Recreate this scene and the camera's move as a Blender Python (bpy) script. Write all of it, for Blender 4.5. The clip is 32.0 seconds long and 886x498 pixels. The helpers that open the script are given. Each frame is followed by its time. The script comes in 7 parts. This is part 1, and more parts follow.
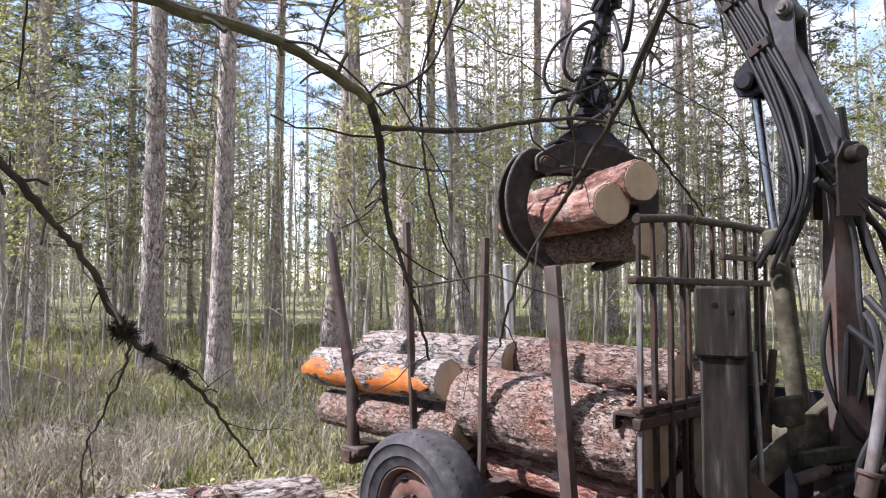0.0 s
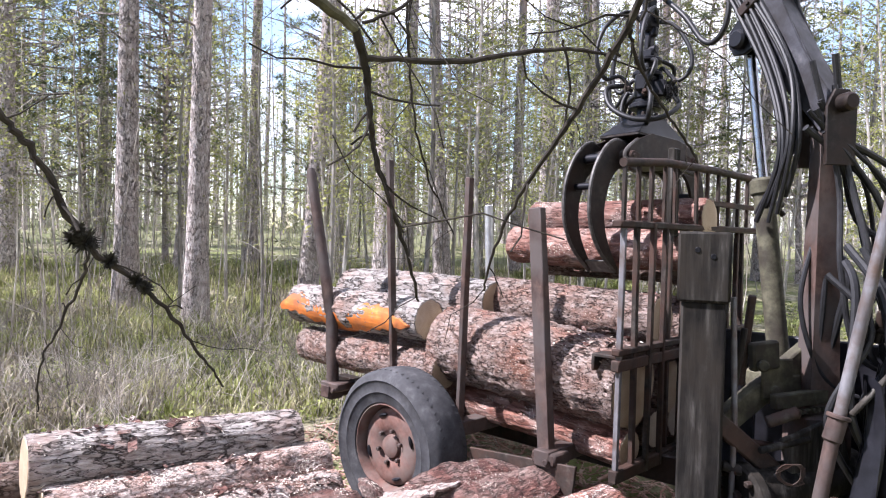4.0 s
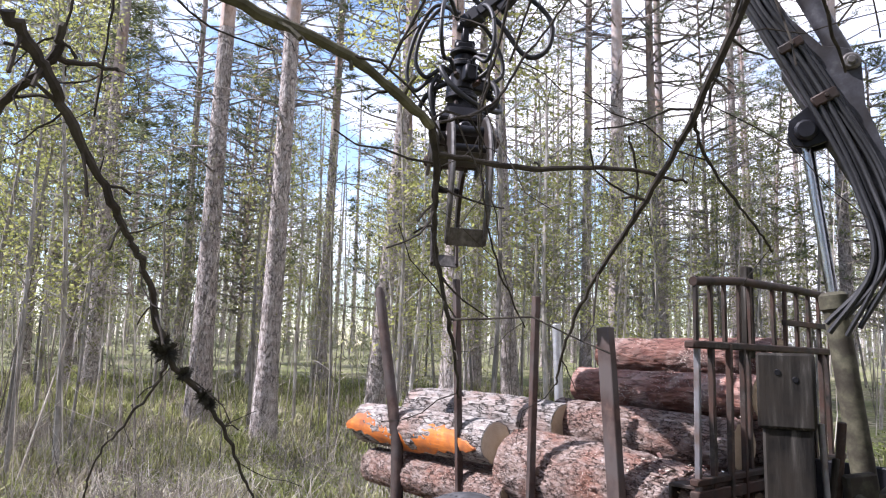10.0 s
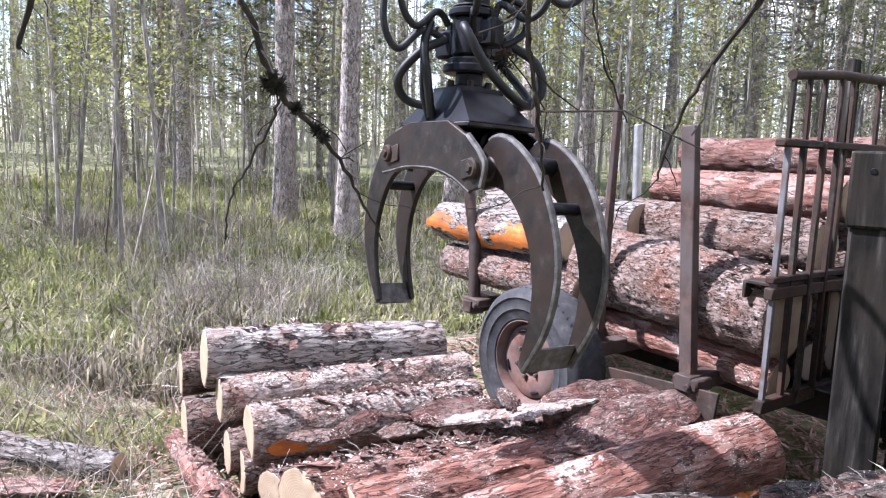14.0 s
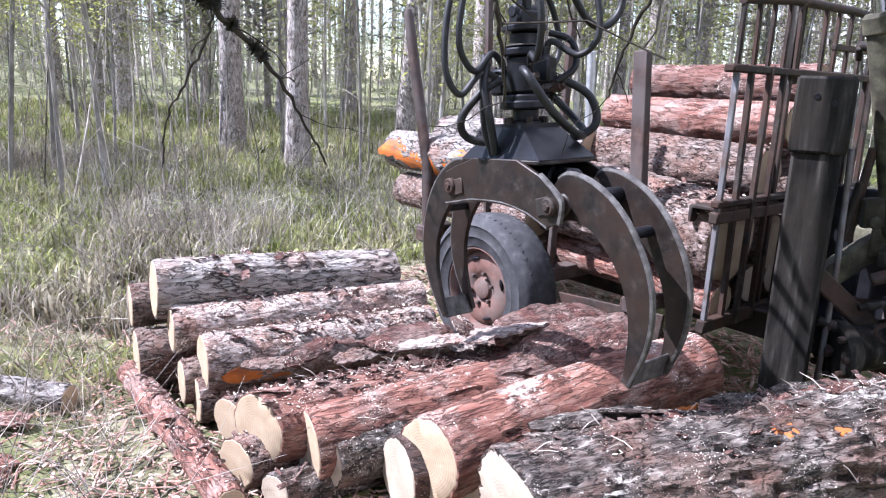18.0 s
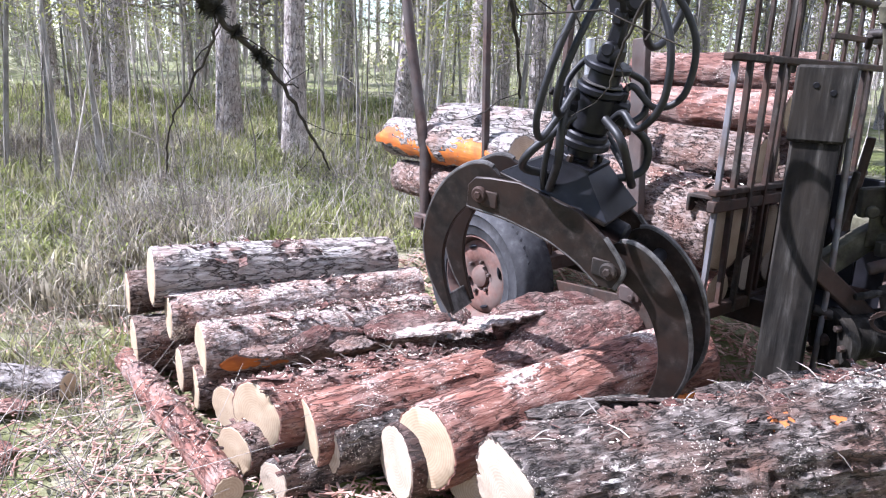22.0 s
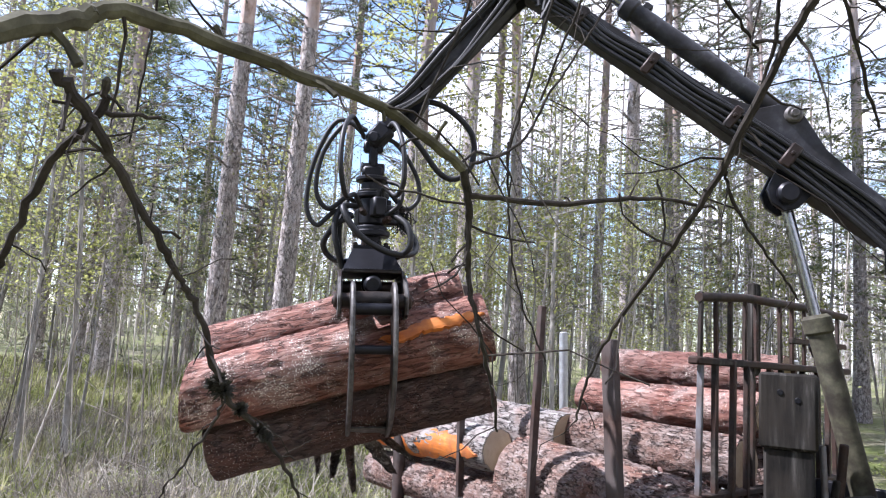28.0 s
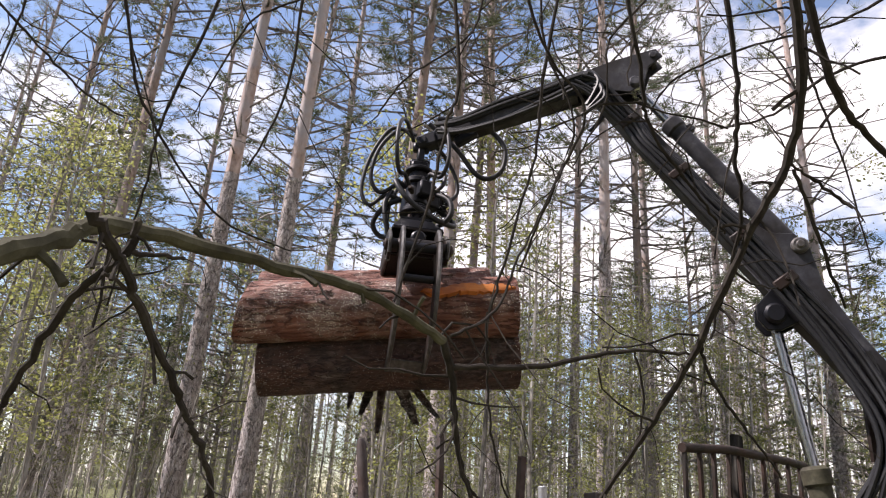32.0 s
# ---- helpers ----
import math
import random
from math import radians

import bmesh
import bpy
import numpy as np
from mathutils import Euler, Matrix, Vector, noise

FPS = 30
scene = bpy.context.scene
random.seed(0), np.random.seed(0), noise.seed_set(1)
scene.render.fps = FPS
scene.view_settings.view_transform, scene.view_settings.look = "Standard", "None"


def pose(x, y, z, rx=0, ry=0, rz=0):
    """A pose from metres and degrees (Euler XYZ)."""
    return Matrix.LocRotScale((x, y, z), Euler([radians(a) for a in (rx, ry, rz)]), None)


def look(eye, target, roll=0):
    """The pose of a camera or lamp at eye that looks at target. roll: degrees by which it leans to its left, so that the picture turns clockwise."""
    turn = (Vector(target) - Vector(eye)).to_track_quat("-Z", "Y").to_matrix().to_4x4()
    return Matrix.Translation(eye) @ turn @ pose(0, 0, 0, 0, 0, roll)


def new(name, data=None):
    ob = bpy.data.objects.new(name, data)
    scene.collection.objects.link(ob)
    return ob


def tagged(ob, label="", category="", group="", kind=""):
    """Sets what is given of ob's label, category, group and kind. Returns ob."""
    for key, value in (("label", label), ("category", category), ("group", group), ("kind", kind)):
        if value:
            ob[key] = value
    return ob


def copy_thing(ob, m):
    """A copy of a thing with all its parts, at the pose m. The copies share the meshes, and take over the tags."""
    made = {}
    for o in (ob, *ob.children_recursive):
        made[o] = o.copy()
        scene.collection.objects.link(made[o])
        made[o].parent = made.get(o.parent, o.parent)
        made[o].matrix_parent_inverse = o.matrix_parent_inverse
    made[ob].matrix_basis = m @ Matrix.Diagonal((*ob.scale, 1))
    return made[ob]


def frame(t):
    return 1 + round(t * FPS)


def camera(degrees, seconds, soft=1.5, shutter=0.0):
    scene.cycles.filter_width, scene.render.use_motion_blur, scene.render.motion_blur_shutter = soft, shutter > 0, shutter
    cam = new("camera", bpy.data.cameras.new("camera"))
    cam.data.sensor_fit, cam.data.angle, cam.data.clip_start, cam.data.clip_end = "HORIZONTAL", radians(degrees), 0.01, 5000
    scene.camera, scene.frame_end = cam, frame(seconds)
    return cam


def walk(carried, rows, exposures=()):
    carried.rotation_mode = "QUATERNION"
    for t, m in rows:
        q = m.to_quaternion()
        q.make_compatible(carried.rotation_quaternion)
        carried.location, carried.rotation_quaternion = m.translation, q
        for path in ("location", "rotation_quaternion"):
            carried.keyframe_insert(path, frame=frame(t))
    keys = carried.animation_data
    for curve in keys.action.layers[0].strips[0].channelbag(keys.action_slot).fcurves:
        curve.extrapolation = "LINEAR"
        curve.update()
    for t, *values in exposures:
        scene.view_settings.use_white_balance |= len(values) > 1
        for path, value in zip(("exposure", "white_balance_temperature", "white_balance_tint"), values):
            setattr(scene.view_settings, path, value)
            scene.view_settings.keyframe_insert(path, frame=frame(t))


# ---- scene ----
cam = camera(64.3, 32.0, soft=1.15)
PATH = [
    (0, (0.003, 0.003, 1.865), (-0.012, 1.999, 1.994), -0.0),
    (0.5, (-0.018, 0.024, 1.855), (0.01, 2.022, 1.938), 0.2),
    (1, (-0.03, 0.033, 1.854), (0.08, 2.03, 1.892), 1.1),
    (1.5, (-0.033, 0.032, 1.854), (0.056, 2.03, 1.868), 1.3),
    (2, (-0.036, 0.043, 1.856), (0.044, 2.042, 1.863), 1.4),
    (2.5, (-0.032, 0.032, 1.856), (0.035, 2.031, 1.843), 1.3),
    (3, (-0.037, 0.028, 1.857), (-0.006, 2.027, 1.806), 1.3),
    (3.5, (-0.036, 0.038, 1.861), (0.01, 2.038, 1.82), 1.4),
    (5.5, (-0.035, 0.044, 1.861), (0.021, 2.042, 1.822), 1.3),
    (6, (-0.034, 0.044, 1.86), (0.018, 2.043, 1.819), 1.2),
    (6.5, (-0.043, 0.039, 1.874), (-0.01, 2.037, 1.797), 1.1),
    (7, (-0.042, 0.026, 1.871), (-0.01, 2.024, 1.791), 1.2),
    (7.5, (-0.047, 0.03, 1.872), (-0.007, 2.028, 1.797), 1.3),
    (8, (-0.041, 0.027, 1.872), (-0.005, 2.025, 1.807), 1.2),
    (8.5, (-0.036, 0.044, 1.875), (-0.022, 2.044, 1.903), 1.4),
    (9, (-0.028, 0.018, 1.879), (-0.068, 2.015, 1.984), 1.4),
    (9.5, (-0.022, 0.019, 1.876), (-0.138, 2.002, 2.109), 1.5),
    (10, (-0.023, 0.021, 1.867), (-0.171, 1.995, 2.155), 1.7),
    (10.5, (-0.026, 0.009, 1.863), (-0.185, 1.977, 2.184), 2.0),
    (11, (-0.033, -0.017, 1.862), (-0.206, 1.949, 2.185), 2.1),
    (11.5, (-0.043, -0.018, 1.856), (-0.242, 1.97, 1.945), 2.6),
    (12, (-0.052, -0.012, 1.852), (-0.295, 1.973, 1.83), 2.5),
    (12.5, (-0.045, -0.01, 1.851), (-0.353, 1.964, 1.761), 2.4),
    (13, (-0.044, 0.004, 1.838), (-0.372, 1.968, 1.652), 2.4),
    (13.5, (-0.039, 0.022, 1.836), (-0.374, 1.978, 1.587), 1.9),
    (14, (-0.036, 0.01, 1.834), (-0.376, 1.962, 1.566), 1.9),
    (14.5, (-0.044, 0.006, 1.816), (-0.365, 1.959, 1.526), 2.1),
    (15, (-0.031, 0.004, 1.821), (-0.301, 1.957, 1.482), 1.8),
    (15.5, (-0.025, 0.009, 1.817), (-0.26, 1.956, 1.426), 1.7),
    (17.5, (-0.026, 0.008, 1.814), (-0.248, 1.953, 1.401), 2.0),
    (18, (-0.027, 0.01, 1.809), (-0.228, 1.948, 1.356), 2.1),
    (18.5, (-0.032, 0.02, 1.811), (-0.213, 1.956, 1.34), 2.4),
    (19, (-0.029, 0.006, 1.812), (-0.208, 1.944, 1.349), 2.3),
    (19.5, (-0.026, 0.007, 1.81), (-0.206, 1.943, 1.34), 2.2),
    (20, (-0.031, 0.013, 1.806), (-0.214, 1.949, 1.339), 2.1),
    (20.5, (-0.03, 0.014, 1.806), (-0.214, 1.95, 1.339), 2.1),
    (21, (-0.036, 0.027, 1.808), (-0.221, 1.961, 1.335), 2.1),
    (21.5, (-0.027, 0.007, 1.818), (-0.22, 1.939, 1.335), 2.1),
    (22, (-0.032, 0.012, 1.816), (-0.222, 1.942, 1.327), 2.3),
    (22.5, (-0.03, 0.012, 1.822), (-0.218, 1.941, 1.328), 2.1),
    (23, (-0.033, 0.008, 1.817), (-0.22, 1.94, 1.333), 2.3),
    (23.5, (-0.036, 0.019, 1.821), (-0.226, 1.959, 1.37), 2.4),
    (24, (-0.027, 0.018, 1.83), (-0.226, 1.972, 1.453), 2.6),
    (24.5, (-0.03, 0.016, 1.831), (-0.228, 1.978, 1.5), 2.9),
    (26.5, (-0.02, -0.011, 1.876), (-0.192, 1.981, 1.813), 3.0),
    (27, (-0.014, -0.011, 1.874), (-0.207, 1.979, 1.89), 3.6),
    (27.5, (-0.018, -0.022, 1.884), (-0.21, 1.965, 2.002), 3.7),
    (28, (0.009, 0.001, 1.903), (-0.176, 1.972, 2.19), 3.7),
    (28.5, (0.007, -0.015, 1.895), (-0.169, 1.921, 2.363), 3.9),
    (29, (0.0, -0.018, 1.891), (-0.198, 1.911, 2.381), 4.0),
    (29.5, (-0.002, -0.014, 1.904), (-0.204, 1.903, 2.438), 3.8),
    (30, (-0.009, -0.015, 1.897), (-0.213, 1.886, 2.484), 3.9),
    (30.5, (-0.002, 0.003, 1.891), (-0.208, 1.888, 2.526), 4.3),
    (31, (-0.003, 0.004, 1.887), (-0.19, 1.879, 2.557), 4.4),
    (31.5, (-0.008, 0.0, 1.88), (-0.182, 1.865, 2.582), 4.7),
    (32, (-0.027, -0.012, 1.874), (-0.158, 1.858, 2.571), 4.4),
]
EXPOSURES = [(0, 1.30, 6350, 21), (1, 1.37, 6300, 21), (8, 1.58, 6100, 21), (9, 1.54, 6100, 21), (10, 1.28, 6150, 21), (11, 1.19, 6150, 21), (13, 1.52, 6000, 22), (14, 1.60, 5850, 21), (18, 1.70, 5700, 20), (24.5, 1.74, 5700, 20), (27, 1.66, 5750, 19), (28, 1.42, 5900, 19), (29, 1.06, 6350, 20), (30, 0.90, 6500, 20), (31, 0.72, 6650, 21), (32, 0.72, 6750, 21)]
walk(cam, [(t, look(e, g, r)) for t, e, g, r in PATH], EXPOSURES)

# ---- world and sun ----
SUN_TO = Vector((-0.64, -0.06, 0.77)).normalized()
world = bpy.data.worlds.new("world")
scene.world = world
world.use_nodes = True


def node(nt, kind, at=None, **values):
    n = nt.nodes.new(kind)
    for k, v in values.items():
        if k in n.inputs:
            n.inputs[k].default_value = v
    return n


def build_world():
    nt = world.node_tree
    nt.nodes.clear()
    out = nt.nodes.new("ShaderNodeOutputWorld")
    bg = nt.nodes.new("ShaderNodeBackground")
    bg.inputs["Strength"].default_value = 0.12
    sky = nt.nodes.new("ShaderNodeTexSky")
    sky.sky_type, sky.sun_disc = "NISHITA", False
    sky.sun_elevation = math.asin(SUN_TO.z)
    sky.sun_rotation = math.atan2(SUN_TO.x, SUN_TO.y)
    sky.air_density, sky.dust_density, sky.ozone_density = 1.2, 0.3, 3.0
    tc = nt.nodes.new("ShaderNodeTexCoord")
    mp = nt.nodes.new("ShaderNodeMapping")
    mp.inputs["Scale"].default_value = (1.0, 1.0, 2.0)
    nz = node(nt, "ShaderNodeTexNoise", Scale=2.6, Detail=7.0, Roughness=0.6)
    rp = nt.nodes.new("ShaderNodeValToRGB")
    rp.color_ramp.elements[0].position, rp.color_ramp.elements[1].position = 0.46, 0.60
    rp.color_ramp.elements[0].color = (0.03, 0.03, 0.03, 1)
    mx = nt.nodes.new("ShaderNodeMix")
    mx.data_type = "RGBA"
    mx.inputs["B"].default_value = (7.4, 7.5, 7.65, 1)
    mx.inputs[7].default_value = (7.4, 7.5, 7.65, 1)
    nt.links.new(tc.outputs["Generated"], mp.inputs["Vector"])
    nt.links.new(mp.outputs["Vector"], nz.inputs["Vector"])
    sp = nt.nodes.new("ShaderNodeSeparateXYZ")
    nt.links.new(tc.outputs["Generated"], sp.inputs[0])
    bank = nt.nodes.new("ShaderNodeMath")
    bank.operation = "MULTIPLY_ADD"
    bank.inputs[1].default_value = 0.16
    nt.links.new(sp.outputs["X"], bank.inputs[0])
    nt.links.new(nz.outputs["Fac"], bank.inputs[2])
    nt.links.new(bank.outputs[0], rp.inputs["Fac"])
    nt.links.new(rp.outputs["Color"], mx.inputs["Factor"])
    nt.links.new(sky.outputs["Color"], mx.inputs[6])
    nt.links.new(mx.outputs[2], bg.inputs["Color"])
    nt.links.new(bg.outputs["Background"], out.inputs["Surface"])


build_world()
sun = bpy.data.lights.new("sun", "SUN")
sun.energy, sun.angle, sun.color = 5.0, radians(0.6), (1.0, 0.975, 0.945)
sun_ob = new("sun", sun)
sun_ob.matrix_world = look((0, 0, 30), Vector((0, 0, 30)) - SUN_TO)


# ---- materials ----
def material(name, ramp, scale=8.0, stretch=(1, 1, 1), rough=0.8, metal=0.0, bump=0.3, bump_scale=None, detail=8.0,
             second=None, second_scale=1.2, second_amount=0.5, cracks=0.0, crack_scale=10.0, crack_color=(0.02, 0.015, 0.012, 1), vary=0.15, spec=0.3, dust=0.0, specks=0.0, thin=0.0, island=0.0):
    m = bpy.data.materials.new(name)
    m.use_nodes = True
    nt = m.node_tree
    link = nt.links.new
    b = nt.nodes["Principled BSDF"]
    b.inputs["Roughness"].default_value = rough
    b.inputs["Metallic"].default_value = metal
    b.inputs["Specular IOR Level"].default_value = spec
    tc = nt.nodes.new("ShaderNodeTexCoord")
    oi = nt.nodes.new("ShaderNodeObjectInfo")
    ad = nt.nodes.new("ShaderNodeVectorMath")
    ad.operation = "ADD"
    sc = nt.nodes.new("ShaderNodeVectorMath")
    sc.operation = "SCALE"
    sc.inputs[0].default_value = (13.7, 7.1, 9.3)
    link(oi.outputs["Random"], sc.inputs["Scale"])
    link(tc.outputs["Object"], ad.inputs[0])
    link(sc.outputs[0], ad.inputs[1])
    mp = nt.nodes.new("ShaderNodeMapping")
    mp.inputs["Scale"].default_value = stretch
    link(ad.outputs[0], mp.inputs["Vector"])
    nz = node(nt, "ShaderNodeTexNoise", Scale=scale, Detail=detail, Roughness=0.65)
    link(mp.outputs["Vector"], nz.inputs["Vector"])
    rp = nt.nodes.new("ShaderNodeValToRGB")
    el = rp.color_ramp.elements
    while len(el) < len(ramp):
        el.new(0.5)
    for e, (p, c) in zip(el, ramp):
        e.position, e.color = p, (*c, 1)
    link(nz.outputs["Fac"], rp.inputs["Fac"])
    col = rp.outputs["Color"]
    height = nz.outputs["Fac"]
    if second:
        n2 = node(nt, "ShaderNodeTexNoise", Scale=second_scale, Detail=4.0, Roughness=0.6)
        link(ad.outputs[0], n2.inputs["Vector"])
        r2 = nt.nodes.new("ShaderNodeValToRGB")
        r2.color_ramp.elements[0].position, r2.color_ramp.elements[1].position = 0.5 - 0.12 + (0.5 - second_amount) * 0.4, 0.62 + (0.5 - second_amount) * 0.4
        link(n2.outputs["Fac"], r2.inputs["Fac"])
        mx = nt.nodes.new("ShaderNodeMix")
        mx.data_type = "RGBA"
        mx.inputs[7].default_value = (*second, 1)
        link(r2.outputs["Color"], mx.inputs["Factor"])
        link(col, mx.inputs[6])
        col = mx.outputs[2]
    if cracks:
        # bark plates: warped cells stretched along the stem, parted by fissures of uneven width
        wn = node(nt, "ShaderNodeTexNoise", Scale=crack_scale * 0.8, Detail=4.0, Roughness=0.65)
        link(mp.outputs["Vector"], wn.inputs["Vector"])
        wo = nt.nodes.new("ShaderNodeVectorMath")
        wo.operation = "MULTIPLY_ADD"
        wo.inputs[1].default_value = (2.6 / crack_scale,) * 3
        link(wn.outputs["Color"], wo.inputs[0])
        link(mp.outputs["Vector"], wo.inputs[2])
        ve = node(nt, "ShaderNodeTexVoronoi", Scale=crack_scale, Randomness=1.0)
        ve.feature = "DISTANCE_TO_EDGE"
        link(wo.outputs[0], ve.inputs["Vector"])
        vc = node(nt, "ShaderNodeTexVoronoi", Scale=crack_scale, Randomness=1.0)
        link(wo.outputs[0], vc.inputs["Vector"])
        wd = node(nt, "ShaderNodeTexNoise", Scale=crack_scale * 0.35, Detail=3.0)
        link(ad.outputs[0], wd.inputs["Vector"])
        wm = nt.nodes.new("ShaderNodeMapRange")
        wm.inputs["From Min"].default_value, wm.inputs["From Max"].default_value = 0.38, 0.68
        wm.inputs["To Min"].default_value, wm.inputs["To Max"].default_value = 0.02, 0.16
        link(wd.outputs["Fac"], wm.inputs["Value"])
        r3 = nt.nodes.new("ShaderNodeMapRange")
        r3.interpolation_type = "SMOOTHSTEP"
        link(ve.outputs["Distance"], r3.inputs["Value"])
        link(wm.outputs["Result"], r3.inputs["From Max"])
        cell = nt.nodes.new("ShaderNodeSeparateColor")
        link(vc.outputs["Color"], cell.inputs["Color"])
        cm = nt.nodes.new("ShaderNodeMapRange")
        cm.inputs["To Min"].default_value, cm.inputs["To Max"].default_value = 0.86, 1.12
        link(cell.outputs[0], cm.inputs["Value"])
        ch = nt.nodes.new("ShaderNodeHueSaturation")
        link(cm.outputs["Result"], ch.inputs["Value"])
        link(col, ch.inputs["Color"])
        mx = nt.nodes.new("ShaderNodeMix")
        mx.data_type = "RGBA"
        mx.inputs[6].default_value = crack_color
        sub = nt.nodes.new("ShaderNodeMath")
        sub.operation = "MULTIPLY_ADD"
        sub.inputs[1].default_value, sub.inputs[2].default_value = cracks, 1 - cracks
        link(r3.outputs["Result"], sub.inputs[0])
        link(sub.outputs[0], mx.inputs["Factor"])
        link(ch.outputs["Color"], mx.inputs[7])
        col = mx.outputs[2]
        hm = nt.nodes.new("ShaderNodeMath")
        hm.operation = "MULTIPLY_ADD"
        hm.inputs[1].default_value = 0.9
        link(r3.outputs["Result"], hm.inputs[0])
        link(nz.outputs["Fac"], hm.inputs[2])
        hm2 = nt.nodes.new("ShaderNodeMath")
        hm2.operation = "MULTIPLY_ADD"
        hm2.inputs[1].default_value = 0.5
        link(cell.outputs[1], hm2.inputs[0])
        link(hm.outputs[0], hm2.inputs[2])
        height = hm2.outputs[0]
    if specks:
        # pale sawdust flecks caught on the surface
        fv = node(nt, "ShaderNodeTexVoronoi", Scale=95.0, Randomness=1.0)
        fw = node(nt, "ShaderNodeTexNoise", Scale=160.0, Detail=3.0)
        link(ad.outputs[0], fw.inputs["Vector"])
        fo = nt.nodes.new("ShaderNodeVectorMath")
        fo.operation = "MULTIPLY_ADD"
        fo.inputs[1].default_value = (0.016, 0.016, 0.016)
        link(fw.outputs["Color"], fo.inputs[0])
        link(ad.outputs[0], fo.inputs[2])
        link(fo.outputs[0], fv.inputs["Vector"])
        fn = node(nt, "ShaderNodeTexNoise", Scale=5.0, Detail=4.0)
        link(ad.outputs[0], fn.inputs["Vector"])
        fm = nt.nodes.new("ShaderNodeMapRange")
        fm.inputs["From Min"].default_value, fm.inputs["From Max"].default_value = 0.42, 0.7
        fm.inputs["To Min"].default_value, fm.inputs["To Max"].default_value = 0.04, 0.10 + 0.35 * specks
        link(fn.outputs["Fac"], fm.inputs["Value"])
        fl = nt.nodes.new("ShaderNodeMath")
        fl.operation = "LESS_THAN"
        link(fv.outputs["Distance"], fl.inputs[0])
        link(fm.outputs["Result"], fl.inputs[1])
        mx = nt.nodes.new("ShaderNodeMix")
        mx.data_type = "RGBA"
        mx.inputs[7].default_value = (0.78, 0.71, 0.62, 1)
        link(fl.outputs[0], mx.inputs["Factor"])
        link(col, mx.inputs[6])
        col = mx.outputs[2]
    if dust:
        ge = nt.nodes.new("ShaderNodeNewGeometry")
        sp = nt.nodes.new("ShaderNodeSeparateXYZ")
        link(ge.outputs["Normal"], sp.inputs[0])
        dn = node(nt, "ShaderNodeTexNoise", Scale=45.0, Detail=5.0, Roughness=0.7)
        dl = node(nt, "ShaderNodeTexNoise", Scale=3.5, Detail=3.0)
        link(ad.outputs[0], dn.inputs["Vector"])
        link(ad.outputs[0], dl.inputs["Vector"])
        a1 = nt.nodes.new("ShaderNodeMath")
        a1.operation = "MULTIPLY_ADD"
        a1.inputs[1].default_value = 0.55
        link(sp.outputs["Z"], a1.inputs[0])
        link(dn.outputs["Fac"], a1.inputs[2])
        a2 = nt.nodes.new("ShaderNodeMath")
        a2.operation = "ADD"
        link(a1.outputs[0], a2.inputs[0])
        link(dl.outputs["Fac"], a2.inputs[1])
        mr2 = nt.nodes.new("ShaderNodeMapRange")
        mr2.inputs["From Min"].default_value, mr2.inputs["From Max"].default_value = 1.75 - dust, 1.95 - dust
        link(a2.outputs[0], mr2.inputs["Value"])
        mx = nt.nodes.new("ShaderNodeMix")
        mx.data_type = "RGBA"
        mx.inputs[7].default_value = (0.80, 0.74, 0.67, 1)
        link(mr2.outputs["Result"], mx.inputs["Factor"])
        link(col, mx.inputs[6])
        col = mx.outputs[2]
    hv = nt.nodes.new("ShaderNodeHueSaturation")
    mr = nt.nodes.new("ShaderNodeMapRange")
    mr.inputs["To Min"].default_value, mr.inputs["To Max"].default_value = 1 - vary, 1 + vary
    if island:
        gi = nt.nodes.new("ShaderNodeNewGeometry")
        mr.inputs["To Min"].default_value, mr.inputs["To Max"].default_value = 1 - island, 1 + island
        link(gi.outputs["Random Per Island"], mr.inputs["Value"])
    else:
        link(oi.outputs["Random"], mr.inputs["Value"])
    link(mr.outputs["Result"], hv.inputs["Value"])
    link(col, hv.inputs["Color"])
    link(hv.outputs["Color"], b.inputs["Base Color"])
    if bump:
        bp = nt.nodes.new("ShaderNodeBump")
        bp.inputs["Strength"].default_value = bump
        bp.inputs["Distance"].default_value = bump_scale or 0.01
        link(height, bp.inputs["Height"])
        link(bp.outputs["Normal"], b.inputs["Normal"])
    if thin:
        tl = nt.nodes.new("ShaderNodeBsdfTranslucent")
        link(hv.outputs["Color"], tl.inputs["Color"])
        ms = nt.nodes.new("ShaderNodeMixShader")
        ms.inputs["Fac"].default_value = thin
        link(b.outputs[0], ms.inputs[1])
        link(tl.outputs[0], ms.inputs[2])
        link(ms.outputs[0], nt.nodes["Material Output"].inputs["Surface"])
    return m


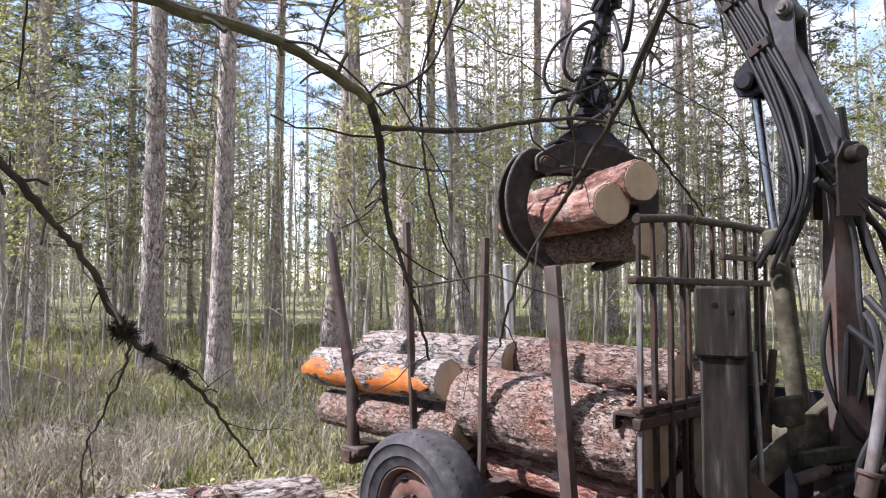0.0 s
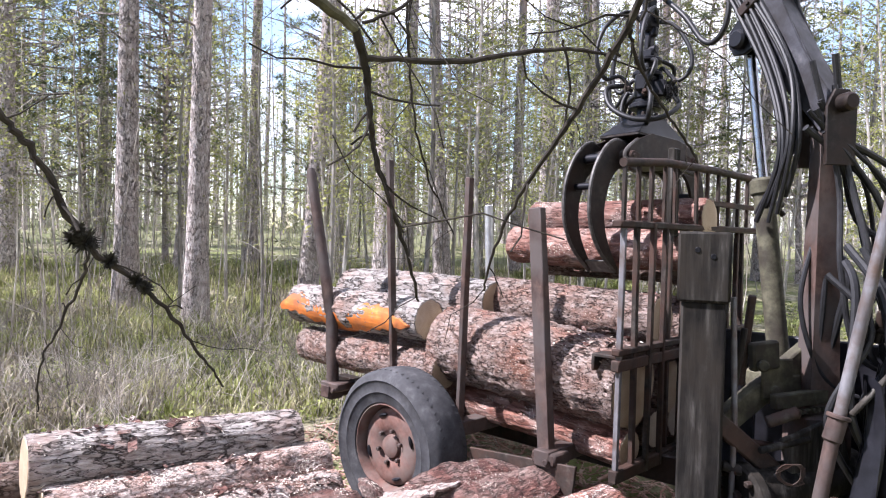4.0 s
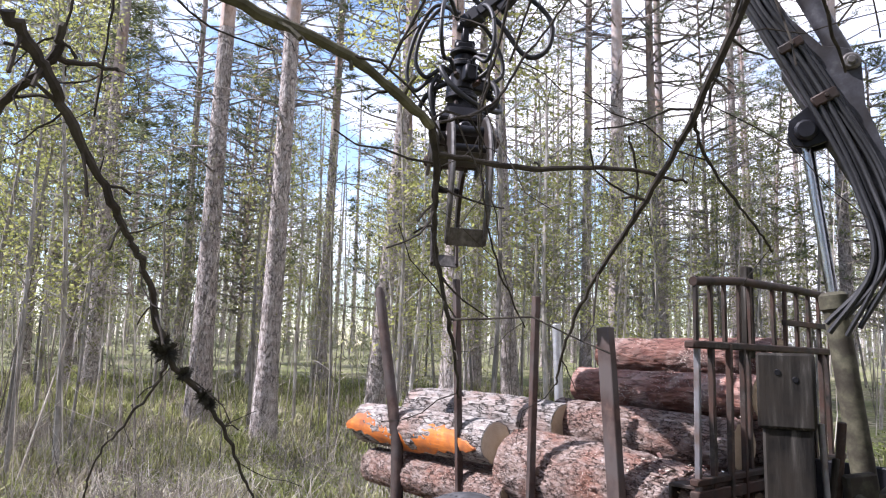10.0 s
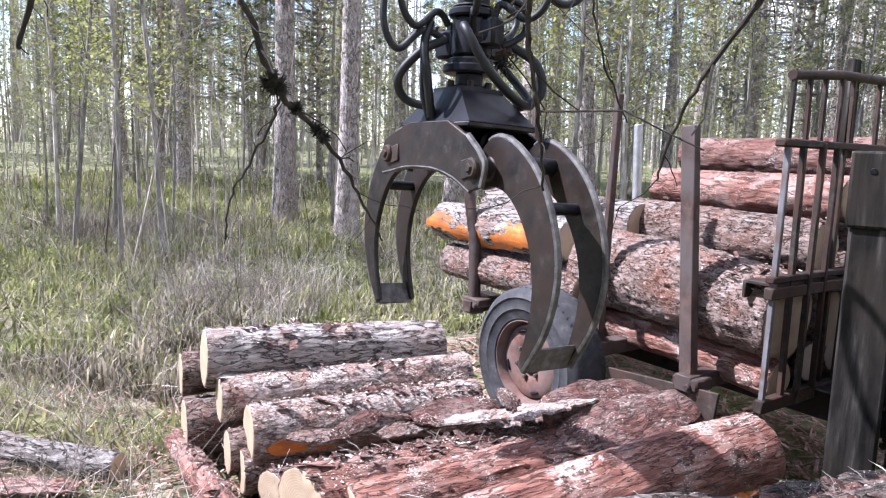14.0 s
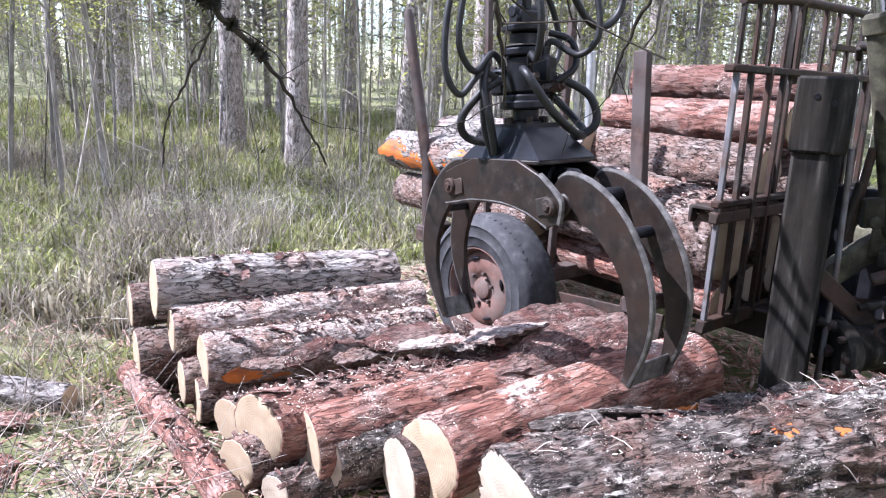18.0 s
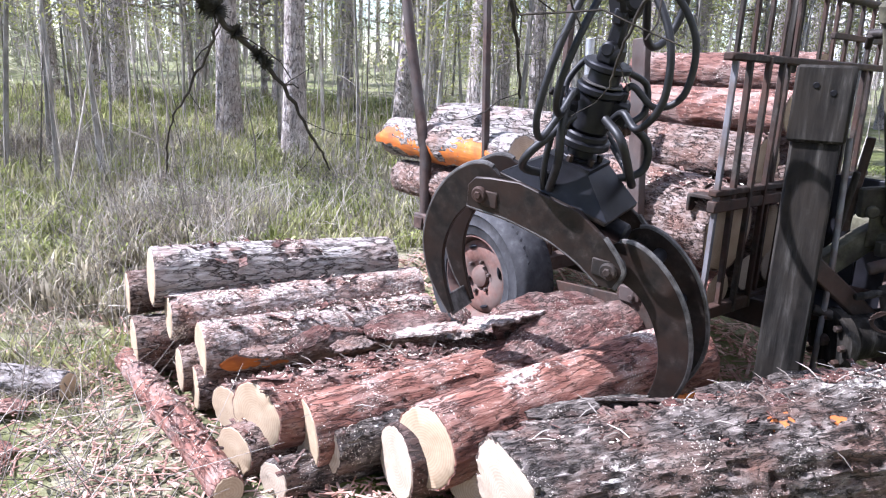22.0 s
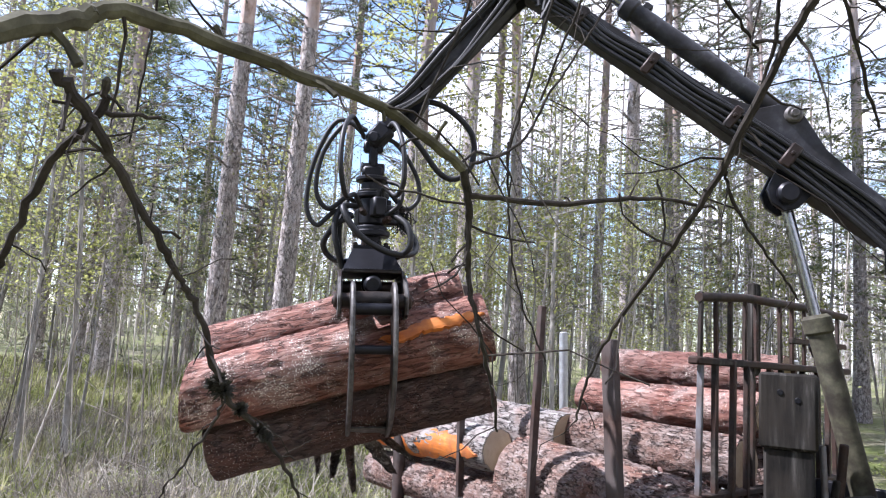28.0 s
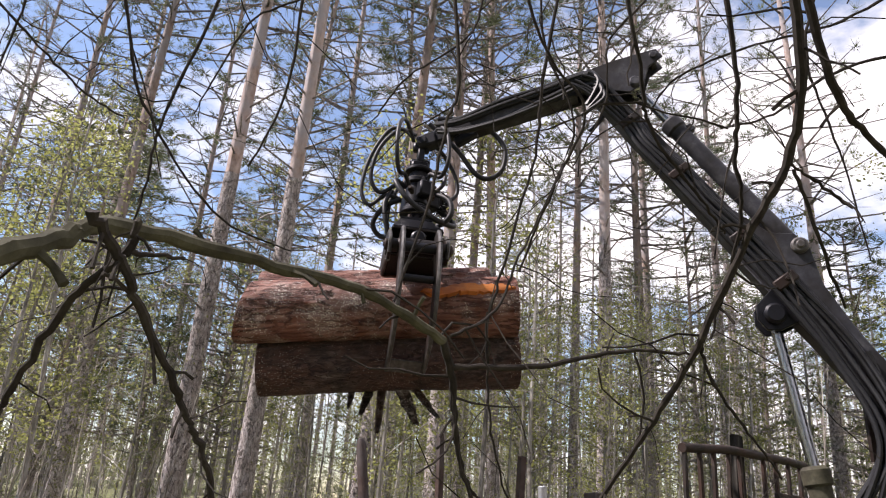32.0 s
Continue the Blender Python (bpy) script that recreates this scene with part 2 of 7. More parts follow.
def wood_end(name, light, dark):
    """Cut wood: growth rings round the local x axis, with saw marks."""
    m = bpy.data.materials.new(name)
    m.use_nodes = True
    nt, link = m.node_tree, m.node_tree.links.new
    b = nt.nodes["Principled BSDF"]
    b.inputs["Roughness"].default_value = 0.75
    tc = nt.nodes.new("ShaderNodeTexCoord")
    mp = nt.nodes.new("ShaderNodeMapping")
    mp.inputs["Scale"].default_value = (0.0, 1, 1)
    link(tc.outputs["Object"], mp.inputs["Vector"])
    wv = node(nt, "ShaderNodeTexWave", Scale=26.0, Distortion=2.2, Detail=3.0)
    wv.wave_type, wv.rings_direction = "RINGS", "X"
    wv.inputs["Detail Scale"].default_value = 1.2
    link(mp.outputs["Vector"], wv.inputs["Vector"])
    nz = node(nt, "ShaderNodeTexNoise", Scale=11.0, Detail=8.0, Roughness=0.7)
    link(tc.outputs["Object"], nz.inputs["Vector"])
    ad = nt.nodes.new("ShaderNodeMath")
    ad.operation = "MULTIPLY_ADD"
    ad.inputs[1].default_value = 0.2
    link(wv.outputs["Fac"], ad.inputs[0])
    link(nz.outputs["Fac"], ad.inputs[2])
    rp = nt.nodes.new("ShaderNodeValToRGB")
    rp.color_ramp.elements[0].position, rp.color_ramp.elements[1].position = 0.35, 0.95
    rp.color_ramp.elements[0].color, rp.color_ramp.elements[1].color = (*light, 1), (*dark, 1)
    link(ad.outputs[0], rp.inputs["Fac"])
    link(rp.outputs["Color"], b.inputs["Base Color"])
    bp = nt.nodes.new("ShaderNodeBump")
    bp.inputs["Strength"].default_value, bp.inputs["Distance"].default_value = 0.15, 0.003
    link(ad.outputs[0], bp.inputs["Height"])
    link(bp.outputs["Normal"], b.inputs["Normal"])
    return m


BARK_RAMP = [(0.28, (0.104, 0.0656, 0.052)), (0.43, (0.18, 0.1264, 0.1056)), (0.56, (0.264, 0.2064, 0.1824)), (0.74, (0.376, 0.324, 0.2976))]
M_BARK = material("pine_bark", BARK_RAMP, 44, (0.42, 1, 1), 0.9, bump=1.0, bump_scale=0.03, second=(0.19, 0.095, 0.069), second_scale=5, second_amount=0.36, cracks=0.95, crack_scale=40, crack_color=(0.03, 0.016, 0.012, 1), specks=0.25)
M_BARK_GREY = material("grey_pine_bark", [(0.28, (0.15, 0.128, 0.116)), (0.43, (0.255, 0.226, 0.208)), (0.56, (0.365, 0.335, 0.315)), (0.74, (0.50, 0.475, 0.455))], 38, (0.26, 1, 1), 0.9, bump=1.0, bump_scale=0.035, second=(0.25, 0.165, 0.135), second_scale=4, second_amount=0.3, cracks=0.92, crack_scale=27, crack_color=(0.04, 0.03, 0.026, 1), specks=0.2)
M_BARK_RED = material("peeled_red_bark", [(0.28, (0.0686, 0.02584, 0.01938)), (0.44, (0.1372, 0.05556, 0.0407)), (0.57, (0.2058, 0.1002, 0.07558)), (0.74, (0.3224, 0.2132, 0.1809))], 30, (0.22, 1, 1), 0.75, bump=0.9, bump_scale=0.014, second=(0.247, 0.1744, 0.1518), second_scale=5.5, second_amount=0.3, cracks=0.5, crack_scale=28, crack_color=(0.05, 0.02, 0.015, 1), specks=0.45)
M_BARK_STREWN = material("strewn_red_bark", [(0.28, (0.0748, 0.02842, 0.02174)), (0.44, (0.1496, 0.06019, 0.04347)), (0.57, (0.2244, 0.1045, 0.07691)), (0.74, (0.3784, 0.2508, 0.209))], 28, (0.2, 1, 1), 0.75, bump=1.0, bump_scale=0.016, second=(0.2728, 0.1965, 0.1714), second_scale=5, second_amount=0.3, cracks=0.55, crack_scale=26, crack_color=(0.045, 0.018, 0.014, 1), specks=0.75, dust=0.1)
# dark bark with the shade under other logs put into its colour
M_BARK_SHADED = material("shade_darkened_bark", [(0.25, (0.018, 0.012, 0.011)), (0.45, (0.05, 0.033, 0.028)), (0.6, (0.10, 0.072, 0.063)), (0.78, (0.22, 0.19, 0.175))], 34, (0.3, 1, 1), 0.75, bump=1.0, bump_scale=0.02, second=(0.08, 0.04, 0.03), second_scale=5, cracks=0.6, crack_scale=40, specks=0.35)
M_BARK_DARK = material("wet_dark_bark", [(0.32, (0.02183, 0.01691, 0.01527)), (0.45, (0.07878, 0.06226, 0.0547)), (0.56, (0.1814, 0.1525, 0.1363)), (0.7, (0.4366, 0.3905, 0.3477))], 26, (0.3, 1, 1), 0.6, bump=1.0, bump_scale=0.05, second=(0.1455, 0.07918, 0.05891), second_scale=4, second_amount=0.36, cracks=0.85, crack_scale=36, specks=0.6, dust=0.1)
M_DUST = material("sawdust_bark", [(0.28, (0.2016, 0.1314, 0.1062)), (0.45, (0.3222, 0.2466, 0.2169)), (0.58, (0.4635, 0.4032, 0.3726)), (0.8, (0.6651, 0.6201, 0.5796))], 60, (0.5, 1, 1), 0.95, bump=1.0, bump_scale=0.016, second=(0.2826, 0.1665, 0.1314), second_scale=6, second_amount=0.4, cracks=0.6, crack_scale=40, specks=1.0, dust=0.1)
M_ORANGE = material("fresh_orange_wood", [(0.3, (0.2322, 0.05177, 0.009632)), (0.43, (0.4472, 0.122, 0.02064)), (0.58, (0.5504, 0.1849, 0.03784)), (0.78, (0.602, 0.3106, 0.1238))], 20, (0.12, 1, 1), 0.6, bump=0.6, bump_scale=0.006, second=(0.258, 0.08875, 0.03784), second_scale=7, second_amount=0.36)
M_CUT = wood_end("fresh_cut_wood", (0.41, 0.325, 0.225), (0.26, 0.175, 0.105))
M_CUT_OLD = wood_end("weathered_cut_wood", (0.44, 0.37, 0.29), (0.25, 0.19, 0.14))
M_RUST = material("rusty_steel", [(0.3, (0.024, 0.016, 0.0135)), (0.5, (0.055, 0.034, 0.028)), (0.72, (0.12, 0.078, 0.064))], 12, (1, 1, 0.6), 0.7, 0.2, bump=0.3, bump_scale=0.004, second=(0.075, 0.062, 0.058), second_scale=4, spec=0.25)
M_RED = material("red_oxide_rim", [(0.3, (0.07, 0.032, 0.025)), (0.55, (0.15, 0.072, 0.056)), (0.8, (0.24, 0.135, 0.11))], 14, rough=0.7, bump=0.25, bump_scale=0.003, second=(0.14, 0.105, 0.092), second_scale=5)
M_STEEL = material("worn_dark_steel", [(0.34, (0.0044, 0.003872, 0.003696)), (0.46, (0.01144, 0.009504, 0.008624)), (0.58, (0.02376, 0.01936, 0.01672)), (0.72, (0.0616, 0.05104, 0.04488))], 17, rough=0.5, metal=0.2, bump=0.35, bump_scale=0.004, second=(0.02288, 0.0132, 0.00968), second_scale=6, second_amount=0.5)
M_GATE = material("weathered_gate_steel", [(0.3, (0.0119, 0.01071, 0.00952)), (0.55, (0.0357, 0.03094, 0.02737)), (0.8, (0.119, 0.1047, 0.09044))], 16, rough=0.7, metal=0.2, bump=0.3, bump_scale=0.004, second=(0.05355, 0.03094, 0.0238), second_scale=6, spec=0.2)
M_BLACK = material("oily_black_steel", [(0.3, (0.005, 0.005, 0.0065)), (0.6, (0.013, 0.013, 0.017)), (0.85, (0.042, 0.041, 0.045))], 10, rough=0.42, metal=0.3, bump=0.15, bump_scale=0.003)
M_GREY = material("worn_grey_paint", [(0.3, (0.0177, 0.0177, 0.021)), (0.55, (0.0442, 0.0442, 0.0519)), (0.8, (0.116, 0.115, 0.119))], 11, rough=0.55, metal=0.1, bump=0.15, bump_scale=0.003, second=(0.0155, 0.0133, 0.0127), second_scale=5, second_amount=0.45, spec=0.25)
M_OLIVE = material("mossy_olive_paint", [(0.3, (0.021, 0.0192, 0.0132)), (0.5, (0.069, 0.0648, 0.0432)), (0.68, (0.12, 0.114, 0.078)), (0.85, (0.192, 0.186, 0.138))], 11, rough=0.75, metal=0.0, bump=0.3, bump_scale=0.004, second=(0.03, 0.0252, 0.0198), second_scale=8, second_amount=0.4, spec=0.2)
M_LEG = material("weathered_leg_steel", [(0.36, (0.004, 0.0037, 0.0034)), (0.47, (0.013, 0.0118, 0.0104)), (0.57, (0.036, 0.033, 0.029)), (0.68, (0.095, 0.089, 0.08))], 17, (1, 1, 0.1), 0.85, 0.0, bump=0.9, bump_scale=0.008, second=(0.024, 0.02, 0.016), second_scale=5, second_amount=0.36, spec=0.15)
M_CHROME = material("bright_rod", [(0.3, (0.26, 0.27, 0.30)), (0.8, (0.40, 0.41, 0.43))], 20, rough=0.25, metal=1.0, bump=0.0)
M_WORN = material("worn_bare_steel", [(0.3, (0.027, 0.0234, 0.0216)), (0.5, (0.072, 0.0666, 0.063)), (0.75, (0.153, 0.1463, 0.1395))], 22, rough=0.5, metal=0.2, bump=0.2, bump_scale=0.002)
M_HOSE = material("black_rubber_hose", [(0.3, (0.0048, 0.0048, 0.0056)), (0.7, (0.0144, 0.0144, 0.0168))], 25, rough=0.5, bump=0.1, bump_scale=0.002, spec=0.35)
M_HOSE_GREY = material("dusty_grey_hose", [(0.3, (0.007, 0.007, 0.008)), (0.7, (0.0225, 0.0225, 0.025))], 25, rough=0.55, bump=0.1, bump_scale=0.002, spec=0.35)
M_TYRE = material("dusty_tyre_rubber", [(0.3, (0.0217, 0.0217, 0.02386)), (0.55, (0.0434, 0.0434, 0.04707)), (0.8, (0.093, 0.09176, 0.09414))], 12, rough=0.85, bump=0.25, bump_scale=0.004)
M_PIPE = material("grey_painted_pipe", [(0.3, (0.06, 0.058, 0.062)), (0.55, (0.12, 0.118, 0.125)), (0.8, (0.20, 0.20, 0.21))], 12, (1, 1, 0.3), 0.6, bump=0.2, bump_scale=0.003, second=(0.07, 0.048, 0.038), second_scale=7, second_amount=0.4)
M_GALV = material("galvanised_pipe", [(0.3, (0.28, 0.28, 0.28)), (0.7, (0.45, 0.45, 0.46))], 15, rough=0.45, metal=0.7, bump=0.1)
M_KNOB = material("red_plastic", [(0.3, (0.55, 0.02, 0.015)), (0.7, (0.65, 0.04, 0.03))], 20, rough=0.4, bump=0)
M_TWIG = material("lichen_twig", [(0.3, (0.014, 0.011, 0.010)), (0.6, (0.038, 0.032, 0.026)), (0.85, (0.085, 0.08, 0.055))], 40, rough=0.9, bump=0.5, bump_scale=0.003, spec=0.2)
M_BRANCH = material("mossy_branch_bark", [(0.3, (0.035, 0.032, 0.022)), (0.55, (0.085, 0.08, 0.052)), (0.8, (0.17, 0.165, 0.115))], 30, rough=0.9, bump=0.5, bump_scale=0.003, spec=0.2)
M_LICHEN = material("dark_lichen", [(0.3, (0.015, 0.014, 0.010)), (0.7, (0.05, 0.046, 0.034))], 60, rough=0.95, bump=0.5)
M_TRUNK = material("standing_pine_bark", [(0.30, (0.1976, 0.1697, 0.1584)), (0.46, (0.3952, 0.3492, 0.3312)), (0.58, (0.5408, 0.4899, 0.4752)), (0.74, (0.6864, 0.6305, 0.6144))], 34, (1, 1, 0.4), 0.92, bump=1.0, bump_scale=0.025, second=(0.312, 0.2619, 0.24), second_scale=9, second_amount=0.38, cracks=0.75, crack_scale=24, vary=0.2)
M_TRUNK_TOP = material("upper_pine_bark", [(0.28, (0.1742, 0.1188, 0.09601)), (0.5, (0.3406, 0.2498, 0.2079)), (0.75, (0.4594, 0.3722, 0.3326))], 16, (1, 1, 0.4), 0.9, bump=0.5, bump_scale=0.015, second=(0.3326, 0.301, 0.2994), second_scale=1.6, vary=0.25)
M_BIRCH = material("sapling_bark", [(0.3, (0.10, 0.09, 0.075)), (0.55, (0.28, 0.26, 0.235)), (0.8, (0.55, 0.53, 0.50))], 7, (1, 1, 0.5), 0.85, bump=0.2, vary=0.4)
M_NEEDLE = material("pine_needles", [(0.3, (0.07452, 0.08995, 0.04877)), (0.6, (0.149, 0.1703, 0.09282)), (0.85, (0.2484, 0.2651, 0.1534))], 1.5, rough=0.7, bump=0, vary=0.3, thin=0.4)
M_LEAF = material("spring_leaves", [(0.3, (0.163, 0.1795, 0.05356)), (0.6, (0.2972, 0.3033, 0.1072)), (0.85, (0.441, 0.4187, 0.2142))], 2.0, rough=0.6, bump=0, vary=0.35, thin=0.5)
M_FAR = material("far_foliage", [(0.3, (0.1162, 0.1248, 0.07722)), (0.55, (0.2192, 0.2308, 0.1349)), (0.8, (0.3479, 0.3556, 0.1997))], 0.5, rough=0.8, bump=0, vary=0, thin=0.4)
M_GRASS = material("undergrowth", [(0.30, (0.0956, 0.1122, 0.03321)), (0.42, (0.1912, 0.2151, 0.06746)), (0.54, (0.3059, 0.3085, 0.1401)), (0.70, (0.5163, 0.4581, 0.3321))], 1.9, rough=0.8, bump=0, detail=6, thin=0.4, island=0.55)
M_STRAW = material("dry_grass", [(0.32, (0.10, 0.085, 0.055)), (0.45, (0.24, 0.21, 0.15)), (0.56, (0.38, 0.34, 0.26)), (0.70, (0.56, 0.52, 0.43))], 2.2, rough=0.85, bump=0, detail=5, thin=0.3, island=0.55)
M_MOSS = material("green_moss", [(0.3, (0.132, 0.1672, 0.0429)), (0.5, (0.264, 0.2978, 0.09295)), (0.75, (0.44, 0.4494, 0.2145))], 2.4, rough=0.9, bump=0, detail=6, thin=0.3, island=0.5)
M_DRY = material("dry_brushwood", [(0.34, (0.10, 0.086, 0.073)), (0.5, (0.26, 0.228, 0.20)), (0.68, (0.54, 0.50, 0.45))], 1.6, rough=0.9, bump=0, detail=4, island=0.6)
M_SOIL = material("forest_floor", [(0.34, (0.035, 0.034, 0.018)), (0.44, (0.10, 0.095, 0.05)), (0.54, (0.20, 0.185, 0.115)), (0.66, (0.36, 0.32, 0.24))], 7, rough=0.95, detail=12, bump=1.0, bump_scale=0.05, second=(0.13, 0.15, 0.045), second_scale=1.1, second_amount=0.42, vary=0)
M_SHAVING = material("pale_shavings", [(0.3, (0.62, 0.53, 0.42)), (0.7, (0.80, 0.74, 0.66))], 30, rough=0.9, bump=0, vary=0)
M_SLAB = material("dark_red_bark", [(0.25, (0.0294, 0.01292, 0.01064)), (0.45, (0.0798, 0.0342, 0.02736)), (0.62, (0.1512, 0.0722, 0.05852)), (0.8, (0.3024, 0.2052, 0.1786))], 40, (0.35, 1, 1), 0.85, bump=1.0, bump_scale=0.02, second=(0.2016, 0.1444, 0.1254), second_scale=7, second_amount=0.36, cracks=0.6, crack_scale=40, specks=0.8)
M_CHIP = material("bark_litter", [(0.3, (0.16, 0.075, 0.055)), (0.48, (0.32, 0.19, 0.15)), (0.62, (0.48, 0.36, 0.30)), (0.82, (0.72, 0.63, 0.54))], 9, rough=0.9, bump=0.3, vary=0.1)


# ---- mesh tools ----
class Geo:
    """Gathers simple solids into one mesh."""

    def __init__(self):
        self.v, self.f = [], []

    def add(self, verts, faces, m=None):
        n = len(self.v)
        self.v += [tuple(m @ Vector(p)) if m else tuple(p) for p in verts]
        self.f += [tuple(i + n for i in f) for f in faces]
        return self

    def box(self, size, m=None, bevel=0.006):
        sx, sy, sz = (s / 2 for s in size)
        c = min(bevel, 0.45 * min(sx, sy, sz) * 2)
        verts, idx = [], {}
        for x in (-1, 1):
            for y in (-1, 1):
                for z in (-1, 1):
                    for a in range(3):
                        p = [x * sx, y * sy, z * sz]
                        for b in range(3):
                            if b != a:
                                p[b] -= (x, y, z)[b] * c
                        idx[x, y, z, a] = len(verts)
                        verts.append(p)
        faces = []
        for a in range(3):
            b, d = [k for k in range(3) if k != a]
            for s in (-1, 1):
                q = []
                for u, w in ((-1, -1), (1, -1), (1, 1), (-1, 1)):
                    k = [0, 0, 0]
                    k[a], k[b], k[d] = s, u, w
                    q.append(idx[(*k, a)])
                faces.append(q)
            for u in (-1, 1):
                for w in (-1, 1):
                    k0, k1 = [0, 0, 0], [0, 0, 0]
                    k0[a], k1[a] = -1, 1
                    k0[b] = k1[b] = u
                    k0[d] = k1[d] = w
                    faces.append([idx[(*k0, b)], idx[(*k1, b)], idx[(*k1, d)], idx[(*k0, d)]])
        for x in (-1, 1):
            for y in (-1, 1):
                for z in (-1, 1):
                    faces.append([idx[x, y, z, a] for a in range(3)])
        return self.add(verts, faces, m)

    def tube(self, pts, radii, seg=10, m=None, caps=True, wobble=0.0, seed=0):
        pts = [Vector(p) for p in pts]
        if not hasattr(radii, "__len__"):
            radii = [radii] * len(pts)
        verts, faces = [], []
        side = None
        for i, p in enumerate(pts):
            d = (pts[min(i + 1, len(pts) - 1)] - pts[max(i - 1, 0)]).normalized()
            if side is None:
                side = d.orthogonal().normalized()
            else:
                side = (side - d * side.dot(d)).normalized()
            up = d.cross(side)
            for k in range(seg):
                a = 2 * math.pi * k / seg
                r = radii[i]
                if wobble:
                    r *= 1 + wobble * noise.noise(Vector((math.cos(a) * 2 + seed, math.sin(a) * 2, i * 0.7)))
                verts.append(p + (side * math.cos(a) + up * math.sin(a)) * r)
        for i in range(len(pts) - 1):
            for k in range(seg):
                a, b = i * seg + k, i * seg + (k + 1) % seg
                faces.append((a, b, b + seg, a + seg))
        if caps:
            faces.append(tuple(reversed(range(seg))))
            faces.append(tuple(range((len(pts) - 1) * seg, len(pts) * seg)))
        return self.add(verts, faces, m)

    def rod(self, a, b, r, seg=12, m=None):
        """A rod with chamfered ends."""
        a, b = Vector(a), Vector(b)
        d = (b - a).normalized()
        c = min(r * 0.25, (b - a).length * 0.2)
        return self.tube([a, a + d * c, b - d * c, b], [r - c, r, r, r - c], seg, m)

    def plate(self, outline, thick, m=None):
        """A flat plate: outline in x, z; thickness along y, with a small chamfer."""
        n = len(outline)
        cx, cz = sum(p[0] for p in outline) / n, sum(p[1] for p in outline) / n
        c = min(0.004, thick * 0.3)
        rings = []
        for y, k in ((-thick / 2, 1), (-thick / 2 + c, 0), (thick / 2 - c, 0), (thick / 2, 1)):
            for i, (x, z) in enumerate(outline):
                (x0, z0), (x1, z1) = outline[i - 1], outline[(i + 1) % n]
                tx, tz = x1 - x0, z1 - z0
                l = math.hypot(tx, tz) or 1
                rings.append((x - k * c * tz / l * (1 if self_area(outline) > 0 else -1), y, z + k * c * tx / l * (1 if self_area(outline) > 0 else -1)))
        faces = [tuple(range(n)), tuple(reversed(range(3 * n, 4 * n)))]
        for r in range(3):
            for i in range(n):
                j = (i + 1) % n
                faces.append((r * n + j, r * n + i, r * n + n + i, r * n + n + j))
        return self.add(rings, faces, m)

    def mesh(self, name, mat, smooth=True):
        me = bpy.data.meshes.new(name)
        me.from_pydata(self.v, [], self.f)
        me.materials.append(mat)
        bm = bmesh.new()
        bm.from_mesh(me)
        bmesh.ops.recalc_face_normals(bm, faces=bm.faces)
        bm.to_mesh(me)
        bm.free()
        if smooth:
            me.shade_smooth()
            me.set_sharp_from_angle(angle=radians(38))
        return me

    def raw(self, name, mat, smooth=False):
        me = bpy.data.meshes.new(name)
        me.from_pydata(self.v, [], self.f)
        me.materials.append(mat)
        if smooth:
            me.shade_smooth()
        return me


def self_area(o):
    return sum(o[i - 1][0] * o[i][1] - o[i][0] * o[i - 1][1] for i in range(len(o)))


def part(name, geo, mat, parent=None, label="", m=None, smooth=True):
    ob = new(name, geo.mesh(name, mat, smooth))
    if parent:
        ob.parent = parent
    if m:
        ob.matrix_basis = m
    if label:
        tagged(ob, label)
    return ob


def ground_z(x, y):
    d = math.hypot(x, y)
    z = 1.7 * (1 - math.exp(-max(0, d - 4.5) / 14)) if y > -4 else 0.3
    return z + (0.05 * noise.noise(Vector((x * 0.35, y * 0.35, 0))) + 0.07 * noise.noise(Vector((x * 0.9, y * 0.9, 6)))) * min(1, max(0, d - 4.2))


def curve_pts(pts, n=10):
    """A smooth line through the points."""
    P = [Vector(p) for p in pts]
    out = []
    for i in range(len(P) - 1):
        a, b, c, d = P[max(i - 1, 0)], P[i], P[i + 1], P[min(i + 2, len(P) - 1)]
        for k in range(n):
            t = k / n
            out.append(0.5 * ((2 * b) + (c - a) * t + (2 * a - 5 * b + 4 * c - d) * t * t + (3 * b - a - 3 * c + d) * t ** 3))
    out.append(P[-1])
    return out


def aim(a, b, up=(0, 0, 1)):
    """The pose at a whose local x points to b."""
    x = (Vector(b) - Vector(a)).normalized()
    y = Vector(up).cross(x)
    y = y.normalized() if y.length > 1e-4 else Vector((0, 1, 0))
    z = x.cross(y)
    return Matrix(((x.x, y.x, z.x, a[0]), (x.y, y.y, z.y, a[1]), (x.z, y.z, z.z, a[2]), (0, 0, 0, 1)))


# ---- ground ----
def build_ground():
    n = 150
    verts, faces = [], []
    def spread(i):
        u = 2 * i / (n - 1) - 1
        return math.copysign(abs(u) ** 3.2 * 900 + abs(u) * 14, u)
    for j in range(n):
        for i in range(n):
            x, y = spread(i), spread(j) + 4
            z = ground_z(x, y) + 0.03 * noise.noise(Vector((x * 2.1, y * 2.1, 3)))
            verts.append((x, y, z))
    for j in range(n - 1):
        for i in range(n - 1):
            a = j * n + i
            faces.append((a, a + 1, a + n + 1, a + n))
    g = Geo()
    g.add(verts, faces)
    ob = new("ground", g.raw("ground", M_SOIL, True))
    tagged(ob, "mossy forest floor with dry grass and litter", "ground", kind="structure")


build_ground()


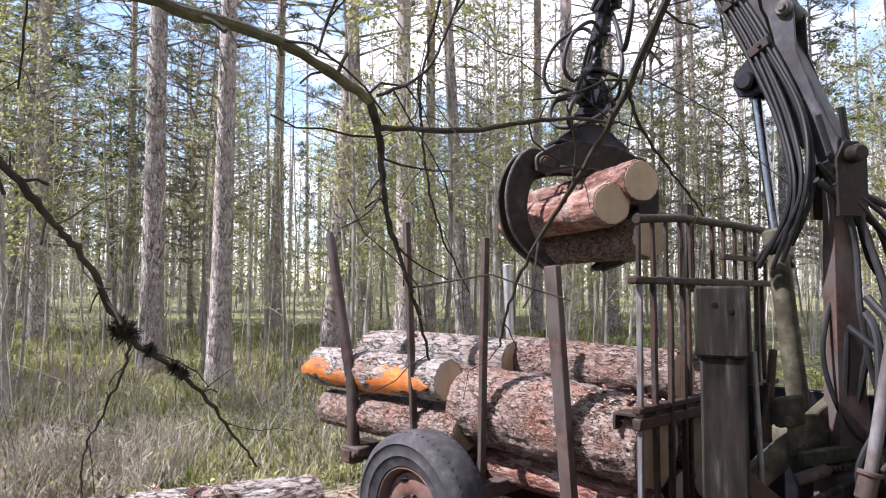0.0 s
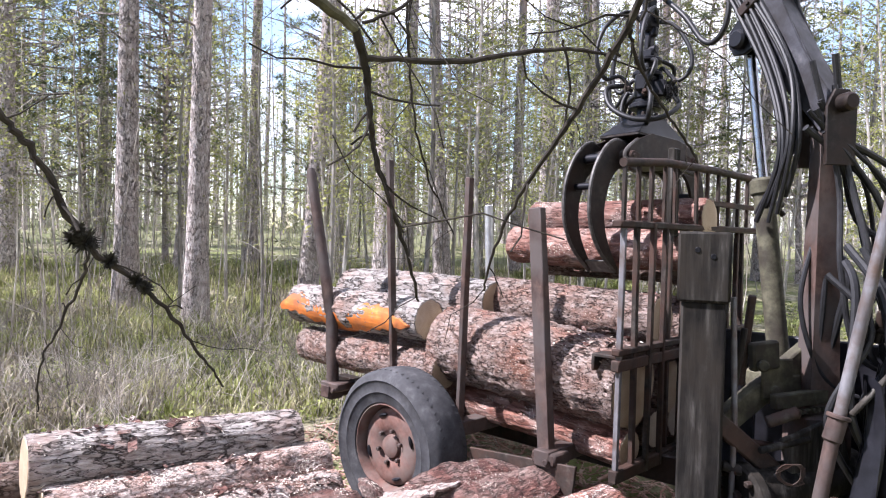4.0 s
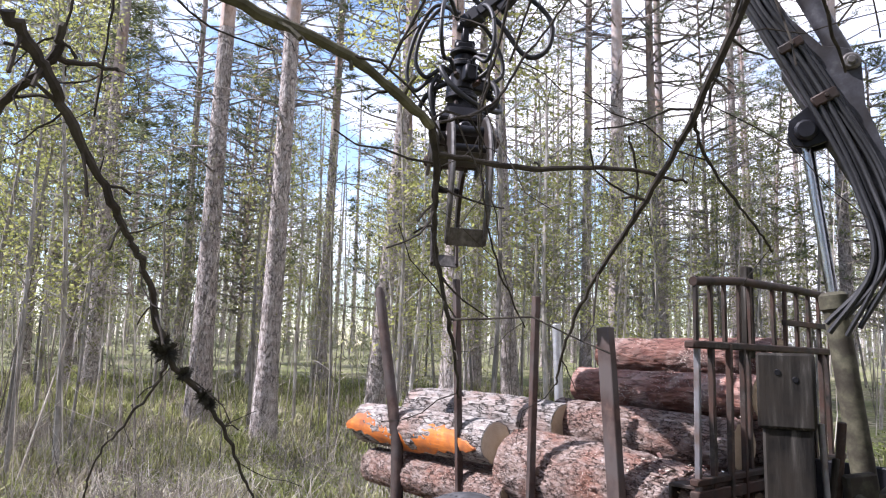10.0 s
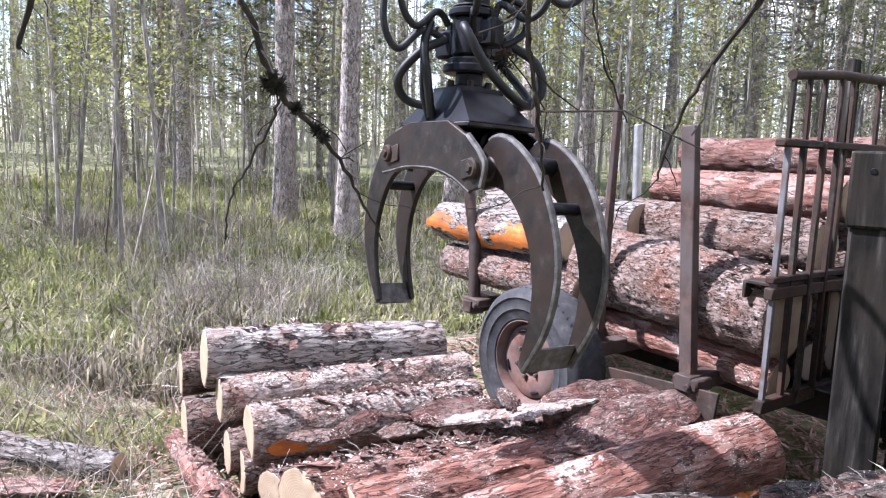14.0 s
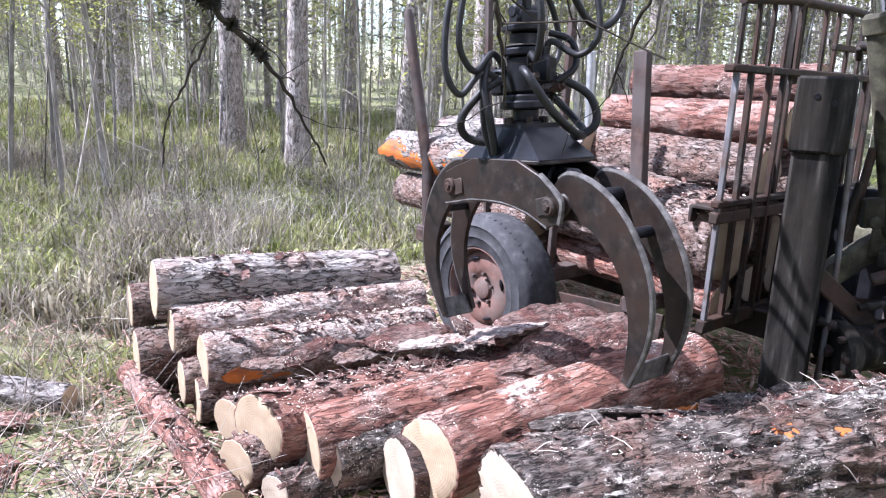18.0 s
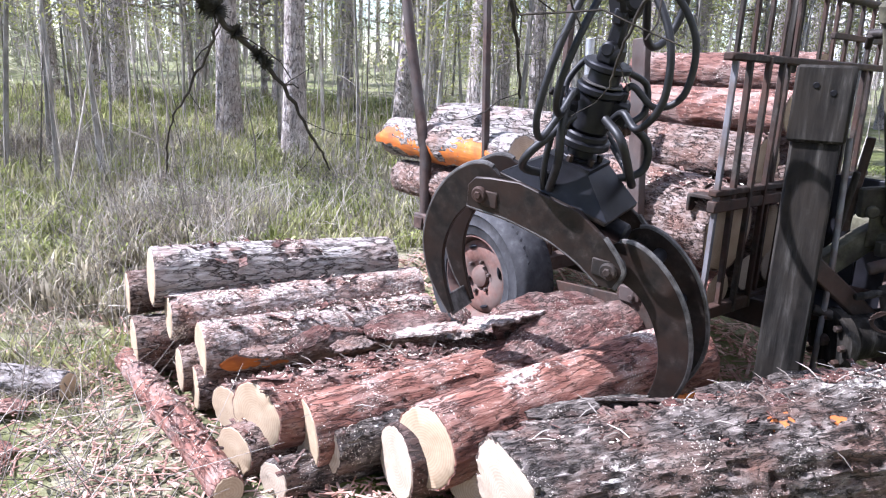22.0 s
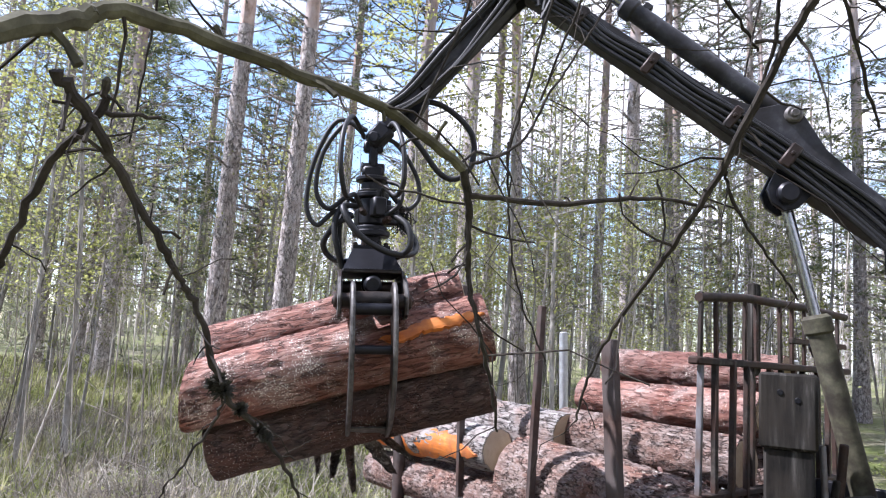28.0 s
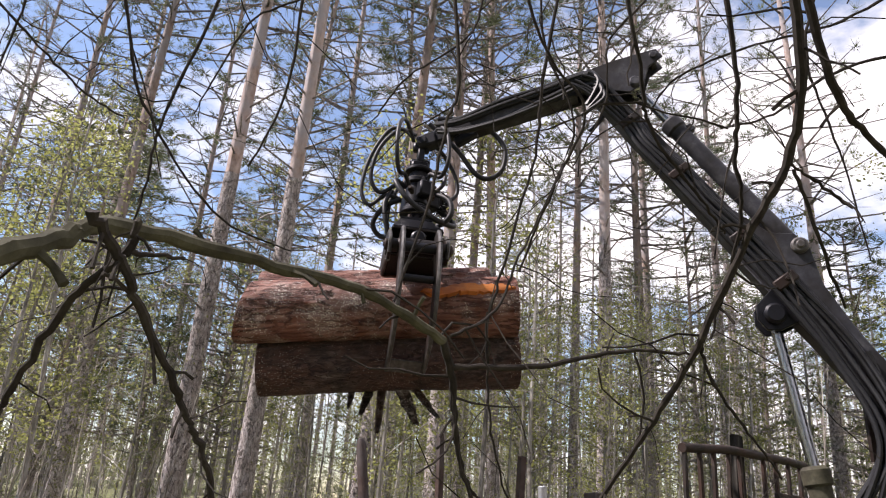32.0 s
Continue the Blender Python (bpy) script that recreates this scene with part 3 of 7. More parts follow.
# ---- logs ----
def log_mesh(length, r0, r1, seed, mat, seg=64, rings=110, rough=0.009, bend=0.02, knots=2, slant=0.0, slant_end=0.0):
    rnd = random.Random(seed)
    ph = rnd.uniform(0, 6.28)
    kn = [(rnd.uniform(-0.4, 0.4) * length, rnd.uniform(0, 6.28), rnd.uniform(0.01, 0.025)) for _ in range(knots)]
    g = Geo()
    verts, faces = [], []
    for i in range(rings):
        u = i / (rings - 1)
        x = (u - 0.5) * length
        base = r0 + (r1 - r0) * u
        off = bend * math.sin(math.pi * u)
        for k in range(seg):
            a = 2 * math.pi * k / seg
            c, s = math.cos(a), math.sin(a)
            big = 0.05 * noise.noise(Vector((x * 1.2 + seed * 3.1, c * 1.1, s * 1.1)))
            v = noise.noise(Vector((x * 5 + seed, c * base * 26, s * base * 26)))
            f = noise.noise(Vector((x * 16, c * base * 55 + seed, s * base * 55)))
            h = noise.noise(Vector((x * 13 + v, c * base * 75 + seed, s * base * 75)))
            fis = max(0.0, 1 - abs(h) * 6) * max(0.0, 0.4 + v)
            r = base * (1 + big) + rough * (0.6 * (1 - 2 * abs(v)) + 0.5 * f - 1.0 * fis)
            for kx, ka, kh in kn:
                dx, da = (x - kx) / 0.05, math.atan2(math.sin(a - ka), math.cos(a - ka)) * base / 0.05
                r += kh * math.exp(-dx * dx - da * da)
            if i in (0, rings - 1):
                r -= 0.004
            verts.append((x - slant * c * r * max(0, 1 - u / 0.14) - slant_end * s * r * max(0, 1 - (1 - u) / 0.14), c * r + off * math.cos(ph), s * r + off * math.sin(ph)))
    for i in range(rings - 1):
        for k in range(seg):
            a, b = i * seg + k, i * seg + (k + 1) % seg
            faces.append((a, b, b + seg, a + seg))
    faces.append(tuple(reversed(range(seg))))
    faces.append(tuple(range((rings - 1) * seg, rings * seg)))
    g.add(verts, faces)
    ends = []
    for base, sgn in ((0, -1), ((rings - 1) * seg, 1)):
        e = Geo()
        ring = [Vector(verts[base + k]) for k in range(seg)]
        mid = sum(ring, Vector()) / seg
        vs = [mid + (p - mid) * 0.955 for p in ring] + [mid + (p - mid) * 0.93 + Vector((sgn * 0.004, 0, 0)) for p in ring] + [mid + (p - mid) * 0.5 + Vector((sgn * (0.005 + 0.002 * rnd.random()), 0, 0)) for p in ring] + [mid + Vector((sgn * 0.005, 0, 0))]
        fs = []
        for q in range(2):
            for k in range(seg):
                j = (k + 1) % seg
                fs.append((q * seg + k, q * seg + j, q * seg + seg + j, q * seg + seg + k))
        for k in range(seg):
            fs.append((2 * seg + k, 2 * seg + (k + 1) % seg, 3 * seg))
        e.add(vs, fs)
        ends.append(e)
    return g, ends


LYING = []


def make_log(a, b, r0, r1, seed, label, mat=None, cut=None, group="", extra=None, **kw):
    """A felled log from a to b (centres of its ends)."""
    a, b = Vector(a), Vector(b)
    g, ends = log_mesh((b - a).length, r0, r1, seed, mat, **kw)
    me = g.mesh("pine_log", mat or M_BARK)
    ob = new("pine_log", me)
    tagged(ob, label, "log", group)
    for e in ends:
        part("cut_face", e, cut or M_CUT, ob)
    ob.matrix_basis = aim((a + b) / 2, b)
    LYING.append((a, b, r0))
    if extra:
        extra(ob, (b - a).length, r0, r1, seed)
    return ob


def patch(mat, x0, x1, a0, a1, name, label, lift=0.013):
    """A patch on a log's skin between two stations and two angles (degrees), with a ragged edge."""
    def add(ob, length, r0, r1, seed):
        rnd = random.Random(seed + 5)
        g = Geo()
        nx, na = 46, 8
        verts, faces = [], []
        for i in range(nx):
            u = i / (nx - 1)
            x = (x0 + (x1 - x0) * u) * length - length / 2
            w0 = (1 - abs(2 * u - 1) ** 4) * (0.75 + 0.5 * noise.noise(Vector((u * 7, seed, 0))) + 0.35 * noise.noise(Vector((u * 24, seed, 3))) + rnd.uniform(-0.1, 0.1))
            sh = 0.3 * noise.noise(Vector((u * 3, seed, 5)))
            for k in range(na):
                v = (k / (na - 1) - 0.5) * max(w0, 0.05) + 0.5 + sh
                a = radians(a0 + (a1 - a0) * v)
                edge = min(i, nx - 1 - i, k, na - 1 - k)
                r = r0 + (r1 - r0) * (x / length + 0.5) + (lift if edge else -0.012) + 0.003 * rnd.random()
                verts.append((x + rnd.uniform(-0.006, 0.006), math.cos(a) * r, math.sin(a) * r))
        for i in range(nx - 1):
            for k in range(na - 1):
                p = i * na + k
                faces.append((p, p + 1, p + na + 1, p + na))
        g.add(verts, faces)
        part(name, g, mat, ob, label)
    return add


# ---- timber trailer ----
TRAILER = pose(-0.70, 5.33, 0, 0, 0, -45)


def tp(s, w, z):
    return TRAILER @ Vector((s, w, z))


def build_trailer():
    t = new("timber_trailer")
    t.matrix_basis = TRAILER
    tagged(t, "old rusty timber trailer with steel stakes and a barred headboard", "trailer")
    for w in (0.55, 1.2):
        g = Geo().box((4.1, 0.1, 0.16), pose(1.45, w, 0.56), 0.008)
        part("chassis_beam", g, M_STEEL, t)
    for s, z in ((0.0, 0.7), (0.68, 0.7), (1.28, 0.68), (1.96, 0.66)):
        g = Geo().box((0.1, 1.9, 0.09), pose(s, 0.87, z - 0.02), 0.006)
        part("bunk_beam", g, M_RUST, t)
    # thick end stakes with sockets, thin inner stakes
    g = Geo().tube([(0, 0, 0.66), (-0.02, -0.01, 1.25), (-0.03, -0.015, 1.26), (-0.20, -0.09, 2.30), (-0.21, -0.092, 2.34)], [0.047, 0.045, 0.043, 0.037, 0.025], 14)
    st = part("stake", g, M_RUST, t, "thick rusty round stake")
    g = Geo().box((0.2, 0.13, 0.06), pose(0.03, 0, 0.72), 0.01).box((0.11, 0.12, 0.12), pose(0, 0, 0.68), 0.012).rod((0.1, -0.09, 0.7), (0.1, 0.05, 0.7), 0.018)
    part("socket", g, M_RUST, st)
    for s0, s1, z1 in ((0.68, 0.58, 2.37), (1.28, 1.32, 2.22)):
        g = Geo().box((0.035, 0.05, z1 - 0.66), pose((s0 + s1) / 2, 0, (z1 + 0.66) / 2, 0, math.degrees(math.atan2(s1 - s0, z1 - 0.66)), 0), 0.005)
        part("stake", g, M_RUST, t, "thin rusty steel stake")
    g = Geo().box((0.085, 0.06, 1.46), pose(1.89, 0, 1.3, 0, -4.5, 0), 0.006)
    st = part("stake", g, M_RUST, t, "flat rusty steel stake")
    g = Geo().box((0.16, 0.15, 0.07), pose(1.97, 0, 0.64), 0.01).box((0.13, 0.1, 0.1), pose(1.95, 0, 0.56), 0.01).rod((2.0, -0.1, 0.63), (2.0, 0.04, 0.63), 0.018)
    part("socket", g, M_RUST, st)
    for s, w, z1, lean in ((0.05, 1.8, 2.15, -3), (2.0, 1.78, 2.0, 2)):
        g = Geo().rod((s, w, 0.66), (s + math.sin(radians(lean)) * 1.5, w, z1), 0.04, 14)
        part("stake", g, M_GALV, t, "bright galvanised pipe stake")
    # side plate under the front stake
    g = Geo().plate([(0, 0), (0.75, 0.06), (0.72, -0.22), (0.1, -0.28)], 0.02, pose(1.42, -0.05, 0.58))
    part("side_plate", g, M_GATE, t, "torn rusty plate")
    build_wheel(t, 0.9)
    build_headboard(t)
    return t


def build_wheel(t, s):
    R = 0.50
    prof = [(0.27, -0.10), (0.29, -0.135), (0.345, -0.146), (0.355, -0.154), (0.368, -0.148), (0.42, -0.15), (0.43, -0.158), (0.44, -0.148), (0.465, -0.135), (0.488, -0.11), (0.497, -0.05), (0.5, 0.0), (0.497, 0.05), (0.488, 0.11), (0.465, 0.135), (0.43, 0.148), (0.36, 0.15), (0.29, 0.135), (0.27, 0.10)]
    hub = new("wheel", Geo().rod((0, -0.02, 0), (0, 0.6, 0), 0.06, 16).mesh("wheel", M_STEEL))
    hub.parent = t
    hub.matrix_basis = pose(s, -0.15, R)
    g = Geo()
    seg = 72
    verts, faces = [], []
    for k in range(seg):
        a = 2 * math.pi * k / seg
        for r, y in prof:
            verts.append((math.cos(a) * r, y, math.sin(a) * r))
    n = len(prof)
    for k in range(seg):
        j = (k + 1) % seg
        for i in range(n - 1):
            faces.append((k * n + i, k * n + i + 1, j * n + i + 1, j * n + i))
    g.add(verts, faces)
    tyre = part("tyre", g, M_TYRE, hub, "worn grey tyre")
    g = Geo()
    for k in range(60):
        a = 360 * k / 60
        for y, tw in ((-0.085, 25), (-0.03, -25), (0.03, 25), (0.085, -25)):
            g.box((0.004, 0.03, 0.012), pose(0, 0, 0, 0, -a + (y > 0) * 3, 0) @ pose(0.4965 - abs(y) * 0.06, y, 0, tw, 0, 0), 0.001)
    tagged(part("tread", g, M_TYRE, tyre), kind="stuff")
    g = Geo()
    prof = [(0.285, -0.125), (0.275, -0.13), (0.262, -0.11), (0.255, -0.07), (0.248, -0.045), (0.242, -0.07), (0.225, -0.08), (0.19, -0.084), (0.13, -0.088), (0.10, -0.07), (0.075, -0.06), (0.07, -0.085), (0.045, -0.095), (0.0, -0.095)]
    verts, faces = [], []
    n, seg = len(prof), 48
    for k in range(seg):
        a = 2 * math.pi * k / seg
        for r, y in prof:
            verts.append((math.cos(a) * r, y, math.sin(a) * r))
    for k in range(seg):
        j = (k + 1) % seg
        for i in range(n - 1):
            faces.append((k * n + i, k * n + i + 1, j * n + i + 1, j * n + i))
    g.add(verts, faces)
    rim = part("rim", g, M_RED, hub, "rust-red dished steel rim")
    for k in range(6):
        a = 2 * math.pi * (k + 0.3) / 6
        g = Geo().rod((math.cos(a) * 0.105, -0.075, math.sin(a) * 0.105), (math.cos(a) * 0.105, -0.105, math.sin(a) * 0.105), 0.014, 6)
        part("wheel_nut", g, M_RUST, rim)
    for k in range(4):
        a = 2 * math.pi * (k + 0.22) / 4
        g = Geo().tube([(0.205 * math.cos(a + d), -0.088, 0.205 * math.sin(a + d)) for d in (-0.19, -0.1, 0, 0.1, 0.19)], [0.004, 0.011, 0.013, 0.011, 0.004], 8)
        part("vent_slot", g, M_BLACK, rim, "dark vent slot")


def build_headboard(t):
    h = new("headboard", Geo().box((0.06, 1.9, 0.04), pose(2.36, 0.92, 1.94), 0.008).mesh("headboard", M_GATE))
    h.parent = t
    for z, th in ((0.62, 0.07), (1.2, 0.06), (1.27, 0.035)):
        part("rail", Geo().box((0.05, 1.86, th), pose(2.36, 0.92, z), 0.006), M_GATE, h)
    part("rail", Geo().tube([(2.36, 0.02, 2.26), (2.36, 0.5, 2.30), (2.36, 1.2, 2.31), (2.36, 1.86, 2.30)], 0.024, 10), M_GATE, h, "round top rail")
    part("rail", Geo().box((0.03, 0.8, 0.035), pose(2.36, 1.45, 2.1), 0.004), M_GATE, h)
    part("angle_iron", Geo().box((0.16, 0.62, 0.02), pose(2.29, 0.33, 1.24), 0.004).box((0.02, 0.62, 0.09), pose(2.21, 0.33, 1.2), 0.004), M_GATE, h)
    rnd = random.Random(3)
    w = 0.03
    k = 0
    while w < 1.86:
        thick = rnd.choice((0.022, 0.026, 0.03)) if k else 0.024
        lean = rnd.uniform(-2.0, 2.0)
        g = Geo().box((0.03, thick, 1.36), pose(2.36 + rnd.uniform(-0.02, 0.02), w, 1.27, lean, 0, 0), 0.004)
        part("bar", g, M_PIPE if k == 0 else M_GATE, h)
        if k != 5:
            g = Geo().box((0.022, 0.024, 0.34), pose(2.36, w + 0.01, 2.12, rnd.uniform(-2, 2), 0, 0), 0.004)
            part("bar", g, M_GATE, h)
        w += rnd.uniform(0.12, 0.17)
        k += 1
    part("post", Geo().box((0.04, 0.09, 0.52), pose(2.33, 0.66, 2.14), 0.008), M_LEG, h)


build_trailer()


def trailer_log(s0, s1, w, z, r, seed, label, w1=None, z1=None, **kw):
    return make_log(tp(s0, w, z), tp(s1, w if w1 is None else w1, z if z1 is None else z1), r, r * 0.96, seed, label, group="logs on the trailer", **kw)


trailer_log(-0.62, 0.86, 0.14, 1.28, 0.15, 11, "pine log with a bright orange peeled strip, on the trailer", mat=M_BARK_GREY, cut=M_CUT_OLD, extra=patch(M_ORANGE, -0.06, 0.98, 128, 258, "peeled_strip", "bright orange peeled strip", 0.016))
trailer_log(-0.50, 1.02, 0.14, 0.96, 0.135, 12, "brown pine log under the orange one")
trailer_log(-0.42, 1.15, 0.50, 1.39, 0.165, 13, "grey scaly pine log on the trailer", mat=M_BARK_GREY)
trailer_log(-0.45, 1.0, 0.48, 0.95, 0.15, 14, "brown pine log on the trailer")
trailer_log(-0.3, 1.1, 0.85, 1.0, 0.15, 15, "brown pine log on the trailer")
trailer_log(0.93, 2.31, 0.29, 1.13, 0.25, 16, "thick scaly pine log on the trailer", z1=1.04, mat=M_BARK, rough=0.016)
trailer_log(1.02, 2.30, 0.62, 1.42, 0.155, 17, "pinkish grey pine log on the trailer", z1=1.39)
trailer_log(0.95, 2.31, 0.31, 0.75, 0.11, 18, "orange-brown pine log under the thick one", z1=0.70, w1=0.26, mat=M_BARK_STREWN)
# low logs: the shade beneath the load is part of their bark colour
trailer_log(0.92, 2.31, 0.56, 0.76, 0.115, 23, "dark pine log low on the trailer, shade put into its bark colour", mat=M_BARK_SHADED, cut=M_CUT_OLD)
trailer_log(0.92, 2.31, 0.83, 0.78, 0.12, 24, "dark pine log low on the trailer, shade put into its bark colour", mat=M_BARK_SHADED, cut=M_CUT_OLD)
trailer_log(0.92, 2.31, 1.35, 0.78, 0.12, 25, "dark pine log low on the trailer, shade put into its bark colour", mat=M_BARK_SHADED, cut=M_CUT_OLD)
trailer_log(-0.4, 0.88, 0.72, 0.76, 0.12, 26, "dark pine log low on the trailer, shade put into its bark colour", mat=M_BARK_SHADED, cut=M_CUT_OLD)
trailer_log(-0.4, 0.88, 1.2, 0.78, 0.13, 27, "dark pine log low on the trailer, shade put into its bark colour", mat=M_BARK_SHADED, cut=M_CUT_OLD)
trailer_log(0.9, 2.31, 0.74, 0.98, 0.17, 19, "brown pine log on the trailer")
trailer_log(0.9, 2.31, 1.09, 1.0, 0.17, 20, "brown pine log on the trailer")
trailer_log(0.95, 2.31, 1.02, 1.34, 0.16, 21, "brown pine log on the trailer")
trailer_log(0.9, 2.31, 1.4, 1.05, 0.17, 22, "brown pine log on the trailer")


# ---- pile of logs on the ground ----
PD = Vector((0.811, 0.585, 0))


def pile_log(x, y, z, r, seed, label, length=1.48, dz=0.0, turn=0.0, **kw):
    d = Matrix.Rotation(radians(turn), 3, "Z") @ PD
    a = Vector((x, y, z))
    return make_log(a, a + d * length + Vector((0, 0, dz)), r, r * 0.97, seed, label, group="log pile on the ground", **kw)


def build_pile():
    pile_log(-2.045, 3.653, 0.62, 0.165, 31, "grey scaly pine log on top of the pile", mat=M_BARK_GREY, dz=-0.05)
    pile_log(-2.28, 3.80, 0.46, 0.13, 32, "pine log at the back of the pile")
    pile_log(-2.178, 3.657, 0.19, 0.17, 33, "brown pine log at the bottom of the pile")
    pile_log(-1.897, 3.544, 0.43, 0.13, 34, "sawdust-covered pine log in the pile", mat=M_DUST, length=1.55)
    pile_log(-1.622, 3.339, 0.34, 0.15, 35, "pine log with orange flank in the pile", length=1.35, extra=patch(M_ORANGE, 0.04, 0.65, 150, 240, "peeled_strip", "orange peeled strip"), mat=M_DUST)
    pile_log(-1.764, 3.378, 0.2, 0.12, 36, "pine log low in the pile")
    pile_log(-1.647, 3.303, 0.14, 0.12, 37, "pine log low in the pile")
    pile_log(-1.342, 2.998, 0.2, 0.115, 38, "pine log low in the pile", slant=0.4)
    pile_log(-1.21, 2.76, 0.12, 0.12, 39, "pine log at the bottom of the pile", slant=0.4)
    pile_log(-1.12, 2.80, 0.28, 0.165, 40, "reddish pine log in the pile", mat=M_BARK_RED, length=1.5, slant=0.4)
    pile_log(-0.83, 2.75, 0.20, 0.15, 41, "dark pine log with a grey split end, low in the pile", mat=M_BARK_DARK, cut=M_CUT_OLD, length=1.55, slant=0.4)
    pile_log(-0.98, 2.62, 0.08, 0.09, 43, "dark pine log at the bottom of the pile", mat=M_BARK_DARK, cut=M_CUT_OLD, slant=0.4)
    pile_log(-0.45, 3.35, 0.12, 0.12, 44, "sawdust-covered pine log low in the pile", mat=M_DUST, length=1.3)
    pile_log(-0.10, 2.56, 0.16, 0.14, 45, "dark pine log at the bottom of the pile", mat=M_DUST, cut=M_CUT_OLD, length=1.45, slant=0.4)
    make_log((-2.25, 3.70, 0.08), (-1.13, 2.50, 0.09), 0.075, 0.07, 46, "thin orange-barked pine log lying across the ends of the pile", mat=M_BARK_RED, group="log pile on the ground")
    make_log((0.03, 2.20, 0.33), (1.68, 2.62, 0.60), 0.25, 0.25, 47, "thick dark wet pine log with loose bark", mat=M_BARK_DARK, cut=M_CUT_OLD, group="log pile on the ground", seg=96, rings=150, rough=0.03, slant=0.3, extra=patch(M_ORANGE, 0.50, 0.74, 100, 135, "torn_scar", "pale orange torn scar"))
    make_log((0.15, 2.0, 0.14), (1.6, 2.5, 0.15), 0.15, 0.15, 48, "dark pine log under the thick one", mat=M_BARK_DARK, cut=M_CUT_OLD, group="log pile on the ground")
    make_log((-3.75, 3.35, 0.07), (-2.38, 3.32, 0.07), 0.09, 0.08, 49, "fallen grey branchwood log in the grass", mat=M_BARK_GREY)


build_pile()


def bark_slab(x, y, z, length, width, turn, tilt, seed, mat, label):
    """A torn, curled sheet of bark."""
    rnd = random.Random(seed)
    nu, nv = 16, 9
    vs, fs = [], []
    for side in (0, 1):
        for i in range(nu):
            for k in range(nv):
                u, v = i / (nu - 1) - 0.5, k / (nv - 1) - 0.5
                w = width * (1 - 0.6 * abs(2 * u) ** 3) * (1 + 0.25 * noise.noise(Vector((u * 6, seed, 0))))
                vs.append((u * length + 0.02 * noise.noise(Vector((v * 9, seed, 2))), v * w, 0.13 * w * math.cos(v * 2.6) + 0.018 * noise.noise(Vector((u * 12, v * 8, seed))) - (0.012 if side else 0)))
    for side in (0, 1):
        o = side * nu * nv
        for i in range(nu - 1):
            for k in range(nv - 1):
                p = o + i * nv + k
                fs.append((p, p + 1, p + nv + 1, p + nv))
    n = nu * nv
    for i in range(nu - 1):
        for k in (0, nv - 1):
            p = i * nv + k
            fs.append((p, p + nv, p + nv + n, p + n))
    for k in range(nv - 1):
        for i in (0, nu - 1):
            p = i * nv + k
            fs.append((p, p + 1, p + 1 + n, p + n))
    ob = part("bark_sheet", Geo().add(vs, fs), mat)
    ob.matrix_basis = pose(x, y, z, tilt, rnd.uniform(-6, 6), turn)
    return tagged(ob, label, "bark", "loose sheets of bark")


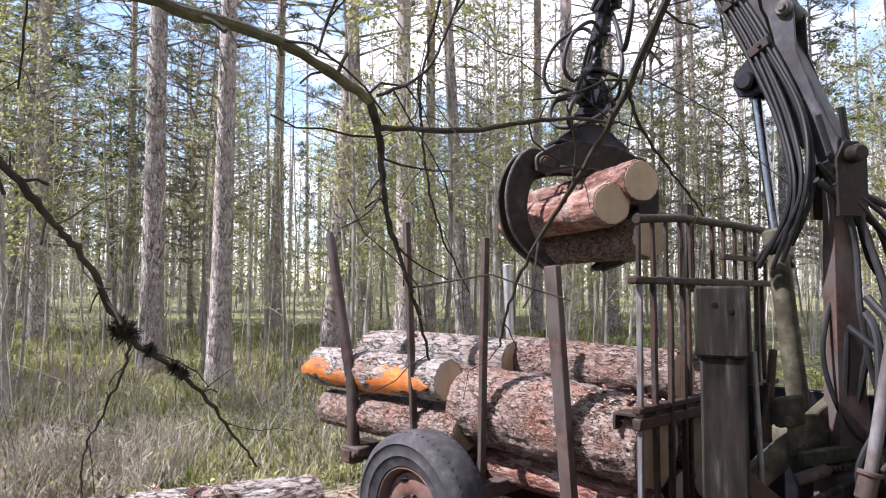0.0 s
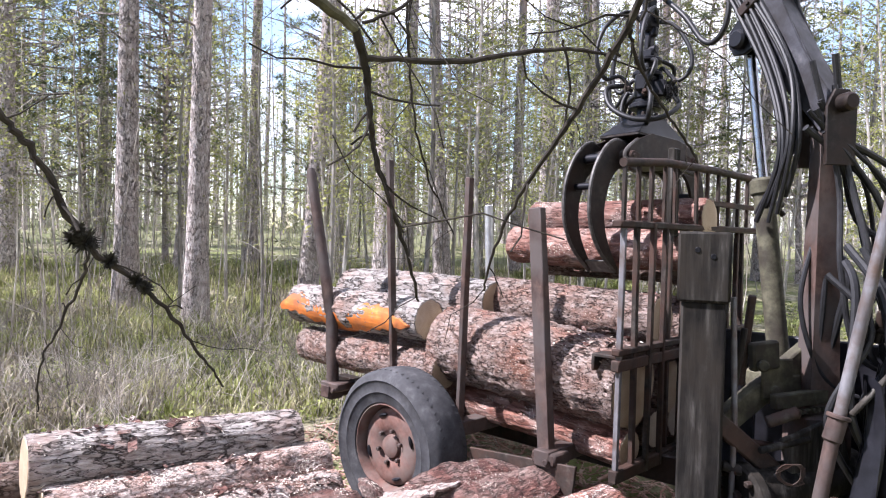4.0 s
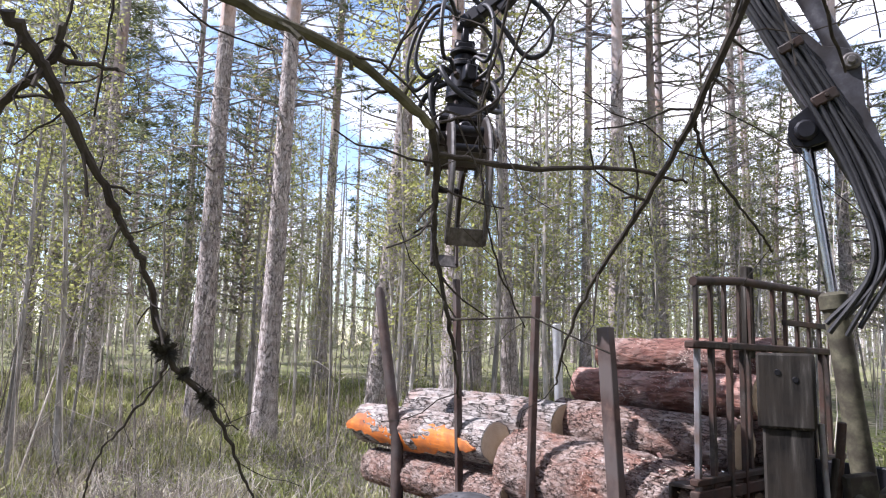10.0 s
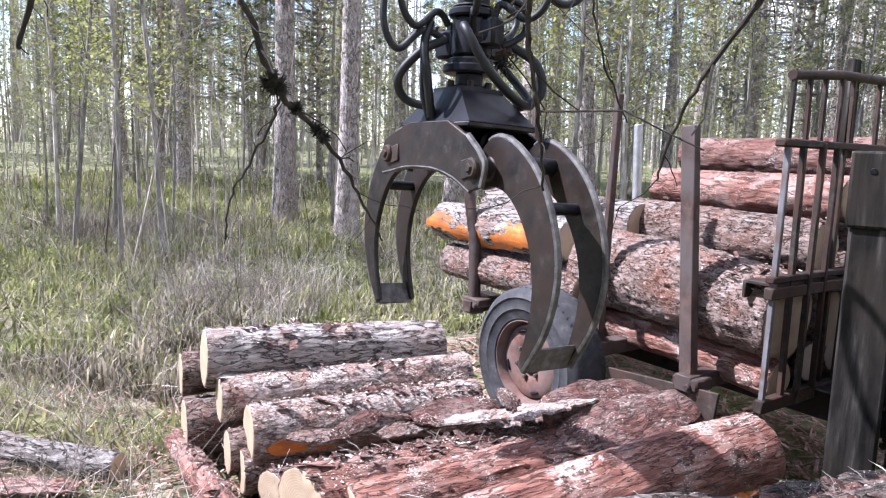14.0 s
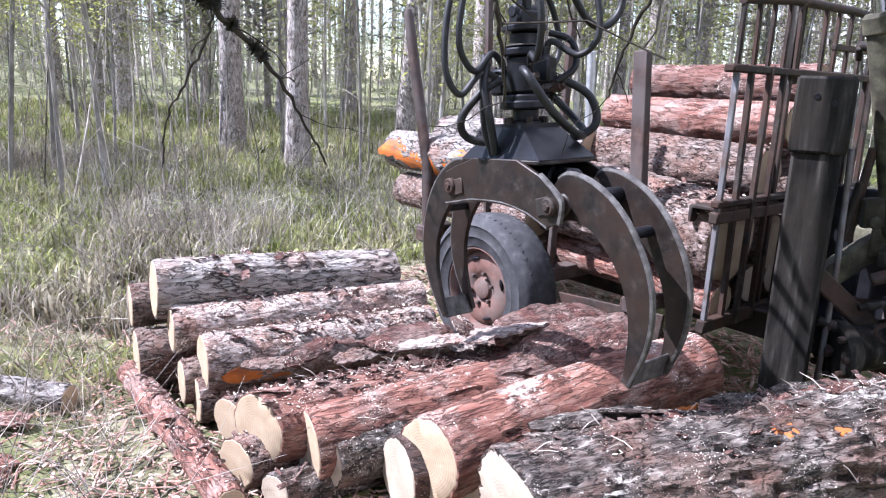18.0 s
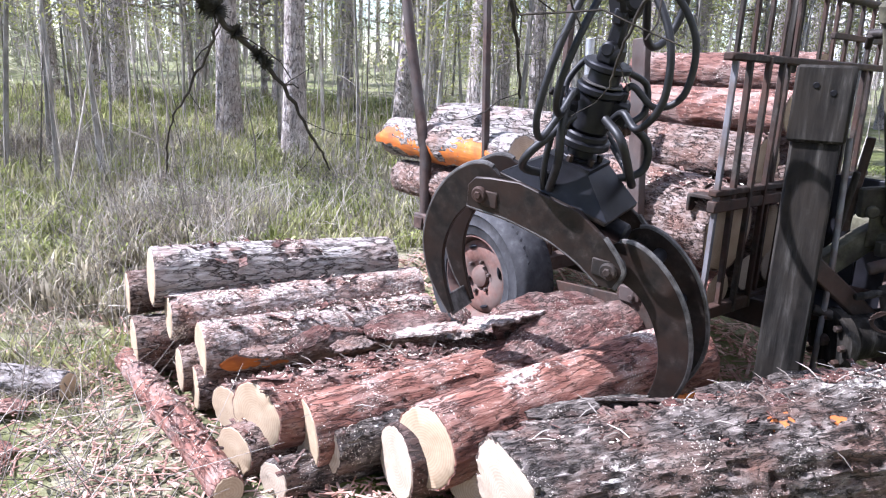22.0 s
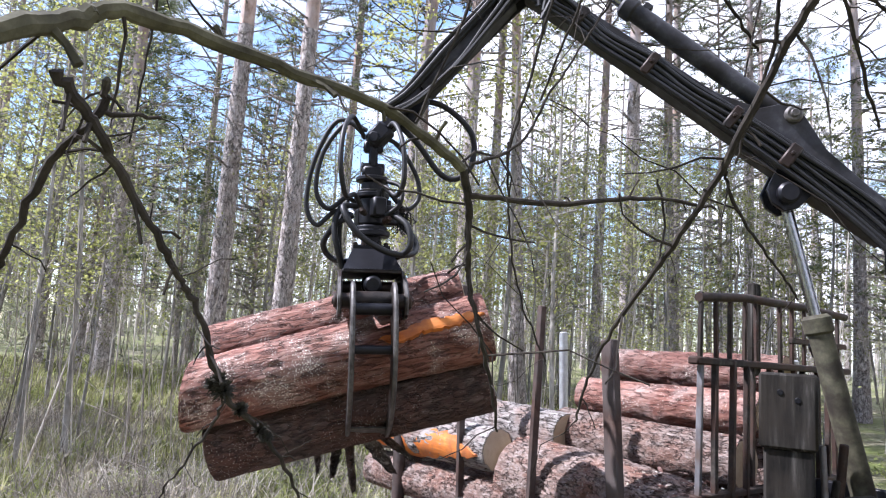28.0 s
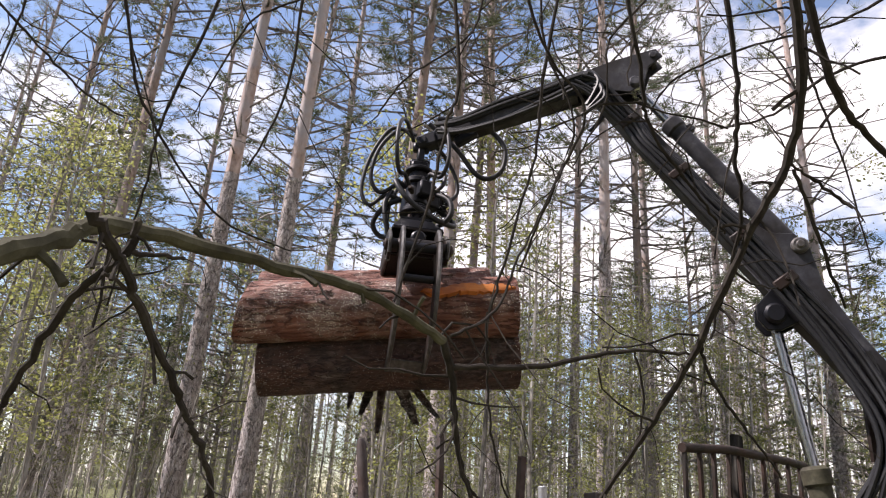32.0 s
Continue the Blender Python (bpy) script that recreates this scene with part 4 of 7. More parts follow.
def build_slabs():
    rnd = random.Random(12)
    for i, (x, y, z, l, w, turn, tilt, mat) in enumerate((
            (0.35, 3.62, 0.50, 0.9, 0.3, 38, 25, M_SLAB), (-0.35, 3.45, 0.52, 0.5, 0.2, 20, -10, M_DUST), (-0.75, 3.35, 0.46, 0.42, 0.12, 55, 10, M_BARK),
            (0.05, 3.42, 0.46, 0.6, 0.2, 30, 8, M_SLAB), (-0.2, 3.75, 0.40, 0.5, 0.25, 70, 0, M_DUST), (-1.15, 3.1, 0.47, 0.3, 0.1, 15, 12, M_BARK),
            (0.75, 2.50, 0.64, 0.7, 0.16, 17, -14, M_BARK_DARK), (1.15, 2.56, 0.70, 0.6, 0.14, 14, 10, M_BARK_DARK), (0.45, 2.38, 0.60, 0.5, 0.13, 16, 16, M_BARK_DARK), (1.45, 2.50, 0.77, 0.45, 0.12, 12, -20, M_BARK_DARK),
            (0.22, 3.72, 0.52, 0.75, 0.34, 30, 38, M_SLAB), (-0.05, 3.58, 0.54, 0.6, 0.26, 48, -18, M_DUST), (-0.55, 3.52, 0.50, 0.5, 0.2, 36, 20, M_SLAB), (0.48, 3.42, 0.48, 0.55, 0.2, 60, 14, M_SLAB), (-0.85, 3.42, 0.48, 0.3, 0.12, 10, -20, M_SLAB), (-1.0, 3.22, 0.50, 0.34, 0.1, 62, 22, M_SLAB), (-0.28, 3.60, 0.56, 0.32, 0.14, 95, 30, M_SLAB), (0.6, 3.7, 0.42, 0.7, 0.3, 25, 50, M_SLAB),
            (0.30, 2.50, 0.61, 0.5, 0.07, 20, 30, M_BARK_DARK), (0.62, 2.56, 0.63, 0.6, 0.06, 10, -35, M_BARK_DARK), (0.95, 2.64, 0.67, 0.55, 0.08, 22, 40, M_BARK_DARK), (0.9, 2.45, 0.69, 0.4, 0.05, 8, -25, M_BARK_DARK), (1.25, 2.68, 0.72, 0.6, 0.09, 19, 45, M_BARK_DARK), (1.3, 2.48, 0.76, 0.35, 0.06, 24, 20, M_BARK_DARK), (0.2, 2.40, 0.58, 0.3, 0.06, 5, 15, M_BARK_DARK), (0.55, 2.28, 0.60, 0.3, 0.05, 26, -30, M_BARK_DARK), (1.0, 2.36, 0.70, 0.3, 0.05, 3, 25, M_BARK_DARK),
            (-2.75, 3.05, 0.05, 0.6, 0.16, 10, 4, M_BARK_RED), (-2.5, 2.75, 0.05, 0.5, 0.14, -5, -6, M_BARK_RED), (-2.95, 3.35, 0.05, 0.5, 0.12, 30, 0, M_BARK), (-2.3, 2.5, 0.05, 0.35, 0.1, 70, 5, M_BARK_RED), (-2.6, 3.4, 0.05, 0.3, 0.1, 120, 0, M_BARK))):
        bark_slab(x, y, z, l, w, turn, tilt, 200 + i, mat, "torn curled sheet of reddish pine bark" if mat not in (M_BARK_DARK, M_DUST) else "curled sheet of bark strewn with sawdust" if mat is M_DUST else "torn dark sheet of loose bark on a log")


build_slabs()


def pile_top(x, y):
    """Height of the topmost log surface over a point of the ground, and how steep it is there."""
    best, steep = ground_z(x, y), 0.0
    for a, b, r in LYING:
        d = Vector((b.x - a.x, b.y - a.y))
        l = d.length
        d /= l
        q = Vector((x - a.x, y - a.y))
        u = q.dot(d)
        v = q.x * d.y - q.y * d.x
        if 0 < u < l and abs(v) < r * 0.97:
            z = a.z + (b.z - a.z) * u / l + math.sqrt(r * r - v * v)
            if z > best:
                best, steep = z, v / r
    return best, steep


def build_debris():
    rnd = random.Random(77)
    chips, shavings, needles = Geo(), Geo(), Geo()
    for i in range(38000):
        x, y = rnd.uniform(-2.2, 1.75), rnd.uniform(2.2, 4.2)
        z, steep = pile_top(x, y)
        near = math.exp(-((x + 0.1) ** 2 / 0.7 + (y - 3.35) ** 2 / 0.25)) + math.exp(-((x - 0.9) ** 2 / 0.5 + (y - 2.5) ** 2 / 0.12))
        if z < 0.12 or rnd.random() > 0.06 + 0.8 * near or abs(steep) > 0.86:
            continue
        kind = rnd.random()
        if kind < 0.42:
            s = rnd.uniform(0.008, 0.03) * rnd.choice((1, 1, 1, 1.8))
            chips.box((s * rnd.uniform(1, 3.2), s * rnd.uniform(0.5, 1.0), 0.004), pose(x, y, z + 0.012, rnd.uniform(-30, 30), rnd.uniform(-30, 30), rnd.uniform(0, 360)), 0.001)
        elif kind < 0.955:
            s = rnd.uniform(0.003, 0.009)
            shavings.box((s * rnd.uniform(1, 3.0), s, 0.003), pose(x, y, z + 0.01, rnd.uniform(-40, 40), rnd.uniform(-40, 40), rnd.uniform(0, 360)), 0.0008)
        else:
            a, l = rnd.uniform(0, 6.28), rnd.uniform(0.03, 0.16)
            p = Vector((x, y, z + 0.012))
            q = p + Vector((math.cos(a) * l, math.sin(a) * l, rnd.uniform(-0.01, 0.05)))
            needles.tube([p, p.lerp(q, 0.5) + Vector((0, 0, 0.01)), q], [0.0016, 0.0022, 0.001], 3, caps=False)
    for nm, g, mat, label in (("bark_chips", chips, M_SLAB, "loose reddish bark flakes lying on the logs"), ("wood_shavings", shavings, M_SHAVING, "pale sawdust and shavings lying on the logs"), ("fallen_twigs", needles, M_DRY, "dry grass stalks and twigs lying on the logs")):
        tagged(new(nm, g.raw(nm, mat)), label, "litter", kind="stuff")


build_debris()


# ---- crane ----
COLUMN = Vector((1.958, 3.53, 2.546))
BOOM, STICK, HANG = 2.415, 1.18, 0.713
PIN_ALONG, PIN_DROP = 0.618, 0.161
CYLINDER_AT, STICK_PIN = Vector((0.83, 0, 0.183)), Vector((-0.25, 0, -0.13))
LIFT_OUT, LIFT_FOOT_Z = 0.22, 1.22
NEAR_PIN, FAR_PIN = (-0.332, -0.19), (0.302, -0.146)
GRAPPLE_ROWS = [  # time, place, turn and tilts of the grapple, opening of its near and far jaw, lift of the boom
    (0, 0.940, 4.748, 2.884, 11, 2.7, 6.6, -10, -3, 63.7),
    (0.5, 1.061, 4.649, 2.741, 9, 0.2, 4.8, -8, -5, 62.2),
    (1, 1.166, 4.527, 2.656, 8, -2.3, 3.0, -6, -6, 63.4),
    (1.5, 1.254, 4.506, 2.628, 8, -1.2, 1.4, -6, -6, 62.3),
    (2, 1.273, 4.511, 2.624, 11, -0.1, -0.1, -6, -6, 63.7),
    (2.5, 1.271, 4.562, 2.628, 24, 0.2, 1.4, -7, -7, 61.0),
    (3, 1.242, 4.691, 2.552, 39, 0.6, 3.0, -6, -5, 56.7),
    (3.5, 1.291, 4.685, 2.555, 38, 0.1, 3.2, 1, 1, 57.6),
    (4.5, 1.466, 4.582, 2.513, 33, -0.9, 3.5, 22, 23, 56.8),
    (5.5, 1.559, 4.599, 2.537, 27, -1.9, 3.9, 40, 41, 63.1),
    (6, 1.536, 4.603, 2.557, 23, -2.4, 4.1, 40, 42, 63.6),
    (6.5, 1.200, 4.801, 2.593, 26, -0.7, 1.6, 48, 49, 65.0),
    (7, 1.235, 4.871, 2.650, 31, 1.0, -0.9, 54, 54, 65.6),
    (7.5, 1.217, 4.865, 2.782, 28, -1.7, 0.8, 54, 54, 64.4),
    (8, 1.187, 4.857, 2.903, 23, -4.4, 2.5, 50, 50, 63.2),
    (8.5, 0.942, 4.925, 2.946, 38, 0.7, 1.8, 44, 39, 63.8),
    (9, 0.523, 4.877, 3.096, 56, 5.8, 1.1, 37, 25, 62.6),
    (9.5, 0.084, 4.624, 3.306, 78, 3.8, 1.2, 37, 29, 61.9),
    (10, -0.262, 4.347, 3.282, 100, 1.8, 1.3, 37, 34, 64.0),
    (10.5, -0.520, 3.797, 3.048, 119, 8.1, 18.1, 33, 31, 65.5),
    (11, -0.592, 3.369, 2.915, 136, 14.5, 34.9, 32, 31, 58.6),
    (11.5, -0.576, 3.335, 2.628, 124, 10.7, 15.2, 28, 33, 50.1),
    (12, -0.769, 3.225, 2.478, 103, 7.0, -4.6, 25, 36, 40.7),
    (12.5, -0.831, 3.075, 2.347, 105, 0.8, -6.6, 33, 35, 34.0),
    (13, -0.604, 2.963, 2.196, 117, -5.5, -8.7, 41, 34, 33.4),
    (13.5, -0.530, 2.874, 2.040, 126, -1.5, -4.2, 40, 34, 32.6),
    (14, -0.448, 2.812, 1.968, 132, 2.4, 0.3, 40, 33, 32.8),
    (14.5, -0.253, 2.810, 1.920, 134, 6.4, 4.7, 43, 37, 34.3),
    (15, -0.036, 2.843, 1.891, 136, 4.9, 4.6, 42, 35, 35.5),
    (15.5, 0.021, 2.893, 1.795, 134, 3.5, 4.4, 43, 35, 33.7),
    (16.5, 0.013, 2.965, 1.651, 131, 0.5, 4.1, 47, 38, 30.1),
    (17.5, 0.003, 3.014, 1.535, 127, -2.4, 3.7, 47, 36, 27.1),
    (18, -0.003, 3.019, 1.548, 131, -1.8, 4.5, 47, 36, 27.3),
    (18.5, 0.023, 2.908, 1.518, 133, 6.8, 10.8, 47, 36, 27.5),
    (19, 0.026, 2.920, 1.480, 134, 5.0, 9.5, 48, 35, 26.5),
    (19.5, 0.030, 2.926, 1.472, 135, 6.2, 9.0, 48, 35, 26.5),
    (20, 0.037, 2.936, 1.467, 134, 7.4, 8.6, 47, 36, 26.6),
    (20.5, 0.071, 3.000, 1.391, 137, 4.0, 4.0, 50, 30, 25.0),
    (21, 0.073, 3.050, 1.383, 141, 5.0, -3.0, 50, 26, 24.9),
    (21.5, 0.075, 3.000, 1.391, 146, 0.0, -10.0, 48, 22, 25.4),
    (22, 0.197, 2.950, 1.390, 152, -8.0, -17.0, 45, 16, 25.8),
    (22.5, 0.243, 2.850, 1.392, 143, -6.0, -14.0, 32, 14, 25.6),
    (23, 0.264, 2.800, 1.399, 131, -5.0, -10.0, 20, 14, 25.8),
    (23.5, 0.172, 2.920, 1.492, 128, -6.0, -8.0, 10, 10, 28.3),
    (24, -0.037, 3.060, 1.626, 126, -7.0, -8.0, 0, 4, 31.1),
    (24.5, -0.086, 3.200, 1.763, 127, -2.0, -8.0, 0, 2, 34.6),
    (25.5, -0.265, 3.434, 1.961, 124, -0.8, -4.5, -10, 2, 37.9),
    (26.5, -0.466, 3.717, 2.016, 119, -0.1, -0.7, -10, 2, 37.2),
    (27, -0.582, 3.834, 2.063, 117, 0.1, 0.0, -10, 2, 36.0),
    (27.5, -0.652, 3.809, 2.175, 110, -1.5, -0.6, -10, 2, 35.7),
    (28, -0.742, 3.801, 2.325, 104, -3.0, -1.2, -10, 2, 35.6),
    (28.5, -0.931, 3.751, 2.453, 104, -1.1, -1.1, -10, 2, 36.4),
    (29, -1.055, 3.722, 2.578, 105, 0.9, -0.9, -10, 2, 39.0),
    (29.5, -0.958, 3.783, 2.730, 103, -1.2, -2.3, -10, 2, 41.3),
    (30, -0.850, 3.884, 2.920, 102, -3.4, -3.7, -10, 2, 44.5),
    (30.5, -0.801, 3.939, 3.113, 102, -2.5, -1.8, -10, 2, 50.1),
    (31, -0.731, 3.980, 3.285, 102, -1.7, 0.1, -10, 2, 53.4),
    (31.5, -0.652, 4.009, 3.451, 102, -0.8, 2.0, -10, 2, 56.6),
    (32, -0.505, 4.096, 3.446, 102, 0.0, 3.9, -10, 2, 53.5),
]


def from_table(table, t):
    for (a, u), (b, w) in zip(table, table[1:]):
        if t <= b:
            return u + (w - u) * max(0, t - a) / (b - a)
    return table[-1][1]


def level_pose(row):
    return pose(*row[1:4], 0, 0, row[4])


def head_pose(row):
    """The grapple leans as it swings and drags the logs together."""
    return pose(*row[1:4], row[5], row[6], row[4])


def crane_joints(row):
    """The stick's tip above the grapple, and the knuckle at the end of the lifted boom."""
    tip = head_pose(row) @ Vector((0, 0, HANG))
    way = Vector((tip.x - COLUMN.x, tip.y - COLUMN.y, 0)).normalized()
    a = radians(row[9])
    return tip, COLUMN + way * (BOOM * math.cos(a)) + Vector((0, 0, BOOM * math.sin(a))), way


def slide_pose(row):
    """The inner stick's place along the outer one."""
    tip, knee, way = crane_joints(row)
    return pose((tip - knee).length - STICK, 0, 0)


def boom_pose(row):
    tip, knee, way = crane_joints(row)
    return upright(COLUMN, knee, way)


def stick_pose(row):
    tip, knee, way = crane_joints(row)
    return upright(knee, tip, way)


def upright(a, b, way):
    """The pose at a, x towards b, y level and square to the crane's plane."""
    x = (b - a).normalized()
    y = Vector((0, 0, 1)).cross(way).normalized()
    z = x.cross(y)
    return Matrix(((x.x, y.x, z.x, a.x), (x.y, y.y, z.y, a.y), (x.z, y.z, z.z, a.z), (0, 0, 0, 1)))


def lift_poses(row):
    way = crane_joints(row)[2]
    foot = Vector((COLUMN.x, COLUMN.y, LIFT_FOOT_Z)) + way * LIFT_OUT
    pin = boom_pose(row) @ Vector((PIN_ALONG, 0, -PIN_DROP))
    return aim(foot, pin), aim(pin, foot)


def stick_cylinder_poses(row):
    a, b = boom_pose(row) @ CYLINDER_AT, stick_pose(row) @ STICK_PIN
    return aim(a, b), aim(b, a)


def hose(g, pts, r, seg=8, n=8):
    g.tube(curve_pts(pts, n), r, seg)


def build_crane():
    c = new("loader_crane")
    tagged(c, "old grey hydraulic loader crane with hoses along its boom", "crane")
    g = Geo().tube([(COLUMN.x, COLUMN.y, z) for z in (0.55, 1.0, 1.02, 2.3, 2.42)], [0.16, 0.16, 0.105, 0.072, 0.072], 4)
    col = part("column", g, M_RUST, c, "dark brown steel column")
    g = Geo()
    for y in (-0.13, 0.13):
        g.plate([(-0.08, -0.3), (0.08, -0.3), (0.085, -0.02), (0.04, 0.07), (-0.04, 0.07), (-0.085, -0.02)], 0.025, Matrix.Translation(COLUMN) @ pose(0, 0, 0, 0, 0, 8) @ pose(0, y * 0.75, 0))
    g.rod(Matrix.Translation(COLUMN) @ pose(0, 0, 0, 0, 0, 8) @ Vector((0, -0.18, 0)), Matrix.Translation(COLUMN) @ pose(0, 0, 0, 0, 0, 8) @ Vector((0, 0.18, 0)), 0.045)
    part("pivot_bracket", g, M_STEEL, col)
    g = Geo().box((0.34, 0.22, 0.16), Matrix.Translation((1.86, 3.66, 1.12)) @ pose(0, 0, 0, 0, 0, 18), 0.015)
    g.box((0.2, 0.02, 0.2), Matrix.Translation((1.74, 3.51, 1.18)) @ pose(0, 0, 0, 0, 0, 18), 0.01).rod((1.72, 3.47, 1.12), (1.73, 3.53, 1.12), 0.03)
    part("foot_bracket", g, M_OLIVE, col, "mossy olive bracket with a pin")
    # boom
    top = [(-0.12, -0.06), (0.2, -0.09), (0.62, -0.10), (1.0, -0.07), (2.2, -0.05), (2.46, -0.06), (2.49, 0.04), (2.35, 0.065), (1.2, 0.068), (0.98, 0.12), (0.90, 0.21), (0.80, 0.22), (0.6, 0.13), (0.3, 0.085), (-0.05, 0.08)]
    boom = part("boom", Geo().box((1.3, 0.12, 0.018), pose(1.8, 0, 0.06), 0.004), M_GREY, c, "worn grey box-section main boom")
    for y in (-0.065, 0.065):
        part("web_plate", Geo().plate(top, 0.016, pose(0, y, 0)), M_GREY, boom)
    part("flange", Geo().box((1.5, 0.12, 0.018), pose(1.6, 0, -0.058, 0, -1, 0), 0.004), M_GREY, boom)
    part("flange", Geo().box((0.85, 0.12, 0.018), pose(0.55, 0, -0.09), 0.004), M_GREY, boom)
    part("flange", Geo().box((0.85, 0.12, 0.018), pose(0.38, 0, 0.092, 0, -5, 0), 0.004), M_GREY, boom)
    g = Geo()
    for y in (-0.06, 0.06):
        g.plate([(-0.10, 0.1), (0.12, 0.1), (0.09, -0.04), (0.03, -0.08), (-0.04, -0.08), (-0.08, -0.03)], 0.03, pose(PIN_ALONG, y, -PIN_DROP))
    g.rod((PIN_ALONG, -0.12, -PIN_DROP), (PIN_ALONG, 0.12, -PIN_DROP), 0.055)
    part("pin_bracket", g, M_BLACK, boom)
    g = Geo().rod((CYLINDER_AT.x, -0.1, CYLINDER_AT.z), (CYLINDER_AT.x, 0.1, CYLINDER_AT.z), 0.045, 14).rod((CYLINDER_AT.x, -0.11, CYLINDER_AT.z), (CYLINDER_AT.x, 0.115, CYLINDER_AT.z), 0.022, 10)
    part("cylinder_pin", g, M_WORN, boom)
    for x, w in ((0.72, 0.06), (1.05, 0.05), (1.55, 0.05), (2.0, 0.05)):
        part("hose_clamp", Geo().box((w, 0.05, 0.13), pose(x, 0.1, -0.01), 0.008).rod((x, 0.12, 0.0), (x, 0.138, 0.0), 0.012, 6), M_STEEL, boom)
    rnd = random.Random(19)
    for k in range(8):
        y, z = 0.09 + 0.016 * (k % 2), 0.045 - 0.018 * k
        g = Geo()
        hose(g, [(-0.32 + rnd.uniform(-0.05, 0.05), y + 0.02, z - 0.42 + rnd.uniform(-0.1, 0.05)), (-0.12, y + 0.05 + rnd.uniform(0, 0.04), z - 0.16), (0.25, y + 0.02, z - 0.03 + rnd.uniform(-0.03, 0.02)), (0.72, y, z), (1.05, y, z * 0.9), (1.3, y + 0.006, z * 0.8 - rnd.uniform(0, 0.02)), (1.55, y, z * 0.85), (1.8, y + 0.006, z * 0.75 - rnd.uniform(0, 0.025)), (2.0, y, z * 0.75), (2.28, y + 0.03, z - rnd.uniform(0.0, 0.05)), (2.42, y + 0.05, z - 0.03 - rnd.uniform(0, 0.06))], rnd.choice((0.012, 0.014, 0.016)))
        part("hose", g, M_HOSE if k % 3 else M_HOSE_GREY, boom)
    # stick: it runs on behind the knuckle, where its cylinder pushes
    g = Geo()
    for y in (-0.06, 0.06):
        g.plate([(-0.30, -0.15), (-0.2, -0.18), (-0.06, -0.10), (0.12, -0.075), (0.8, -0.05), (0.8, 0.05), (0.1, 0.075), (-0.2, 0.08), (-0.44, 0.06), (-0.46, -0.01), (-0.36, -0.05)], 0.014, pose(0, y, 0))
    g.box((1.2, 0.11, 0.014), pose(0.2, 0, 0.058), 0.004).box((0.7, 0.11, 0.014), pose(0.45, 0, -0.056), 0.004)
    g.rod((0, -0.12, 0), (0, 0.12, 0), 0.05, 14).rod((STICK_PIN.x, -0.1, STICK_PIN.z), (STICK_PIN.x, 0.1, STICK_PIN.z), 0.035, 12).rod((-0.41, -0.08, 0.02), (-0.41, 0.08, 0.02), 0.025, 10)
    stick = part("stick", g, M_GREY, c, "worn grey stick of the crane")
    g = Geo().box((1.0, 0.075, 0.075), pose(STICK - 0.52, 0, 0), 0.01).rod((STICK - 0.02, -0.06, 0), (STICK - 0.02, 0.06, 0), 0.035).box((0.14, 0.1, 0.1), pose(STICK - 0.05, 0, 0), 0.015).box((0.16, 0.06, 0.07), pose(STICK - 0.3, 0, -0.06, 0, 12, 0), 0.012)
    slide = part("extension", g, M_BLACK, stick)
    for k in range(7):
        y, z = (0.078, 0.088, 0.08, -0.08, 0.094, 0.084, 0.10)[k], 0.07 - 0.026 * k
        g = Geo()
        dip = rnd.uniform(0.01, 0.07) if k > 2 else rnd.uniform(-0.03, 0.01)
        hose(g, [(0.1 + rnd.uniform(-0.03, 0.03), y * 1.6, -0.24 + z * 0.5), (-0.04, y * 1.7, -0.13 + z), (0.02, y * 1.3, -0.01 + z * 0.7), (0.28, y, z * 0.7 - dip * 0.3), (0.58, y, z * 0.6 - dip), (0.86, y * 0.9, z * 0.5 - dip * 0.5), (1.02, y * 0.8, z * 0.5 + 0.04)], rnd.choice((0.012, 0.014)))
        part("hose", g, M_HOSE, stick)
    # cylinder between boom and stick
    g = Geo().rod((0.0, 0, 0), (1.02, 0, 0), 0.052, 16).rod((0.97, 0, 0), (1.06, 0, 0), 0.064, 16).rod((0, -0.06, 0), (0, 0.06, 0), 0.05, 14).box((0.05, 0.05, 0.04), pose(0.94, 0, 0.06), 0.006)
    cylinder = part("stick_cylinder", g, M_GREY, c, "grey hydraulic cylinder above the boom")
    g = Geo().rod((0.0, 0, 0), (1.0, 0, 0), 0.028, 14).rod((0, -0.055, 0), (0, 0.055, 0), 0.045, 14)
    piston = part("stick_rod", g, M_CHROME, c, "bright piston rod")
    # lift cylinder
    g = Geo().rod((0.0, 0, 0), (0.95, 0, 0), 0.055, 18).rod((0.90, 0, 0), (1.0, 0, 0), 0.068, 18).rod((0, -0.06, 0), (0, 0.06, 0), 0.05)
    barrel = part("lift_barrel", g, M_OLIVE, c, "mossy olive lift cylinder barrel")
    part("port", Geo().rod((0.86, -0.05, 0), (0.86, -0.14, 0), 0.022).rod((0.86, -0.11, -0.02), (0.80, -0.15, 0.0), 0.016), M_STEEL, barrel)
    g = Geo().rod((0.0, 0, 0), (1.35, 0, 0), 0.028, 14).rod((0, -0.07, 0), (0, 0.07, 0), 0.055, 14)
    rod = part("lift_rod", g, M_CHROME, c, "bright lift cylinder rod")
    return boom, stick, slide, barrel, rod, cylinder, piston


